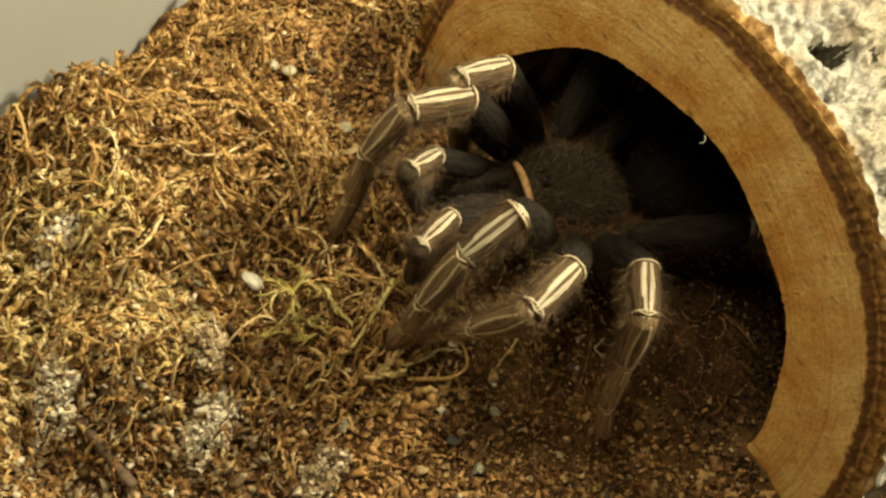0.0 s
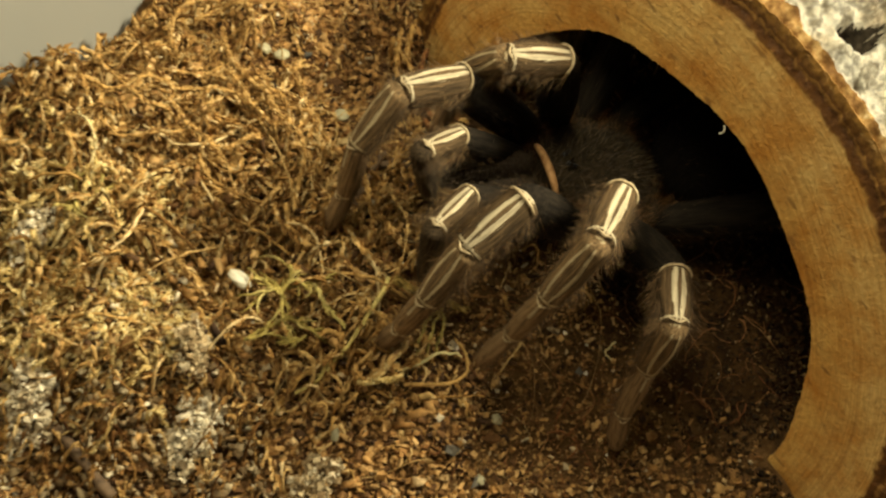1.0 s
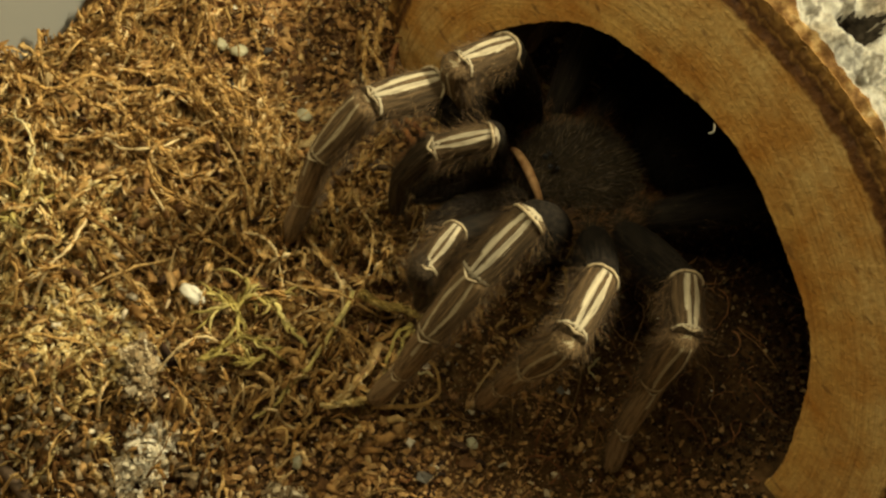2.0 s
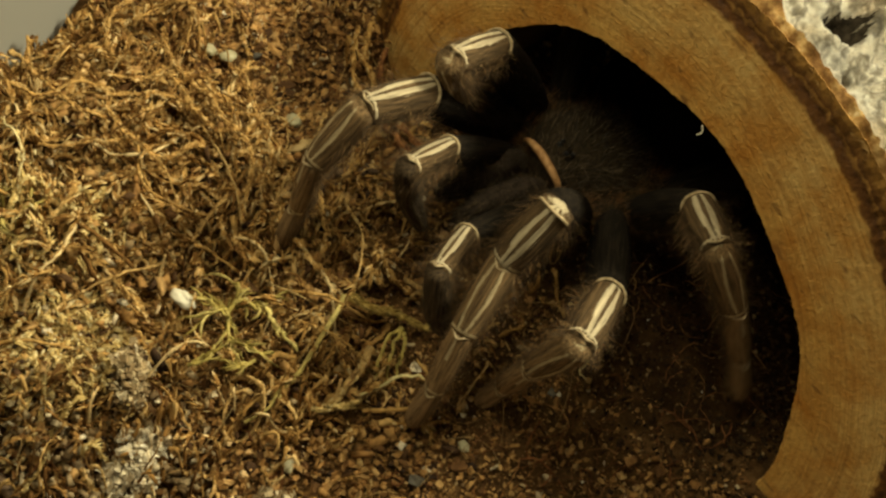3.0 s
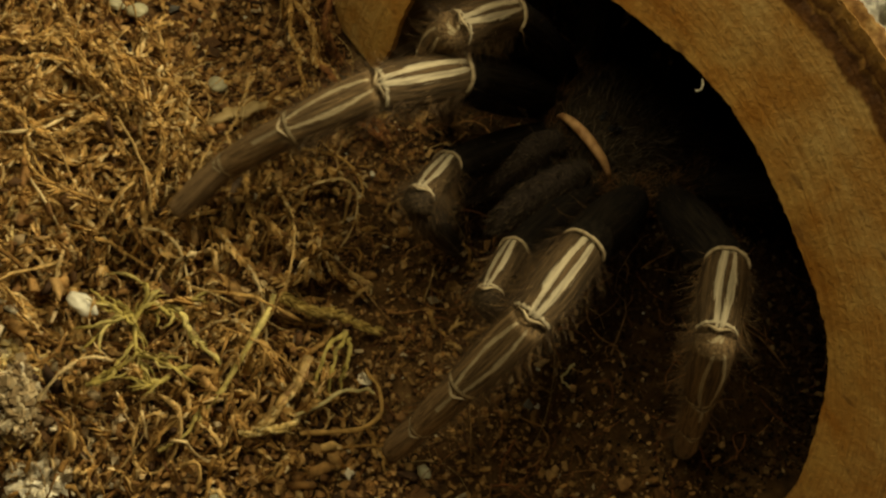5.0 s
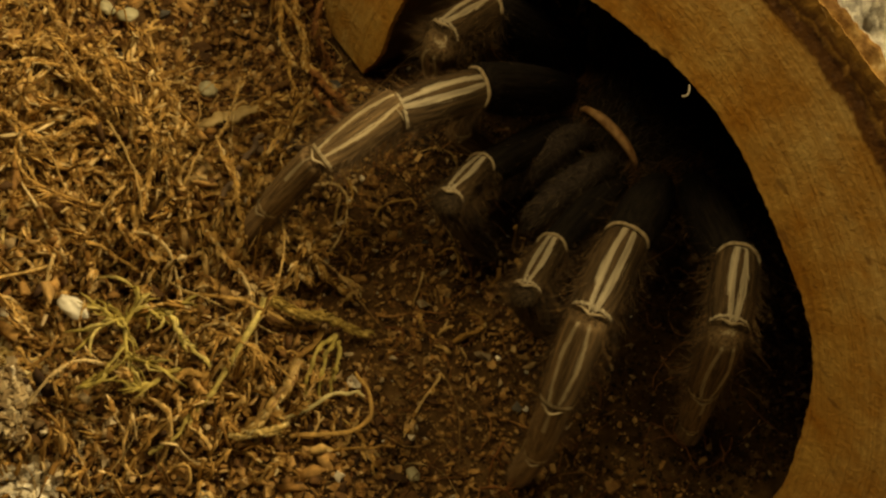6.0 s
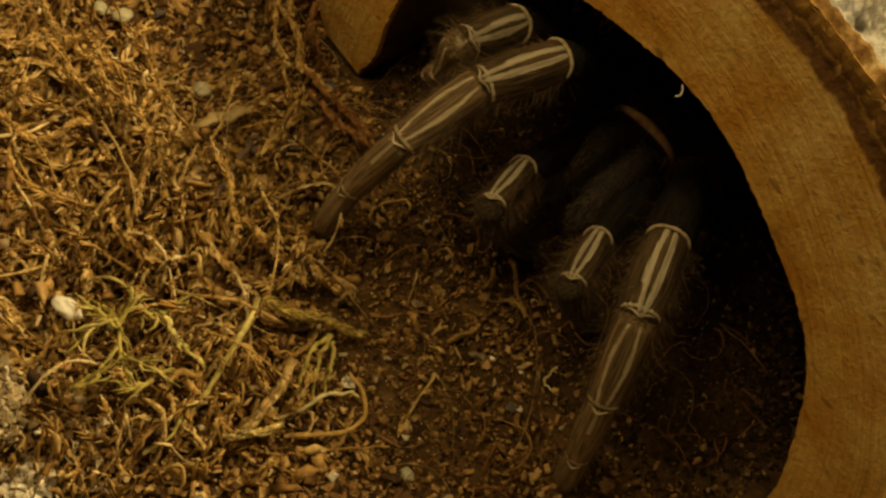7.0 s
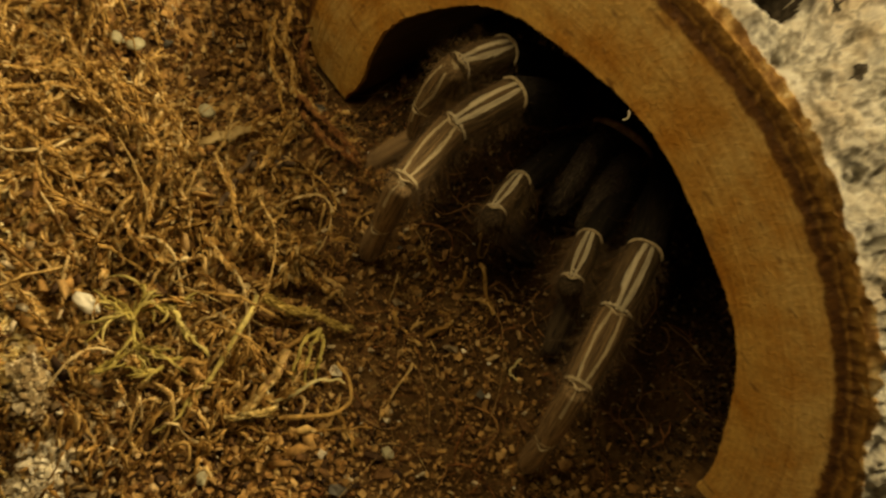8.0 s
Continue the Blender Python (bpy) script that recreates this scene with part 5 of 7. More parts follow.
for pts in (
        [(-0.0515, -0.0417, 0.0050), (-0.0501, -0.0378, 0.0058), (-0.0427, -0.0372, 0.0052), (-0.0380, -0.0343, 0.0040)],
        [(-0.0467, -0.0346, 0.0042), (-0.0414, -0.0352, 0.0052), (-0.0353, -0.0340, 0.0052), (-0.0293, -0.0384, 0.0046)],
        [(-0.0666, -0.0497, 0.0050), (-0.0583, -0.0535, 0.0060), (-0.0519, -0.0518, 0.0058), (-0.0485, -0.0479, 0.0050)],
        [(-0.0580, -0.0569, 0.0050), (-0.0537, -0.0547, 0.0060), (-0.0528, -0.0486, 0.0060), (-0.0486, -0.0443, 0.0058), (-0.0474, -0.0387, 0.0054), (-0.0415, -0.0372, 0.0046)],
        [(-0.0541, -0.0558, 0.0050), (-0.0505, -0.0576, 0.0058), (-0.0477, -0.0548, 0.0058), (-0.0458, -0.0503, 0.0052), (-0.0455, -0.0466, 0.0046)],
        [(-0.0495, -0.0474, 0.0052), (-0.0410, -0.0453, 0.0056), (-0.0396, -0.0394, 0.0046)],
        [(-0.0584, -0.0342, 0.0040), (-0.0522, -0.0358, 0.0046), (-0.0436, -0.0344, 0.0044)],
        [(-0.0563, -0.0431, 0.0052), (-0.0614, -0.0409, 0.0062), (-0.0633, -0.0360, 0.0058), (-0.0626, -0.0312, 0.0050)],
        [(-0.0609, -0.0373, 0.0052), (-0.0593, -0.0325, 0.0062), (-0.0559, -0.0315, 0.0058), (-0.0535, -0.0340, 0.0050)]):
    moss_strand("moss_rope", pts, 0.00024, "fibre", 200, 0.0011, "long ropy strand of dry golden moss")
for pts in ([(-0.0390, -0.0376, 0.0052), (-0.0335, -0.0374, 0.0062), (-0.0285, -0.0389, 0.0050)], [(-0.0288, -0.0338, 0.0048), (-0.0308, -0.0309, 0.0054), (-0.0319, -0.0295, 0.0046)]):
    ground_ribbon("plant_fibre", pts, 0.00014, 0.00009, M["straw_fibre"], "long thin tan fibre hanging on dry moss", "fibre")
laid_sprig([[(-0.0218, -0.0469, 0.0040), (-0.0188, -0.0469, 0.0050), (-0.0160, -0.0482, 0.0048), (-0.0125, -0.0489, 0.0034)],
            [(-0.0118, -0.0466, 0.0030), (-0.0118, -0.0486, 0.0036), (-0.0127, -0.0498, 0.0036)],
            [(-0.0155, -0.0541, 0.0036), (-0.0145, -0.0520, 0.0044), (-0.0157, -0.0504, 0.0044)],
            [(-0.0185, -0.0471, 0.0048), (-0.0191, -0.0451, 0.0056), (-0.0176, -0.0433, 0.0044)],
            [(-0.0185, -0.0471, 0.0048), (-0.0214, -0.0481, 0.0052), (-0.0227, -0.0487, 0.0042)],
            [(-0.0155, -0.0485, 0.0046), (-0.0133, -0.0471, 0.0046), (-0.0116, -0.0457, 0.0034)]], "yellow-green moss sprig beside a white pebble")
build_sprig(-0.0195, -0.0455, 60, 3, 0.0050, "small yellow-green moss sprig on dry moss")
build_sprig(-0.0435, -0.0640, 120, 6, 0.0045, "small yellow-green moss tuft")
build_ground()
build_litter()
build_moss()


def motions():
    """The walk of the tarantula and the stepping of its legs."""
    walk(tarantula, [
        (0, pose(-0.00947, -0.00458, 0.01652, 6.0, -0.0, 161.1)),
        (0.5, pose(-0.01130, -0.00274, 0.01652, 6.0, -0.0, 162.9)),
        (1, pose(-0.00989, -0.00114, 0.01652, 6.0, -0.0, 163.2)),
        (1.5, pose(-0.00948, -0.00261, 0.01652, 6.0, -0.0, 162.1)),
        (1.7, pose(-0.00979, -0.00191, 0.01652, 6.0, -0.0, 165.2)),
        (2.8, pose(-0.01094, 0.00281, 0.01652, 6.0, -0.0, 171.7)),
        (3, pose(-0.01125, 0.00434, 0.01652, 6.0, -0.0, 174.0)),
        (3.5, pose(-0.00889, 0.00615, 0.01652, 6.0, -0.0, 171.5)),
        (4, pose(-0.00803, 0.00754, 0.01652, 6.0, -0.0, 170.5)),
        (4.5, pose(-0.00728, 0.00878, 0.01652, 6.0, -0.0, 174.6)),
        (5, pose(-0.00693, 0.01096, 0.01652, 6.0, -0.0, -179.7)),
        (5.2, pose(-0.00726, 0.01088, 0.01652, 6.0, -0.0, -176.3)),
        (6.3, pose(-0.00639, 0.01863, 0.01652, 6.0, -0.0, -174.8)),
        (6.5, pose(-0.00586, 0.01953, 0.01652, 6.0, -0.0, -173.5)),
        (7, pose(-0.00539, 0.02134, 0.01652, 6.0, -0.0, -172.2)),
        (7.5, pose(-0.00497, 0.02328, 0.01652, 6.0, -0.0, -168.6)),
        (8, pose(-0.00783, 0.02565, 0.01652, 6.0, -0.0, -158.5)),
    ])
    walk(limbs["R1", "femur"], [
        (0, pose(0.00800, 0.00750, -0.00100, 45.8, -1.8, -169.7)), (0.5, pose(0.00800, 0.00750, -0.00100, 48.1, -2.1, -168.4)),
        (1, pose(0.00800, 0.00750, -0.00100, 53.3, -6.2, -173.8)), (1.5, pose(0.00800, 0.00750, -0.00100, 50.8, -3.9, -171.0)),
        (1.7, pose(0.00800, 0.00750, -0.00100, 51.5, -3.0, -174.5)), (2.8, pose(0.00800, 0.00750, -0.00100, 58.5, -2.6, 179.6)),
        (3, pose(0.00800, 0.00750, -0.00100, 60.6, -2.3, 177.5)), (3.5, pose(0.00800, 0.00750, -0.00100, 62.9, -2.3, 177.2)),
        (4, pose(0.00800, 0.00750, -0.00100, 65.7, -2.5, 178.0)), (4.5, pose(0.00800, 0.00750, -0.00100, 67.0, 2.9, 174.4)),
        (5, pose(0.00800, 0.00750, -0.00100, 56.2, 12.7, 169.2)), (5.2, pose(0.00800, 0.00750, -0.00100, 44.8, 16.9, 168.4)),
        (6.3, pose(0.00800, 0.00750, -0.00100, 67.5, 6.2, 169.5)), (6.5, pose(0.00800, 0.00750, -0.00100, 67.6, 6.7, 167.8)),
        (7, pose(0.00800, 0.00750, -0.00100, 49.4, 9.5, 169.2)), (7.5, pose(0.00800, 0.00750, -0.00100, 54.4, 4.5, 168.0)),
        (8, pose(0.00800, 0.00750, -0.00100, 59.1, 0.5, 161.7)),
    ])
    walk(limbs["R1", "patella"], [
        (0, pose(0.00566, 0.02299, 0.01423, 96.5, -1.2, -174.3)), (0.5, pose(0.00526, 0.02355, 0.01358, 95.3, -1.6, -174.7)),
        (1, pose(0.00751, 0.02506, 0.01200, 92.7, -6.3, -171.9)), (1.5, pose(0.00630, 0.02436, 0.01279, 90.8, -3.9, -169.1)),
        (1.7, pose(0.00708, 0.02458, 0.01259, 90.8, -3.1, -170.3)), (2.8, pose(0.00863, 0.02613, 0.01041, 93.5, -2.7, -177.7)),
        (3, pose(0.00925, 0.02650, 0.00972, 92.9, -2.4, 179.5)), (3.5, pose(0.00934, 0.02691, 0.00895, 93.8, -2.4, 179.4)),
        (4, pose(0.00910, 0.02739, 0.00799, 93.7, -2.7, -179.0)), (4.5, pose(0.00954, 0.02755, 0.00754, 92.6, 2.8, 175.7)),
        (5, pose(0.00878, 0.02584, 0.01086, 98.2, 13.1, 165.9)), (5.2, pose(0.00667, 0.02350, 0.01383, 136.9, 27.9, 158.1)),
        (6.3, pose(0.01078, 0.02752, 0.00731, 98.4, 6.7, 166.5)), (6.5, pose(0.01134, 0.02745, 0.00728, 102.7, 7.2, 165.3)),
        (7, pose(0.00879, 0.02423, 0.01303, 103.3, 10.9, 163.5)), (7.5, pose(0.01072, 0.02510, 0.01167, 108.7, 7.4, 159.5)),
        (8, pose(0.01378, 0.02533, 0.01023, 107.7, 2.2, 156.6)),
    ])
    walk(limbs["R1", "tibia"], [
        (0, pose(0.00473, 0.03216, 0.01318, 164.5, -2.7, -169.4)), (0.5, pose(0.00438, 0.03274, 0.01271, 164.7, -1.9, -168.5)),
        (1, pose(0.00616, 0.03422, 0.01156, 159.2, -9.6, -172.5)), (1.5, pose(0.00453, 0.03347, 0.01266, 161.9, -3.2, -171.3)),
        (1.7, pose(0.00551, 0.03372, 0.01246, 162.2, -2.4, -174.7)), (2.8, pose(0.00824, 0.03537, 0.00984, 160.3, -1.6, 179.3)),
        (3, pose(0.00931, 0.03576, 0.00926, 156.7, -3.2, 177.9)), (3.5, pose(0.00941, 0.03616, 0.00834, 148.0, -6.1, 179.6)),
        (4, pose(0.00891, 0.03664, 0.00738, 132.6, -8.5, -175.5)), (4.5, pose(0.01024, 0.03679, 0.00712, 131.4, -0.7, 178.5)),
        (5, pose(0.01131, 0.03466, 0.00957, 134.3, 13.2, 168.7)), (5.2, pose(0.01197, 0.02820, 0.00784, 127.2, 13.0, 174.0)),
        (6.3, pose(0.01308, 0.03640, 0.00596, 118.7, 2.5, 176.5)), (6.5, pose(0.01388, 0.03613, 0.00526, 115.6, 3.3, 174.9)),
        (7, pose(0.01174, 0.03277, 0.01093, 137.1, 7.5, 171.1)), (7.5, pose(0.01416, 0.03319, 0.00872, 115.2, 0.8, 175.8)),
        (8, pose(0.01739, 0.03340, 0.00741, 105.4, -3.3, 175.3)),
    ])
    walk(limbs["R1", "metatarsus"], [
        (0, pose(0.00382, 0.03461, 0.00390, -176.4, -5.3, -169.9)), (0.5, pose(0.00358, 0.03517, 0.00343, -176.9, -6.1, -168.6)),
        (1, pose(0.00422, 0.03742, 0.00269, -173.3, -5.2, -173.7)), (1.5, pose(0.00356, 0.03634, 0.00352, -173.7, -1.8, -170.8)),
        (1.7, pose(0.00485, 0.03661, 0.00330, -174.6, -0.0, -174.2)), (2.8, pose(0.00803, 0.03863, 0.00078, -174.6, 0.0, 179.9)),
        (3, pose(0.00896, 0.03959, 0.00042, -175.5, -0.1, 177.7)), (3.5, pose(0.00858, 0.04127, 0.00022, -177.5, 0.6, 177.4)),
        (4, pose(0.00738, 0.04363, 0.00093, -178.6, 2.8, 178.1)), (4.5, pose(0.01035, 0.04402, 0.00076, 179.1, 7.0, 174.3)),
        (5, pose(0.01417, 0.04112, 0.00302, 159.5, 18.7, 166.9)), (5.2, pose(0.01407, 0.03569, 0.00216, 159.9, 15.0, 169.2)),
        (6.3, pose(0.01380, 0.04482, 0.00134, 170.5, 8.5, 169.1)), (6.5, pose(0.01490, 0.04476, 0.00110, 167.9, 9.8, 167.1)),
        (7, pose(0.01367, 0.03910, 0.00394, 168.8, 11.2, 168.9)), (7.5, pose(0.01485, 0.04188, 0.00462, 178.9, 6.3, 168.0)),
        (8, pose(0.01801, 0.04267, 0.00486, -170.0, 4.8, 162.5)),
    ])
    walk(limbs["R1", "tarsus"], [
        (0, pose(0.00302, 0.03383, -0.00615, 179.9, -1.5, -169.7)), (0.5, pose(0.00263, 0.03442, -0.00662, 178.0, -4.8, -168.3)),
        (1, pose(0.00344, 0.03614, -0.00732, 179.9, -0.7, -173.8)), (1.5, pose(0.00342, 0.03520, -0.00654, 179.4, -5.2, -171.0)),
        (1.7, pose(0.00494, 0.03566, -0.00678, 179.9, -2.7, -174.5)), (2.8, pose(0.00803, 0.03767, -0.00930, 176.6, -4.1, 179.7)),
        (3, pose(0.00892, 0.03880, -0.00967, 176.2, -1.8, 177.5)), (3.5, pose(0.00867, 0.04082, -0.00989, 173.0, 2.0, 176.7)),
        (4, pose(0.00786, 0.04336, -0.00918, 175.9, 5.3, 177.4)), (4.5, pose(0.01159, 0.04406, -0.00928, 176.3, 5.8, 174.2)),
        (5, pose(0.01794, 0.04388, -0.00596, 144.9, 1.9, 176.9)), (5.2, pose(0.01715, 0.03865, -0.00702, 165.2, 10.9, 170.1)),
        (6.3, pose(0.01557, 0.04619, -0.00853, 173.2, 9.3, 169.1)), (6.5, pose(0.01702, 0.04646, -0.00865, 170.3, 9.1, 167.3)),
        (7, pose(0.01593, 0.04066, -0.00581, 173.0, 4.0, 169.9)), (7.5, pose(0.01598, 0.04184, -0.00544, 178.5, 2.0, 168.1)),
        (8, pose(0.01827, 0.04074, -0.00507, -171.4, 5.6, 162.5)),
    ])
    walk(limbs["L1", "femur"], [
        (0, pose(-0.00800, 0.00750, -0.00100, 44.3, 1.9, -160.1)), (0.5, pose(-0.00800, 0.00750, -0.00100, 47.5, 1.4, -159.2)),
        (1, pose(-0.00800, 0.00750, -0.00100, 49.3, 1.2, -165.3)), (1.5, pose(-0.00800, 0.00750, -0.00100, 42.8, -2.4, -154.6)),
        (1.7, pose(-0.00800, 0.00750, -0.00100, 46.6, 0.1, -159.2)), (2.8, pose(-0.00800, 0.00750, -0.00100, 40.7, -2.2, -159.2)),
        (3, pose(-0.00800, 0.00750, -0.00100, 46.9, -4.9, -158.3)), (3.5, pose(-0.00800, 0.00750, -0.00100, 55.3, -5.3, -155.9)),
        (4, pose(-0.00800, 0.00750, -0.00100, 56.4, -3.8, -155.1)), (4.5, pose(-0.00800, 0.00750, -0.00100, 57.5, -0.8, -161.2)),
        (5, pose(-0.00800, 0.00750, -0.00100, 61.1, 2.9, -167.6)), (5.2, pose(-0.00800, 0.00750, -0.00100, 61.6, 3.4, -171.3)),
        (6.3, pose(-0.00800, 0.00750, -0.00100, 60.9, -15.2, -157.4)), (6.5, pose(-0.00800, 0.00750, -0.00100, 62.0, -15.1, -159.7)),
        (7, pose(-0.00800, 0.00750, -0.00100, 63.9, -12.5, -162.3)), (7.5, pose(-0.00800, 0.00750, -0.00100, 66.9, -9.8, -167.1)),
        (8, pose(-0.00800, 0.00750, -0.00100, 75.3, -3.5, -175.1)),
    ])
    walk(limbs["L1", "patella"], [
        (0, pose(-0.01398, 0.02246, 0.01551, 139.5, 0.9, -159.3)), (0.5, pose(-0.01440, 0.02326, 0.01458, 139.0, 1.6, -159.4)),
        (1, pose(-0.01276, 0.02434, 0.01402, 133.8, -3.4, -160.4)), (1.5, pose(-0.01407, 0.02195, 0.01592, 108.2, -4.2, -149.1)),
        (1.7, pose(-0.01396, 0.02317, 0.01485, 146.7, -1.9, -158.0)), (2.8, pose(-0.01270, 0.02179, 0.01648, 107.9, -2.0, -159.9)),
        (3, pose(-0.01300, 0.02364, 0.01470, 155.5, 2.7, -161.7)), (3.5, pose(-0.01462, 0.02531, 0.01208, 116.7, -6.0, -154.5)),
        (4, pose(-0.01531, 0.02529, 0.01173, 118.4, -5.0, -153.0)), (4.5, pose(-0.01411, 0.02596, 0.01141, 116.0, -3.7, -155.2)),
        (5, pose(-0.01288, 0.02711, 0.01012, 111.9, 0.4, -161.4)), (5.2, pose(-0.01172, 0.02746, 0.00996, 113.0, 0.2, -163.7)),
        (6.3, pose(-0.01301, 0.02724, 0.00983, 107.1, -14.7, -159.0)), (6.5, pose(-0.01241, 0.02759, 0.00944, 107.5, -15.0, -160.2)),
        (7, pose(-0.01223, 0.02790, 0.00889, 105.8, -13.2, -159.8)), (7.5, pose(-0.01122, 0.02853, 0.00792, 105.6, -10.3, -165.4)),
        (8, pose(-0.00956, 0.02976, 0.00484, 108.9, -3.6, -174.7)),
    ])
    walk(limbs["L1", "tibia"], [
        (0, pose(-0.01601, 0.02811, 0.00850, 166.5, -2.2, -159.2)), (0.5, pose(-0.01634, 0.02899, 0.00762, 160.9, -4.3, -157.2)),
        (1, pose(-0.01535, 0.03049, 0.00765, 168.2, -3.3, -164.3)), (1.5, pose(-0.01874, 0.02937, 0.01305, 164.6, -5.6, -153.7)),
        (1.7, pose(-0.01609, 0.02777, 0.00714, 164.8, -3.3, -158.3)), (2.8, pose(-0.01581, 0.03000, 0.01364, 145.0, -3.9, -158.0)),
        (3, pose(-0.01382, 0.02741, 0.00632, 145.2, -8.9, -155.5)), (3.5, pose(-0.01855, 0.03256, 0.00795, 164.8, -6.8, -155.5)),
        (4, pose(-0.01934, 0.03235, 0.00736, 164.4, -5.2, -154.8)), (4.5, pose(-0.01783, 0.03338, 0.00737, 162.4, 0.1, -161.5)),
        (5, pose(-0.01558, 0.03523, 0.00668, 157.8, 4.4, -168.2)), (5.2, pose(-0.01408, 0.03561, 0.00636, 155.8, 6.1, -172.5)),
        (6.3, pose(-0.01682, 0.03522, 0.00720, 159.6, -18.6, -156.1)), (6.5, pose(-0.01606, 0.03562, 0.00677, 160.3, -16.2, -159.3)),
        (7, pose(-0.01583, 0.03603, 0.00644, 159.6, -12.7, -162.2)), (7.5, pose(-0.01389, 0.03701, 0.00548, 156.0, -11.0, -166.6)),
        (8, pose(-0.01056, 0.03843, 0.00185, 109.0, -2.9, -176.6)),
    ])
    walk(limbs["L1", "metatarsus"], [
        (0, pose(-0.01720, 0.03020, -0.00145, -167.3, 4.8, -159.5)), (0.5, pose(-0.01831, 0.03180, -0.00202, -166.6, 4.1, -158.6)),
        (1, pose(-0.01647, 0.03235, -0.00235, -176.6, 5.3, -165.0)), (1.5, pose(-0.02082, 0.03138, 0.00323, 178.9, -3.9, -154.6)),
        (1.7, pose(-0.01760, 0.03005, -0.00272, -178.2, 0.4, -159.2)), (2.8, pose(-0.01853, 0.03522, 0.00528, 164.2, -4.7, -158.5)),
        (3, pose(-0.01742, 0.03218, -0.00199, 166.1, -9.7, -157.1)), (3.5, pose(-0.02073, 0.03452, -0.00185, -177.1, -4.8, -155.9)),
        (4, pose(-0.02131, 0.03445, -0.00245, 179.8, -2.2, -155.1)), (4.5, pose(-0.01879, 0.03631, -0.00238, 177.6, 1.6, -161.3)),
        (5, pose(-0.01566, 0.03917, -0.00277, 177.0, 4.8, -167.7)), (5.2, pose(-0.01365, 0.03990, -0.00292, 174.5, 4.9, -171.4)),
        (6.3, pose(-0.02106, 0.03723, -0.00189, 178.9, -16.8, -157.4)), (6.5, pose(-0.01980, 0.03790, -0.00248, 178.6, -15.7, -159.7)),
        (7, pose(-0.01893, 0.03879, -0.00291, 176.1, -11.2, -162.3)), (7.5, pose(-0.01660, 0.04064, -0.00369, 171.8, -8.5, -167.3)),
        (8, pose(-0.01130, 0.04808, -0.00147, 173.8, -5.4, -174.9)),
    ])
    walk(limbs["L1", "tarsus"], [
        (0, pose(-0.01571, 0.02847, -0.01093, -174.7, 5.3, -159.8)), (0.5, pose(-0.01685, 0.02994, -0.01148, -176.2, 6.0, -158.9)),
        (1, pose(-0.01545, 0.03201, -0.01204, -177.7, 10.7, -164.9)), (1.5, pose(-0.02149, 0.03126, -0.00650, -179.1, 11.6, -154.4)),
        (1.7, pose(-0.01743, 0.02980, -0.01247, 175.0, 7.3, -159.9)), (2.8, pose(-0.02022, 0.03742, -0.00408, 169.7, 3.2, -160.2)),
        (3, pose(-0.01980, 0.03372, -0.01132, 173.6, -2.0, -158.6)), (3.5, pose(-0.02128, 0.03373, -0.01156, 180.0, -1.8, -155.9)),
        (4, pose(-0.02166, 0.03432, -0.01220, -177.3, -0.9, -155.0)), (4.5, pose(-0.01866, 0.03678, -0.01212, -179.6, 3.0, -161.2)),
        (5, pose(-0.01497, 0.03983, -0.01247, 176.9, 6.4, -167.8)), (5.2, pose(-0.01298, 0.04095, -0.01259, 179.6, 7.7, -171.3)),
        (6.3, pose(-0.02373, 0.03632, -0.01123, -175.9, -10.0, -157.1)), (6.5, pose(-0.02236, 0.03720, -0.01187, -174.0, -13.3, -159.5)),
        (7, pose(-0.02092, 0.03885, -0.01246, -175.1, -10.9, -162.1)), (7.5, pose(-0.01831, 0.04169, -0.01324, -173.7, -7.2, -166.9)),
        (8, pose(-0.01231, 0.04904, -0.01112, -176.0, -2.5, -175.0)),
    ])
    walk(limbs["L2", "femur"], [
        (0, pose(-0.01000, 0.00250, -0.00100, 49.1, 17.1, -154.7)), (0.5, pose(-0.01000, 0.00250, -0.00100, 54.5, 17.2, -152.9)),
        (0.7, pose(-0.01000, 0.00250, -0.00100, 54.7, 15.9, -154.6)), (1, pose(-0.01000, 0.00250, -0.00100, 33.6, -2.5, -149.3)),
        (1.2, pose(-0.01000, 0.00250, -0.00100, 38.5, -4.5, -138.4)), (1.5, pose(-0.01000, 0.00250, -0.00100, 44.8, -3.1, -133.7)),
        (1.7, pose(-0.01000, 0.00250, -0.00100, 48.6, -0.5, -138.6)), (2.8, pose(-0.01000, 0.00250, -0.00100, 61.3, 6.4, -143.9)),
        (3, pose(-0.01000, 0.00250, -0.00100, 64.3, 8.0, -146.8)), (3.5, pose(-0.01000, 0.00250, -0.00100, 60.9, 6.9, -149.8)),
        (4, pose(-0.01000, 0.00250, -0.00100, 26.3, -19.1, -117.0)), (4.5, pose(-0.01000, 0.00250, -0.00100, 48.7, -18.9, -115.7)),
        (5, pose(-0.01000, 0.00250, -0.00100, 51.2, -18.4, -126.2)), (5.2, pose(-0.01000, 0.00250, -0.00100, 52.6, -19.3, -130.7)),
        (6.3, pose(-0.01000, 0.00250, -0.00100, 59.3, -13.5, -139.7)), (6.5, pose(-0.01000, 0.00250, -0.00100, 58.7, -14.3, -144.0)),
        (7, pose(-0.01000, 0.00250, -0.00100, -48.4, -4.8, 139.7)), (8, pose(-0.01000, 0.00250, -0.00100, -48.4, -4.8, 139.7)),
    ])
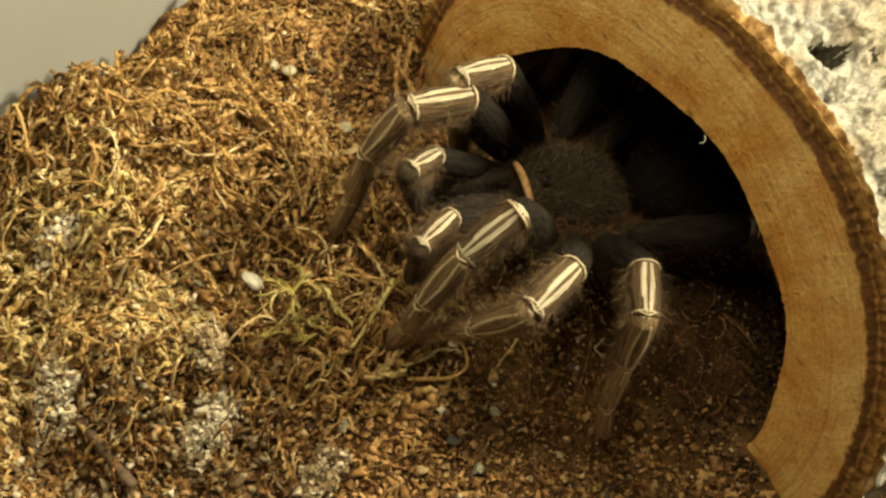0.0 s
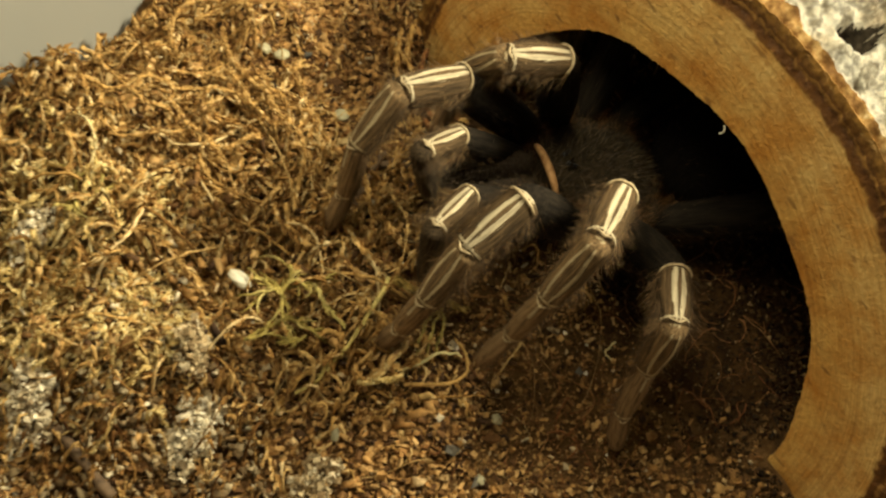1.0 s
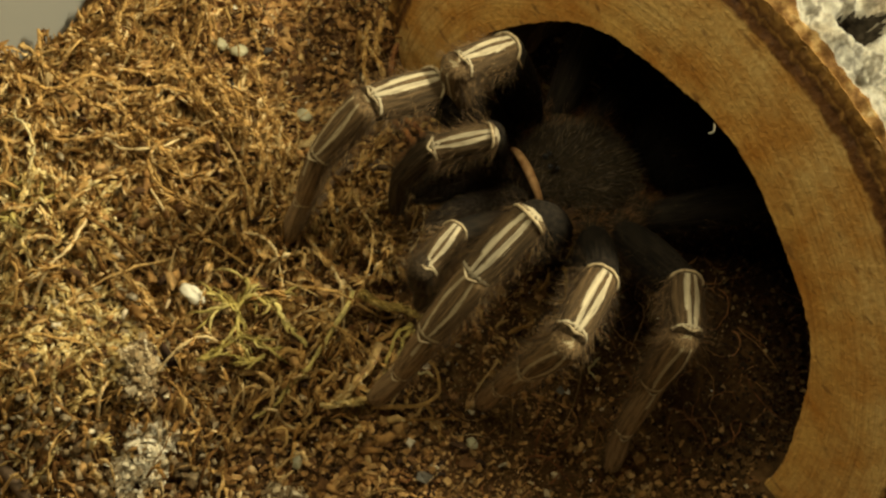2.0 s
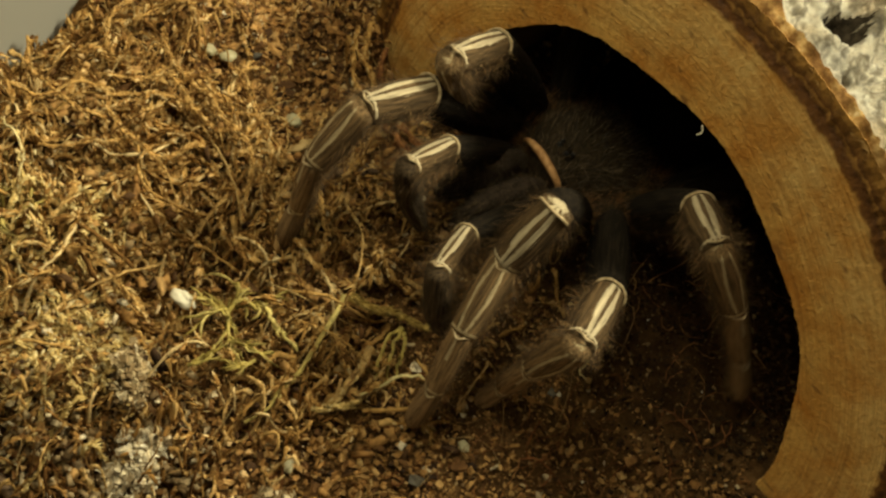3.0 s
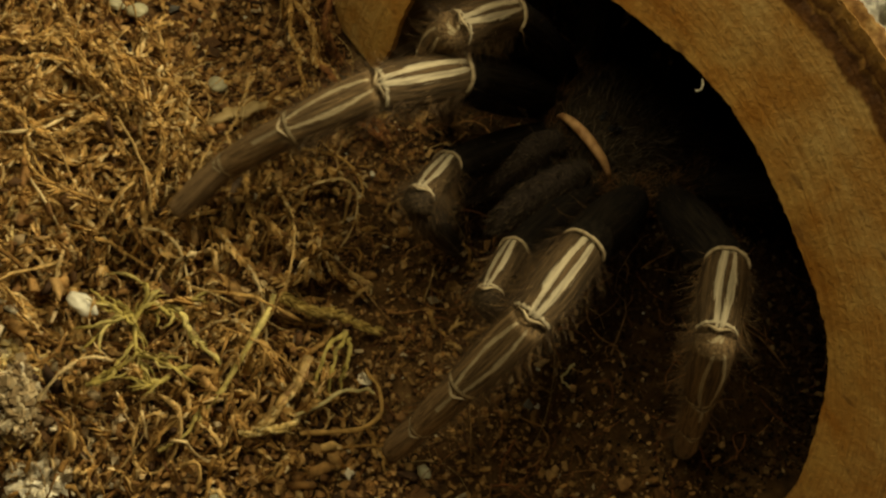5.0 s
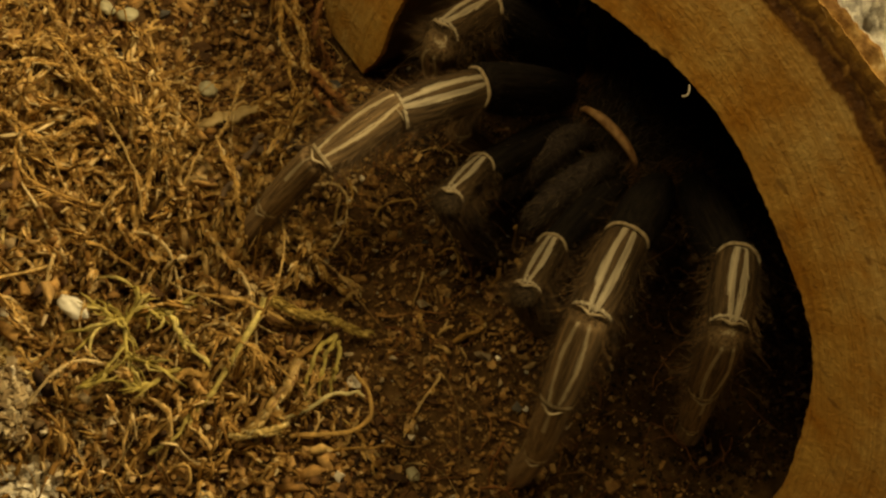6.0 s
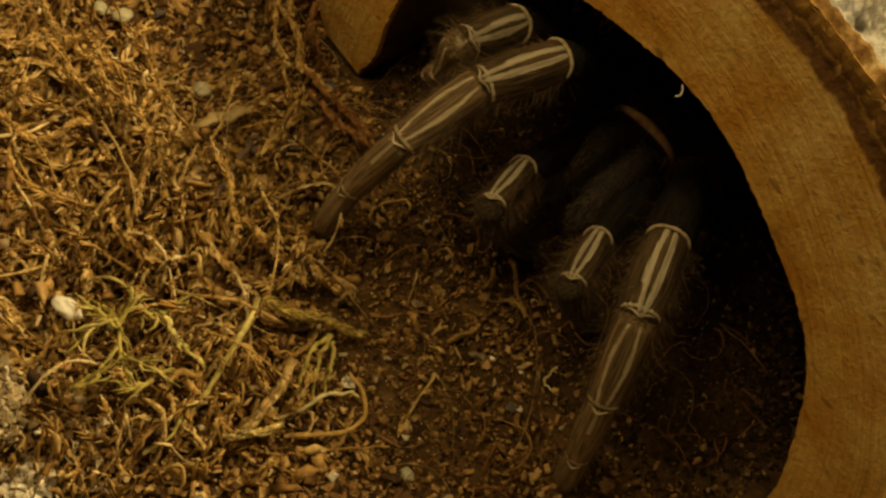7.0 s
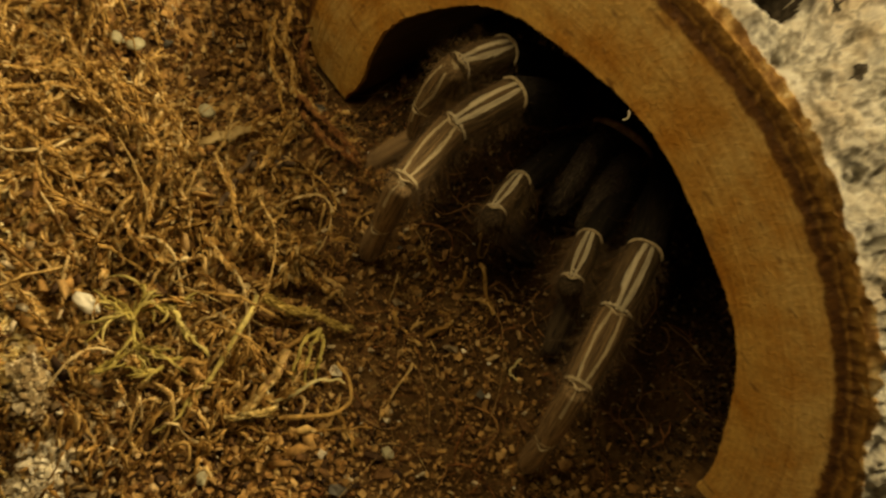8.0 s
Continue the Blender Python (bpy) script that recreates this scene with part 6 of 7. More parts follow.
    walk(limbs["L2", "patella"], [
        (0, pose(-0.02193, 0.01691, 0.01402, 97.2, 16.2, -144.7)), (0.5, pose(-0.02257, 0.01800, 0.01231, 93.7, 17.0, -147.5)),
        (0.7, pose(-0.02182, 0.01857, 0.01232, 93.5, 15.5, -145.0)), (1, pose(-0.01604, 0.01436, 0.01896, 85.2, -1.4, -134.8)),
        (1.2, pose(-0.01883, 0.01462, 0.01772, 92.7, -4.7, -133.1)), (1.5, pose(-0.02159, 0.01486, 0.01598, 89.7, -3.1, -132.3)),
        (1.7, pose(-0.02180, 0.01608, 0.01487, 90.2, -0.5, -137.1)), (2.8, pose(-0.02343, 0.01874, 0.01046, 89.1, 6.4, -148.3)),
        (3, pose(-0.02304, 0.01979, 0.00931, 86.1, 7.7, -151.4)), (3.5, pose(-0.02175, 0.01990, 0.01060, 87.8, 7.2, -143.2)),
        (4, pose(-0.01629, 0.01360, 0.01932, 90.1, -19.4, -127.4)), (4.5, pose(-0.02400, 0.01493, 0.01399, 87.2, -20.7, -133.8)),
        (5, pose(-0.02229, 0.01738, 0.01325, 86.8, -20.3, -144.8)), (5.2, pose(-0.02132, 0.01858, 0.01274, 85.8, -21.0, -145.8)),
        (6.3, pose(-0.02117, 0.02008, 0.01090, 90.3, -13.7, -151.2)), (6.5, pose(-0.01955, 0.02090, 0.01107, 91.9, -14.1, -153.8)),
        (7, pose(-0.02058, -0.01205, 0.01487, -105.9, -5.7, 136.6)), (8, pose(-0.02058, -0.01205, 0.01487, -105.9, -5.7, 136.6)),
    ])
    walk(limbs["L2", "tibia"], [
        (0, pose(-0.02697, 0.02459, 0.01291, -176.7, 20.4, -154.5)), (0.5, pose(-0.02739, 0.02588, 0.01174, -173.8, 18.9, -152.7)),
        (0.7, pose(-0.02699, 0.02623, 0.01177, -172.5, 19.3, -154.1)), (1, pose(-0.02257, 0.02087, 0.01973, 171.7, 0.0, -149.6)),
        (1.2, pose(-0.02561, 0.02091, 0.01729, -178.5, -4.7, -138.4)), (1.5, pose(-0.02843, 0.02109, 0.01604, -169.9, -2.0, -133.5)),
        (1.7, pose(-0.02810, 0.02286, 0.01484, -167.0, 0.2, -138.4)), (2.8, pose(-0.02830, 0.02661, 0.01061, -163.2, 7.9, -143.5)),
        (3, pose(-0.02754, 0.02786, 0.00993, -166.1, 8.1, -146.8)), (3.5, pose(-0.02733, 0.02728, 0.01096, -168.9, 12.7, -148.6)),
        (4, pose(-0.02365, 0.01921, 0.01930, 161.2, -22.0, -115.9)), (4.5, pose(-0.03056, 0.02145, 0.01442, -179.0, -23.6, -115.8)),
        (5, pose(-0.02748, 0.02503, 0.01373, -178.1, -23.5, -126.4)), (5.2, pose(-0.02631, 0.02635, 0.01337, -177.5, -23.3, -130.9)),
        (6.3, pose(-0.02563, 0.02819, 0.01085, -178.9, -15.9, -139.7)), (6.5, pose(-0.02370, 0.02916, 0.01077, 179.0, -15.5, -144.0)),
        (7, pose(-0.02688, -0.01835, 0.01235, -158.2, 1.6, 142.3)), (8, pose(-0.02688, -0.01835, 0.01235, -158.2, 1.6, 142.3)),
    ])
    walk(limbs["L2", "metatarsus"], [
        (0, pose(-0.02304, 0.02573, 0.00207, -164.5, 20.5, -153.7)), (0.5, pose(-0.02350, 0.02647, 0.00086, -164.9, 19.8, -152.2)),
        (0.7, pose(-0.02291, 0.02653, 0.00094, -165.8, 18.9, -153.8)), (1, pose(-0.02341, 0.02232, 0.00827, -179.4, 2.4, -149.2)),
        (1.2, pose(-0.02611, 0.02006, 0.00575, -169.6, -2.3, -138.0)), (1.5, pose(-0.02722, 0.01940, 0.00464, -166.1, -3.6, -133.9)),
        (1.7, pose(-0.02634, 0.02094, 0.00356, -167.3, 0.8, -138.3)), (2.8, pose(-0.02509, 0.02482, -0.00037, -165.8, 3.0, -144.8)),
        (3, pose(-0.02470, 0.02640, -0.00120, -165.6, 4.5, -147.7)), (3.5, pose(-0.02404, 0.02668, -0.00013, -171.3, 7.5, -149.7)),
        (4, pose(-0.02881, 0.01714, 0.00914, 170.8, -23.6, -116.2)), (4.5, pose(-0.03240, 0.01719, 0.00380, -173.5, -27.1, -116.7)),
        (5, pose(-0.02990, 0.02108, 0.00311, -174.1, -24.3, -126.8)), (5.2, pose(-0.02892, 0.02256, 0.00274, -173.5, -25.6, -131.5)),
        (6.3, pose(-0.02790, 0.02597, -0.00029, -171.4, -18.9, -140.5)), (6.5, pose(-0.02633, 0.02751, -0.00038, -174.2, -18.4, -144.5)),
        (7, pose(-0.02927, -0.02193, 0.00160, 171.3, -7.3, 140.1)), (8, pose(-0.02927, -0.02193, 0.00160, 171.3, -7.3, 140.1)),
    ])
    walk(limbs["L2", "tarsus"], [
        (0, pose(-0.01883, 0.02483, -0.00697, -168.5, 19.1, -154.3)), (0.5, pose(-0.01938, 0.02569, -0.00824, -168.6, 17.5, -152.8)),
        (0.7, pose(-0.01900, 0.02571, -0.00825, -168.8, 17.6, -154.3)), (1, pose(-0.02299, 0.02244, -0.00174, 170.8, 4.7, -150.4)),
        (1.2, pose(-0.02520, 0.01845, -0.00409, -172.0, -0.5, -137.8)), (1.5, pose(-0.02590, 0.01730, -0.00506, -167.3, -2.5, -133.6)),
        (1.7, pose(-0.02477, 0.01939, -0.00622, -167.5, -1.6, -138.8)), (2.8, pose(-0.02326, 0.02311, -0.01007, -173.4, 3.5, -144.3)),
        (3, pose(-0.02273, 0.02469, -0.01088, -174.0, 7.3, -146.9)), (3.5, pose(-0.02217, 0.02603, -0.00995, -171.6, 4.9, -150.1)),
        (4, pose(-0.03199, 0.01429, 0.00007, 165.4, -20.3, -116.7)), (4.5, pose(-0.03342, 0.01263, -0.00506, -179.7, -21.6, -115.7)),
        (5, pose(-0.03153, 0.01719, -0.00598, -174.4, -24.2, -126.8)), (5.2, pose(-0.03092, 0.01858, -0.00623, -171.2, -21.9, -131.2)),
        (6.3, pose(-0.02943, 0.02278, -0.00966, -175.4, -16.4, -139.9)), (6.5, pose(-0.02830, 0.02485, -0.00984, -173.8, -18.4, -144.5)),
        (7, pose(-0.02927, -0.01996, -0.00822, 148.2, -7.6, 141.4)), (8, pose(-0.02927, -0.01996, -0.00822, 148.2, -7.6, 141.4)),
    ])
    walk(limbs["L3", "femur"], [
        (0, pose(-0.01000, -0.00250, -0.00100, 42.4, -14.8, -104.5)), (0.5, pose(-0.01000, -0.00250, -0.00100, 49.4, -10.5, -105.8)),
        (1, pose(-0.01000, -0.00250, -0.00100, 50.4, -11.2, -109.5)), (1.5, pose(-0.01000, -0.00250, -0.00100, 46.2, -7.4, -104.6)),
        (1.7, pose(-0.01000, -0.00250, -0.00100, 50.1, -7.2, -109.4)), (2.8, pose(-0.01000, -0.00250, -0.00100, 50.2, -2.5, -116.2)),
        (3, pose(-0.01000, -0.00250, -0.00100, 26.9, -24.2, -92.8)), (3.5, pose(-0.01000, -0.00250, -0.00100, 47.7, -12.4, -38.1)),
        (8, pose(-0.01000, -0.00250, -0.00100, 47.7, -12.4, -38.1)),
    ])
    walk(limbs["L3", "patella"], [
        (0, pose(-0.02239, 0.00469, 0.01359, 99.6, -14.0, -109.8)), (0.5, pose(-0.02427, 0.00407, 0.01210, 96.1, -9.8, -113.0)),
        (1, pose(-0.02401, 0.00515, 0.01179, 95.7, -10.8, -113.8)), (1.5, pose(-0.02381, 0.00299, 0.01305, 98.2, -5.9, -115.9)),
        (1.7, pose(-0.02425, 0.00425, 0.01203, 93.7, -6.7, -119.0)), (2.8, pose(-0.02384, 0.00495, 0.01209, 90.8, -2.4, -120.2)),
        (3, pose(-0.01887, 0.00542, 0.01564, 76.8, -28.3, -108.2)), (3.5, pose(-0.02165, -0.01258, 0.01245, 97.5, -12.0, -41.4)),
        (8, pose(-0.02165, -0.01258, 0.01245, 97.5, -12.0, -41.4)),
    ])
    walk(limbs["L3", "tibia"], [
        (0, pose(-0.02914, 0.00682, 0.01243, 173.5, -13.5, -104.6)), (0.5, pose(-0.03088, 0.00674, 0.01135, 174.1, -11.8, -105.7)),
        (1, pose(-0.03059, 0.00791, 0.01109, 178.0, -10.0, -109.6)), (1.5, pose(-0.03025, 0.00600, 0.01203, 175.2, -8.7, -104.5)),
        (1.7, pose(-0.03053, 0.00768, 0.01157, 177.3, -7.5, -109.4)), (2.8, pose(-0.03004, 0.00855, 0.01198, 171.5, -15.2, -114.3)),
        (3, pose(-0.02526, 0.00834, 0.01708, 146.3, -29.5, -89.0)), (3.5, pose(-0.02621, -0.01805, 0.01153, 152.2, -12.0, -38.3)),
        (8, pose(-0.02621, -0.01805, 0.01153, 152.2, -12.0, -38.3)),
    ])
    walk(limbs["L3", "metatarsus"], [
        (0, pose(-0.03081, 0.00488, 0.00288, 169.0, -12.0, -105.0)), (0.5, pose(-0.03240, 0.00508, 0.00172, 168.6, -5.2, -106.9)),
        (1, pose(-0.03149, 0.00641, 0.00136, 167.7, -8.4, -110.1)), (1.5, pose(-0.03143, 0.00476, 0.00229, 169.8, -5.0, -105.1)),
        (1.7, pose(-0.03140, 0.00662, 0.00178, 169.8, -4.2, -109.9)), (2.8, pose(-0.03243, 0.00682, 0.00254, 162.9, -7.4, -114.7)),
        (3, pose(-0.03068, 0.00419, 0.00992, 156.1, -27.5, -91.2)), (3.5, pose(-0.02763, -0.02280, 0.00298, 174.7, -11.4, -38.2)),
        (8, pose(-0.02763, -0.02280, 0.00298, 174.7, -11.4, -38.2)),
    ])
    walk(limbs["L3", "tarsus"], [
        (0, pose(-0.03322, 0.00337, -0.00687, 170.4, -25.7, -102.6)), (0.5, pose(-0.03459, 0.00480, -0.00820, 166.0, -22.9, -102.7)),
        (1, pose(-0.03403, 0.00580, -0.00846, 168.8, -20.9, -107.6)), (1.5, pose(-0.03339, 0.00439, -0.00767, 169.5, -20.1, -102.3)),
        (1.7, pose(-0.03334, 0.00655, -0.00819, 170.1, -20.4, -107.1)), (2.8, pose(-0.03567, 0.00693, -0.00709, 142.7, 14.4, -128.7)),
        (3, pose(-0.03488, -0.00001, 0.00168, 158.4, -24.5, -92.7)), (3.5, pose(-0.02664, -0.02478, -0.00693, 177.9, -17.3, -37.9)),
        (8, pose(-0.02664, -0.02478, -0.00693, 177.9, -17.3, -37.9)),
    ])
    walk(limbs["R2", "femur"], [
        (0, pose(0.01000, 0.00250, -0.00100, 39.0, -10.0, -167.7)), (0.5, pose(0.01000, 0.00250, -0.00100, 41.3, -9.3, -167.1)),
        (1, pose(0.01000, 0.00250, -0.00100, 26.9, 14.9, 173.3)), (1.5, pose(0.01000, 0.00250, -0.00100, 35.1, -6.0, -165.0)),
        (1.7, pose(0.01000, 0.00250, -0.00100, 36.2, -6.9, -165.9)), (2.8, pose(0.01000, 0.00250, -0.00100, 38.3, 0.0, -175.6)),
        (3, pose(0.01000, 0.00250, -0.00100, 42.5, -9.7, -171.1)), (3.5, pose(0.01000, 0.00250, -0.00100, 44.8, -29.9, -164.3)),
        (4, pose(0.01000, 0.00250, -0.00100, 45.1, 10.4, 165.3)), (4.5, pose(0.01000, 0.00250, -0.00100, 49.7, -17.9, -176.8)),
        (5, pose(0.01000, 0.00250, -0.00100, 46.5, 9.6, 165.3)), (5.2, pose(0.01000, 0.00250, -0.00100, 50.5, -13.4, 176.5)),
        (6.3, pose(0.01000, 0.00250, -0.00100, 57.4, -20.2, 172.9)), (6.5, pose(0.01000, 0.00250, -0.00100, 60.9, 1.9, 160.1)),
        (7, pose(0.01000, 0.00250, -0.00100, 59.9, 22.1, 147.5)), (7.5, pose(0.01000, 0.00250, -0.00100, 60.6, -20.1, 166.6)),
        (8, pose(0.01000, 0.00250, -0.00100, 59.9, 6.6, 149.8)),
    ])
    walk(limbs["R2", "patella"], [
        (0, pose(0.00995, 0.01635, 0.01549, 88.6, -9.9, -165.2)), (0.5, pose(0.00939, 0.01693, 0.01497, 88.0, -9.3, -166.2)),
        (1, pose(0.00624, 0.01276, 0.01755, 91.2, 14.8, 175.8)), (1.5, pose(0.00857, 0.01492, 0.01653, 87.3, -5.8, -162.4)),
        (1.7, pose(0.00893, 0.01533, 0.01626, 85.7, -6.6, -162.6)), (2.8, pose(0.00897, 0.01580, 0.01590, 89.2, 0.0, -175.5)),
        (3, pose(0.01039, 0.01728, 0.01466, 83.9, -9.5, -169.9)), (3.5, pose(0.01324, 0.01917, 0.01224, 81.7, -29.4, -159.0)),
        (4, pose(0.01121, 0.01795, 0.01395, 96.4, 8.9, -177.6)), (4.5, pose(0.01337, 0.01914, 0.01225, 76.5, -15.0, -161.5)),
        (5, pose(0.01158, 0.01825, 0.01361, 80.9, 12.3, 179.7)), (5.2, pose(0.01418, 0.01889, 0.01232, 79.7, -11.1, -167.7)),
        (6.3, pose(0.01621, 0.02001, 0.00989, 85.5, -19.7, -172.0)), (6.5, pose(0.01607, 0.02031, 0.00948, 84.5, 4.1, 179.9)),
        (7, pose(0.01658, 0.02040, 0.00899, 84.1, 26.8, 173.0)), (7.5, pose(0.01788, 0.01991, 0.00893, 86.5, -19.9, 171.6)),
        (8, pose(0.01831, 0.01922, 0.00973, 87.5, 7.0, 158.2)),
    ])
    walk(limbs["R2", "tibia"], [
        (0, pose(0.00783, 0.02453, 0.01570, -156.5, -9.3, -167.4)), (0.5, pose(0.00742, 0.02515, 0.01526, -153.8, -9.1, -167.0)),
        (1, pose(0.00690, 0.02119, 0.01738, 170.3, 25.4, 171.5)), (1.5, pose(0.00605, 0.02299, 0.01693, -159.4, -5.3, -164.7)),
        (1.7, pose(0.00648, 0.02340, 0.01690, -158.6, -6.0, -165.6)), (2.8, pose(0.00830, 0.02423, 0.01603, -143.2, 0.1, -175.5)),
        (3, pose(0.00906, 0.02558, 0.01554, -147.7, -9.4, -171.0)), (3.5, pose(0.01080, 0.02719, 0.01331, -164.1, -28.0, -163.7)),
        (4, pose(0.01100, 0.02635, 0.01302, -171.2, 20.7, 166.9)), (4.5, pose(0.01125, 0.02710, 0.01416, -151.5, -2.7, -168.2)),
        (5, pose(0.01134, 0.02660, 0.01492, -163.9, 23.0, 169.1)), (5.2, pose(0.01269, 0.02708, 0.01381, -143.9, 4.9, -170.0)),
        (6.3, pose(0.01525, 0.02839, 0.01052, -154.4, 6.3, -174.0)), (6.5, pose(0.01603, 0.02872, 0.01029, -160.5, 16.0, 165.0)),
        (7, pose(0.01722, 0.02880, 0.00977, -166.6, 20.9, 147.2)), (7.5, pose(0.01928, 0.02823, 0.00942, -166.4, 5.5, 173.0)),
        (8, pose(0.02140, 0.02708, 0.01010, -179.6, 10.0, 149.8)),
    ])
    walk(limbs["R2", "metatarsus"], [
        (0, pose(0.00733, 0.02089, 0.00789, -157.4, -9.4, -167.5)), (0.5, pose(0.00709, 0.02115, 0.00762, -150.0, -9.2, -167.0)),
        (1, pose(0.01072, 0.02209, 0.00969, -169.6, 11.2, 172.6)), (1.5, pose(0.00613, 0.01986, 0.00889, -162.5, -5.2, -164.8)),
        (1.7, pose(0.00645, 0.02014, 0.00891, -162.1, -6.0, -165.6)), (2.8, pose(0.00871, 0.01908, 0.00911, -155.2, 0.0, -175.6)),
        (3, pose(0.00860, 0.02084, 0.00835, -151.2, -9.4, -171.0)), (3.5, pose(0.00773, 0.02383, 0.00598, -153.0, -28.8, -163.7)),
        (4, pose(0.01364, 0.02439, 0.00504, -178.8, 16.1, 165.5)), (4.5, pose(0.01175, 0.02300, 0.00658, -160.1, -19.0, -177.3)),
        (5, pose(0.01408, 0.02364, 0.00729, -151.0, 9.7, 165.3)), (5.2, pose(0.01416, 0.02218, 0.00686, -156.6, -16.4, 175.2)),
        (6.3, pose(0.01649, 0.02477, 0.00279, -156.1, -30.9, 168.0)), (6.5, pose(0.01746, 0.02536, 0.00247, -135.6, 3.2, 161.4)),
        (7, pose(0.01866, 0.02549, 0.00193, -162.2, 39.1, 153.2)), (7.5, pose(0.01983, 0.02612, 0.00107, -160.2, -38.8, 159.7)),
        (8, pose(0.02266, 0.02628, 0.00160, -160.9, 12.1, 151.7)),
    ])
    walk(limbs["R2", "tarsus"], [
        (0, pose(0.00674, 0.01715, -0.00047, -165.1, -9.1, -167.5)), (0.5, pose(0.00689, 0.01639, -0.00022, -165.9, -8.9, -167.0)),
        (1, pose(0.01225, 0.02022, 0.00084, -170.0, 11.1, 172.6)), (1.5, pose(0.00609, 0.01698, 0.00017, -166.2, -5.1, -164.8)),
        (1.7, pose(0.00627, 0.01719, 0.00022, -165.9, -5.7, -165.6)), (2.8, pose(0.00902, 0.01525, 0.00078, -168.8, -0.0, -175.6)),
        (3, pose(0.00799, 0.01626, 0.00042, -167.9, -9.0, -171.0)), (3.5, pose(0.00512, 0.01872, -0.00118, -157.8, -28.9, -163.8)),
        (4, pose(0.01606, 0.02356, -0.00377, -128.6, 10.3, 165.2)), (4.5, pose(0.00908, 0.01974, -0.00158, -142.1, -18.9, -177.7)),
        (5, pose(0.01426, 0.01898, -0.00062, -149.7, 9.7, 165.3)), (5.2, pose(0.01148, 0.01875, -0.00122, -143.1, -16.1, 174.5)),
        (6.3, pose(0.01150, 0.02203, -0.00441, -119.7, -21.2, 171.1)), (6.5, pose(0.01576, 0.01916, -0.00407, -116.1, 2.9, 162.1)),
        (7, pose(0.02232, 0.02051, -0.00485, -118.5, 24.5, 152.1)), (7.5, pose(0.01368, 0.02508, -0.00567, -113.9, -20.3, 166.2)),
        (8, pose(0.02283, 0.02278, -0.00688, 131.7, 5.8, 150.7)),
    ])
    walk(limbs["PR", "palp_femur"], [
        (0, pose(0.00450, 0.01050, -0.00200, 62.5, -4.3, -167.8)), (0.5, pose(0.00450, 0.01050, -0.00200, 58.3, -0.9, -164.4)),
        (1, pose(0.00450, 0.01050, -0.00200, 58.8, -5.0, -167.2)), (1.5, pose(0.00450, 0.01050, -0.00200, 49.7, -18.3, -152.3)),
        (1.7, pose(0.00450, 0.01050, -0.00200, 31.8, 12.8, -171.7)), (2.8, pose(0.00450, 0.01050, -0.00200, 57.3, -11.4, -161.8)),
        (3, pose(0.00450, 0.01050, -0.00200, 60.3, -10.2, -167.3)), (3.5, pose(0.00450, 0.01050, -0.00200, 65.9, -10.1, -169.2)),
        (4, pose(0.00450, 0.01050, -0.00200, 70.3, -24.0, -163.2)), (4.5, pose(0.00450, 0.01050, -0.00200, 74.2, -24.9, -167.4)),
        (5, pose(0.00450, 0.01050, -0.00200, 74.2, -23.4, -170.8)), (5.2, pose(0.00450, 0.01050, -0.00200, 71.8, -21.9, -171.2)),
        (6.3, pose(0.00450, 0.01050, -0.00200, 76.5, -28.0, -171.6)), (6.5, pose(0.00450, 0.01050, -0.00200, 75.8, -28.7, -172.7)),
        (7, pose(0.00450, 0.01050, -0.00200, 76.6, -24.7, -173.9)), (7.5, pose(0.00450, 0.01050, -0.00200, 76.1, -28.3, -178.2)),
        (8, pose(0.00450, 0.01050, -0.00200, 79.1, -26.8, 175.1)),
    ])
    walk(limbs["PR", "palp_patella"], [
        (0, pose(0.00176, 0.02612, 0.00622, 74.2, 1.2, -148.3)), (0.5, pose(0.00055, 0.02517, 0.00740, 81.4, -0.0, -158.5)),
        (1, pose(0.00190, 0.02557, 0.00723, 80.7, -3.3, -156.4)), (1.5, pose(0.00138, 0.02424, 0.00898, 80.6, -18.8, -155.2)),
        (1.7, pose(-0.00018, 0.01932, 0.01281, 137.4, 28.1, 174.6)), (2.8, pose(0.00162, 0.02538, 0.00746, 85.3, -11.8, -167.1)),
        (3, pose(0.00263, 0.02599, 0.00671, 86.2, -10.3, -167.9)), (3.5, pose(0.00268, 0.02676, 0.00518, 97.3, -10.2, -168.1)),
        (4, pose(0.00198, 0.02731, 0.00350, 85.4, -23.7, -155.1)), (4.5, pose(0.00274, 0.02772, 0.00241, 77.3, -22.3, -150.0)),
        (5, pose(0.00366, 0.02778, 0.00247, 77.2, -20.8, -154.5)), (5.2, pose(0.00397, 0.02759, 0.00317, 79.1, -20.5, -162.3)),
        (6.3, pose(0.00390, 0.02797, 0.00167, 83.7, -27.5, -164.1)), (6.5, pose(0.00440, 0.02795, 0.00184, 83.3, -28.1, -164.5)),
        (7, pose(0.00437, 0.02796, 0.00177, 88.5, -24.7, -169.2)), (7.5, pose(0.00600, 0.02790, 0.00178, 88.6, -28.3, -172.1)),
        (8, pose(0.00751, 0.02785, 0.00102, 88.4, -26.8, 179.4)),
    ])
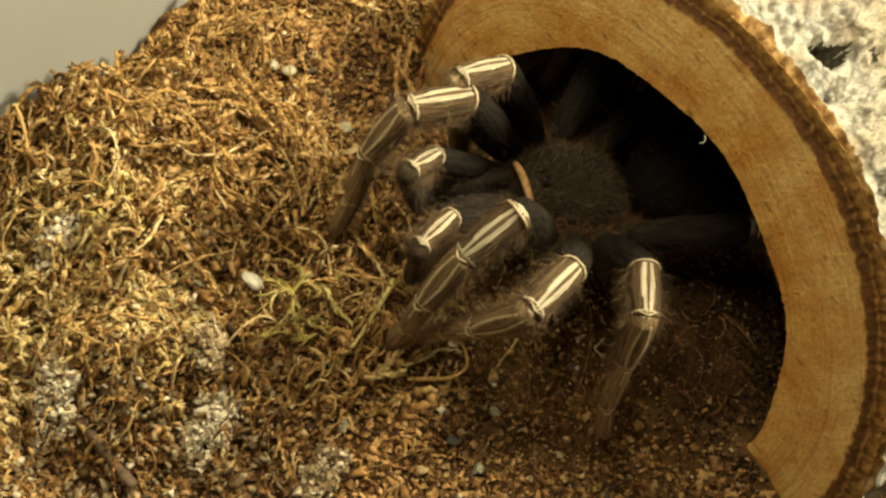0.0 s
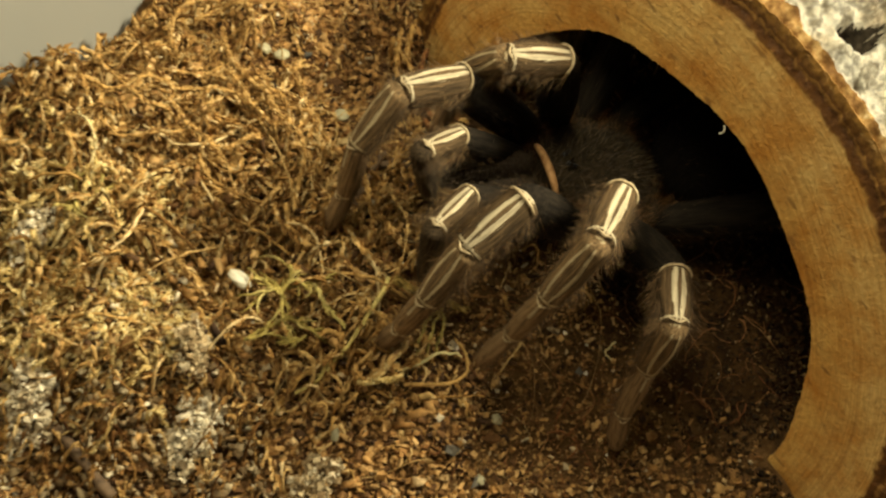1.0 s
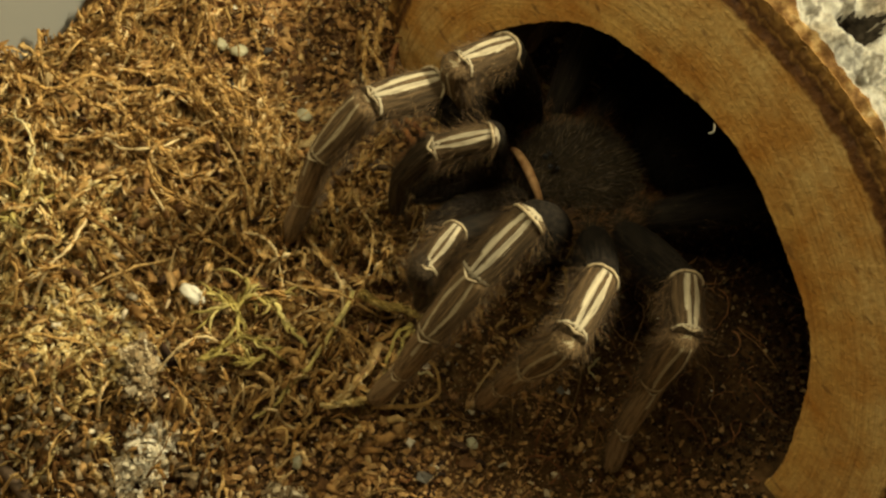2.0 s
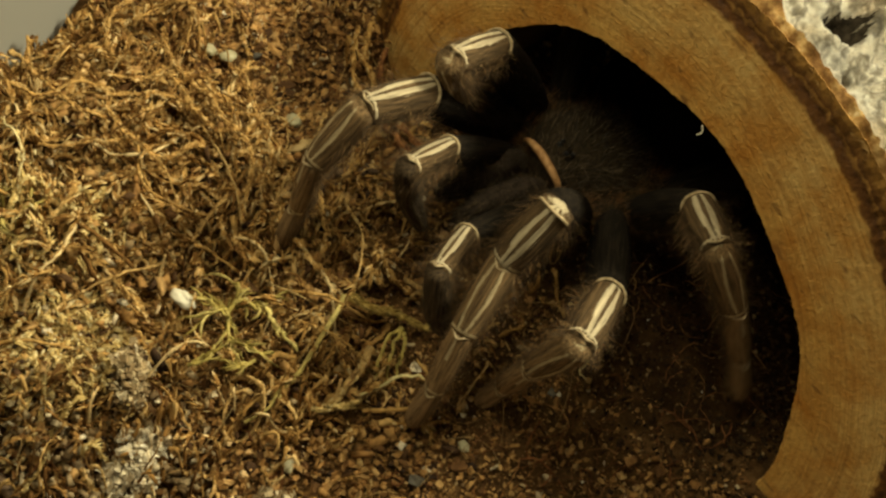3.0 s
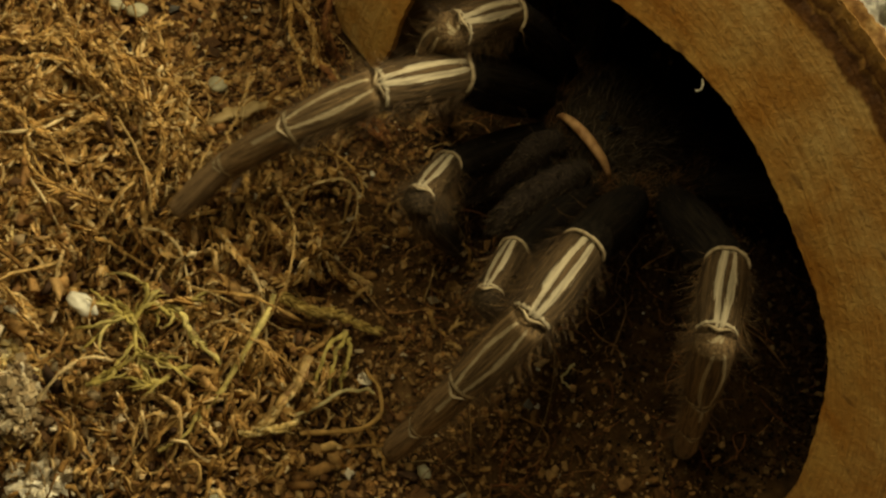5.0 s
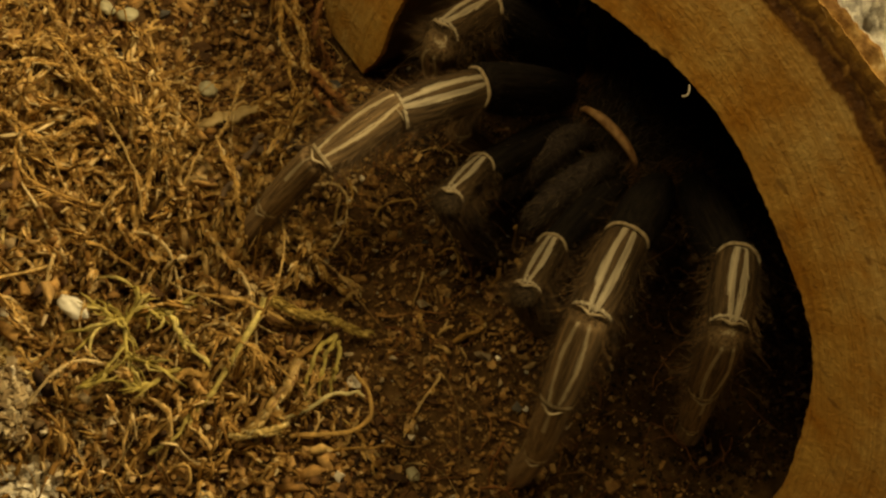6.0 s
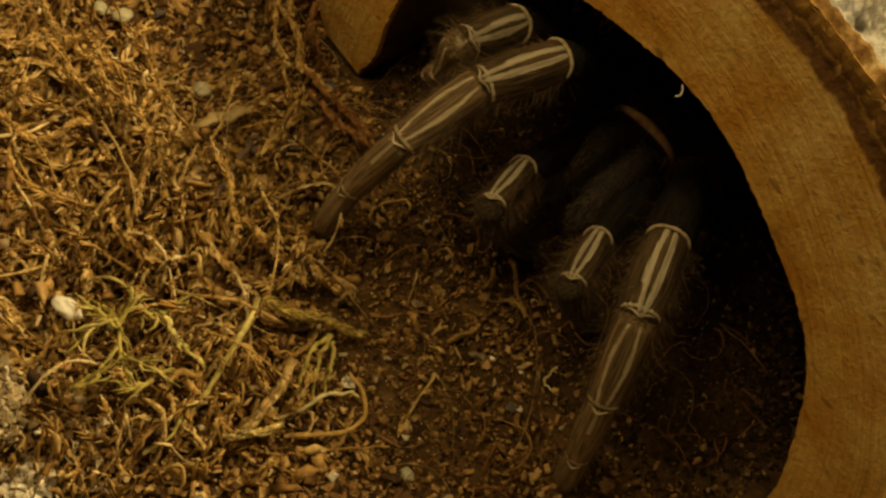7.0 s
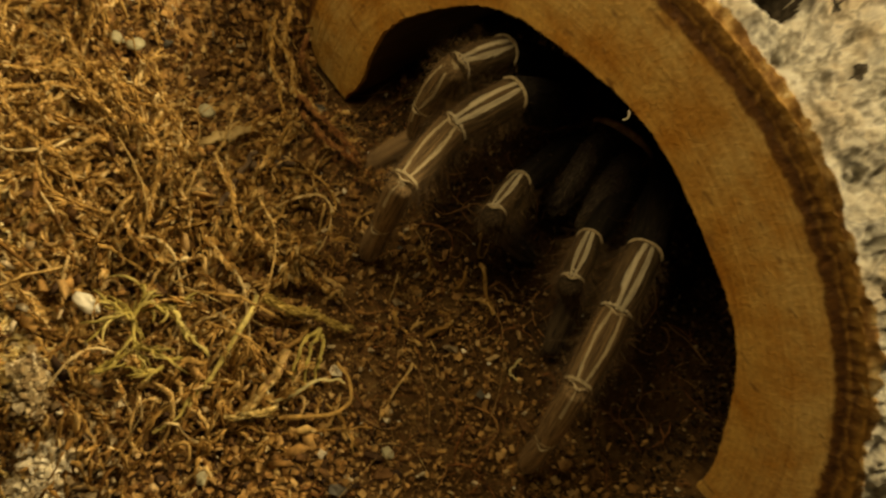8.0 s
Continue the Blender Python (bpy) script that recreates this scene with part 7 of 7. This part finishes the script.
    walk(limbs["PR", "palp_tibia"], [
        (0, pose(-0.00189, 0.03197, 0.00818, -148.4, 3.6, -163.0)), (0.5, pose(-0.00204, 0.03177, 0.00847, -150.8, 1.5, -163.0)),
        (1, pose(-0.00087, 0.03208, 0.00838, -151.8, -0.5, -164.8)), (1.5, pose(-0.00125, 0.03082, 0.01009, -163.1, -10.1, -149.7)),
        (1.7, pose(0.00274, 0.02392, 0.00816, 163.4, 8.9, -170.5)), (2.8, pose(0.00014, 0.03237, 0.00803, -158.8, -7.7, -160.4)),
        (3, pose(0.00121, 0.03300, 0.00717, -159.3, -5.8, -165.6)), (3.5, pose(0.00106, 0.03368, 0.00428, -170.2, -15.9, -170.2)),
        (4, pose(-0.00081, 0.03389, 0.00402, -160.7, -15.3, -159.8)), (4.5, pose(-0.00023, 0.03408, 0.00387, -150.4, -15.6, -161.5)),
        (5, pose(0.00116, 0.03433, 0.00396, -149.6, -15.1, -165.4)), (5.2, pose(0.00228, 0.03444, 0.00444, -150.8, -17.8, -168.7)),
        (6.3, pose(0.00230, 0.03493, 0.00236, -149.3, -25.0, -169.6)), (6.5, pose(0.00287, 0.03491, 0.00259, -149.2, -25.4, -170.5)),
        (7, pose(0.00311, 0.03502, 0.00193, -148.2, -18.4, -169.6)), (7.5, pose(0.00510, 0.03501, 0.00194, -150.1, -20.4, -173.0)),
        (8, pose(0.00768, 0.03501, 0.00120, -147.1, -21.3, 179.2)),
    ])
    walk(limbs["PR", "palp_tarsus"], [
        (0, pose(-0.00032, 0.02825, 0.00168, -148.3, 3.1, -163.2)), (0.5, pose(-0.00079, 0.02825, 0.00180, -149.2, 1.3, -163.0)),
        (1, pose(0.00002, 0.02858, 0.00164, -151.3, -0.8, -164.9)), (1.5, pose(-0.00124, 0.02825, 0.00289, -150.8, -27.5, -157.6)),
        (1.7, pose(0.00350, 0.02626, 0.00091, -168.4, -0.5, -174.4)), (2.8, pose(0.00016, 0.02944, 0.00096, -150.7, -18.6, -165.9)),
        (3, pose(0.00118, 0.03020, 0.00005, -148.8, -14.5, -169.9)), (3.5, pose(-0.00076, 0.03205, -0.00297, -165.8, -3.7, -167.5)),
        (4, pose(-0.00172, 0.03086, -0.00294, -155.6, -26.1, -164.2)), (4.5, pose(-0.00073, 0.02992, -0.00253, -143.0, -21.8, -164.8)),
        (5, pose(0.00047, 0.03016, -0.00242, -144.2, -20.0, -168.1)), (5.2, pose(0.00101, 0.03038, -0.00192, -150.7, -19.4, -169.7)),
        (6.3, pose(0.00027, 0.03059, -0.00360, -144.5, -26.0, -170.0)), (6.5, pose(0.00074, 0.03058, -0.00335, -144.4, -26.5, -170.9)),
        (7, pose(0.00181, 0.03068, -0.00423, -141.8, -27.3, -176.1)), (7.5, pose(0.00327, 0.03094, -0.00428, -142.4, -31.5, 179.1)),
        (8, pose(0.00529, 0.03089, -0.00479, -141.6, -29.2, 173.1)),
    ])
    walk(limbs["PL", "palp_femur"], [
        (0, pose(-0.00450, 0.01050, -0.00200, 64.6, -2.7, -165.2)), (0.5, pose(-0.00450, 0.01050, -0.00200, 55.7, -2.6, -164.1)),
        (1, pose(-0.00450, 0.01050, -0.00200, 62.6, -8.6, -167.5)), (1.5, pose(-0.00450, 0.01050, -0.00200, 66.5, -11.3, -156.0)),
        (1.7, pose(-0.00450, 0.01050, -0.00200, 65.2, -7.7, -160.6)), (2.8, pose(-0.00450, 0.01050, -0.00200, 67.0, -11.4, -161.9)),
        (3, pose(-0.00450, 0.01050, -0.00200, 72.4, -25.4, -161.7)), (3.5, pose(-0.00450, 0.01050, -0.00200, 68.1, -22.1, -158.9)),
        (4, pose(-0.00450, 0.01050, -0.00200, 66.5, -17.1, -156.2)), (4.5, pose(-0.00450, 0.01050, -0.00200, 71.9, -14.3, -160.2)),
        (5, pose(-0.00450, 0.01050, -0.00200, 71.5, -39.3, -156.9)), (5.2, pose(-0.00450, 0.01050, -0.00200, 69.5, -39.0, -159.4)),
        (6.3, pose(-0.00450, 0.01050, -0.00200, 77.2, -24.8, -164.2)), (6.5, pose(-0.00450, 0.01050, -0.00200, 76.0, -24.4, -165.8)),
        (7, pose(-0.00450, 0.01050, -0.00200, 75.3, -23.6, -166.7)), (7.5, pose(-0.00450, 0.01050, -0.00200, 77.7, -19.4, -172.4)),
        (8, pose(-0.00450, 0.01050, -0.00200, 82.2, -17.4, 179.3)),
    ])
    walk(limbs["PL", "palp_patella"], [
        (0, pose(-0.00835, 0.02656, 0.00582, 94.0, -4.3, -145.8)), (0.5, pose(-0.00818, 0.02515, 0.00827, 104.5, -6.5, -149.6)),
        (1, pose(-0.00679, 0.02660, 0.00633, 98.9, -12.2, -148.2)), (1.5, pose(-0.01001, 0.02639, 0.00513, 83.5, -9.7, -137.4)),
        (1.7, pose(-0.00904, 0.02648, 0.00560, 89.2, -7.9, -142.0)), (2.8, pose(-0.00837, 0.02693, 0.00499, 97.9, -12.3, -155.7)),
        (3, pose(-0.00770, 0.02778, 0.00300, 93.1, -26.0, -153.2)), (3.5, pose(-0.00821, 0.02724, 0.00432, 97.3, -23.4, -150.0)),
        (4, pose(-0.00930, 0.02669, 0.00497, 97.2, -18.1, -149.0)), (4.5, pose(-0.00907, 0.02731, 0.00351, 94.1, -15.0, -152.1)),
        (5, pose(-0.00792, 0.02788, 0.00249, 85.0, -39.1, -151.7)), (5.2, pose(-0.00673, 0.02793, 0.00298, 93.4, -39.1, -157.8)),
        (6.3, pose(-0.00772, 0.02810, 0.00168, 90.2, -24.8, -161.3)), (6.5, pose(-0.00708, 0.02813, 0.00202, 94.1, -24.7, -162.8)),
        (7, pose(-0.00676, 0.02813, 0.00224, 93.0, -23.6, -166.5)), (7.5, pose(-0.00558, 0.02837, 0.00166, 99.9, -20.3, -167.5)),
        (8, pose(-0.00354, 0.02859, 0.00038, 98.1, -18.3, -174.5)),
    ])
    walk(limbs["PL", "palp_tibia"], [
        (0, pose(-0.01231, 0.03233, 0.00533, -151.7, 5.0, -161.1)), (0.5, pose(-0.01180, 0.03091, 0.00653, -163.4, 5.0, -161.9)),
        (1, pose(-0.01064, 0.03237, 0.00526, -161.1, -0.3, -164.6)), (1.5, pose(-0.01463, 0.03162, 0.00592, -154.6, -1.6, -151.3)),
        (1.7, pose(-0.01334, 0.03203, 0.00570, -149.0, -0.5, -156.2)), (2.8, pose(-0.01142, 0.03318, 0.00404, -174.7, -9.3, -161.8)),
        (3, pose(-0.01101, 0.03396, 0.00266, -175.4, -19.9, -161.3)), (3.5, pose(-0.01200, 0.03309, 0.00349, -159.9, -15.3, -156.2)),
        (4, pose(-0.01313, 0.03252, 0.00413, -158.4, -9.1, -152.9)), (4.5, pose(-0.01246, 0.03344, 0.00303, -155.0, -8.7, -157.5)),
        (5, pose(-0.01089, 0.03422, 0.00297, -153.8, -37.7, -155.8)), (5.2, pose(-0.00962, 0.03432, 0.00266, -153.4, -38.5, -159.1)),
        (6.3, pose(-0.00999, 0.03475, 0.00165, -154.7, -19.8, -161.6)), (6.5, pose(-0.00935, 0.03476, 0.00156, -154.4, -19.9, -163.4)),
        (7, pose(-0.00854, 0.03491, 0.00190, -153.8, -20.3, -164.9)), (7.5, pose(-0.00749, 0.03503, 0.00053, -149.2, -16.5, -170.6)),
        (8, pose(-0.00451, 0.03548, -0.00056, -145.2, -14.2, -178.4)),
    ])
    walk(limbs["PL", "palp_tarsus"], [
        (0, pose(-0.01061, 0.02914, -0.00128, -161.6, 5.7, -162.5)), (0.5, pose(-0.01053, 0.02906, -0.00067, -169.4, 3.2, -163.1)),
        (1, pose(-0.01003, 0.03001, -0.00187, -161.8, -0.3, -164.7)), (1.5, pose(-0.01324, 0.02869, -0.00089, -143.8, -6.6, -152.5)),
        (1.7, pose(-0.01183, 0.02845, -0.00077, -149.5, -0.6, -156.4)), (2.8, pose(-0.01236, 0.03214, -0.00336, -166.3, -7.9, -161.1)),
        (3, pose(-0.01324, 0.03257, -0.00440, -148.1, -23.9, -160.8)), (3.5, pose(-0.01267, 0.02996, -0.00333, -150.4, -21.7, -158.6)),
        (4, pose(-0.01286, 0.02954, -0.00279, -145.6, -18.7, -157.4)), (4.5, pose(-0.01220, 0.03009, -0.00372, -128.5, -13.7, -159.3)),
        (5, pose(-0.01330, 0.02949, -0.00239, -153.1, -37.7, -155.8)), (5.2, pose(-0.01233, 0.02967, -0.00261, -153.1, -38.5, -159.1)),
        (6.3, pose(-0.01116, 0.03097, -0.00477, -140.9, -27.1, -166.3)), (6.5, pose(-0.01063, 0.03098, -0.00483, -138.4, -26.3, -167.6)),
        (7, pose(-0.00994, 0.03109, -0.00444, -143.2, -26.3, -168.9)), (7.5, pose(-0.00867, 0.03091, -0.00568, 136.3, -18.7, -173.1)),
        (8, pose(-0.00590, 0.03113, -0.00656, 133.2, -16.3, 178.1)),
    ])


motions()
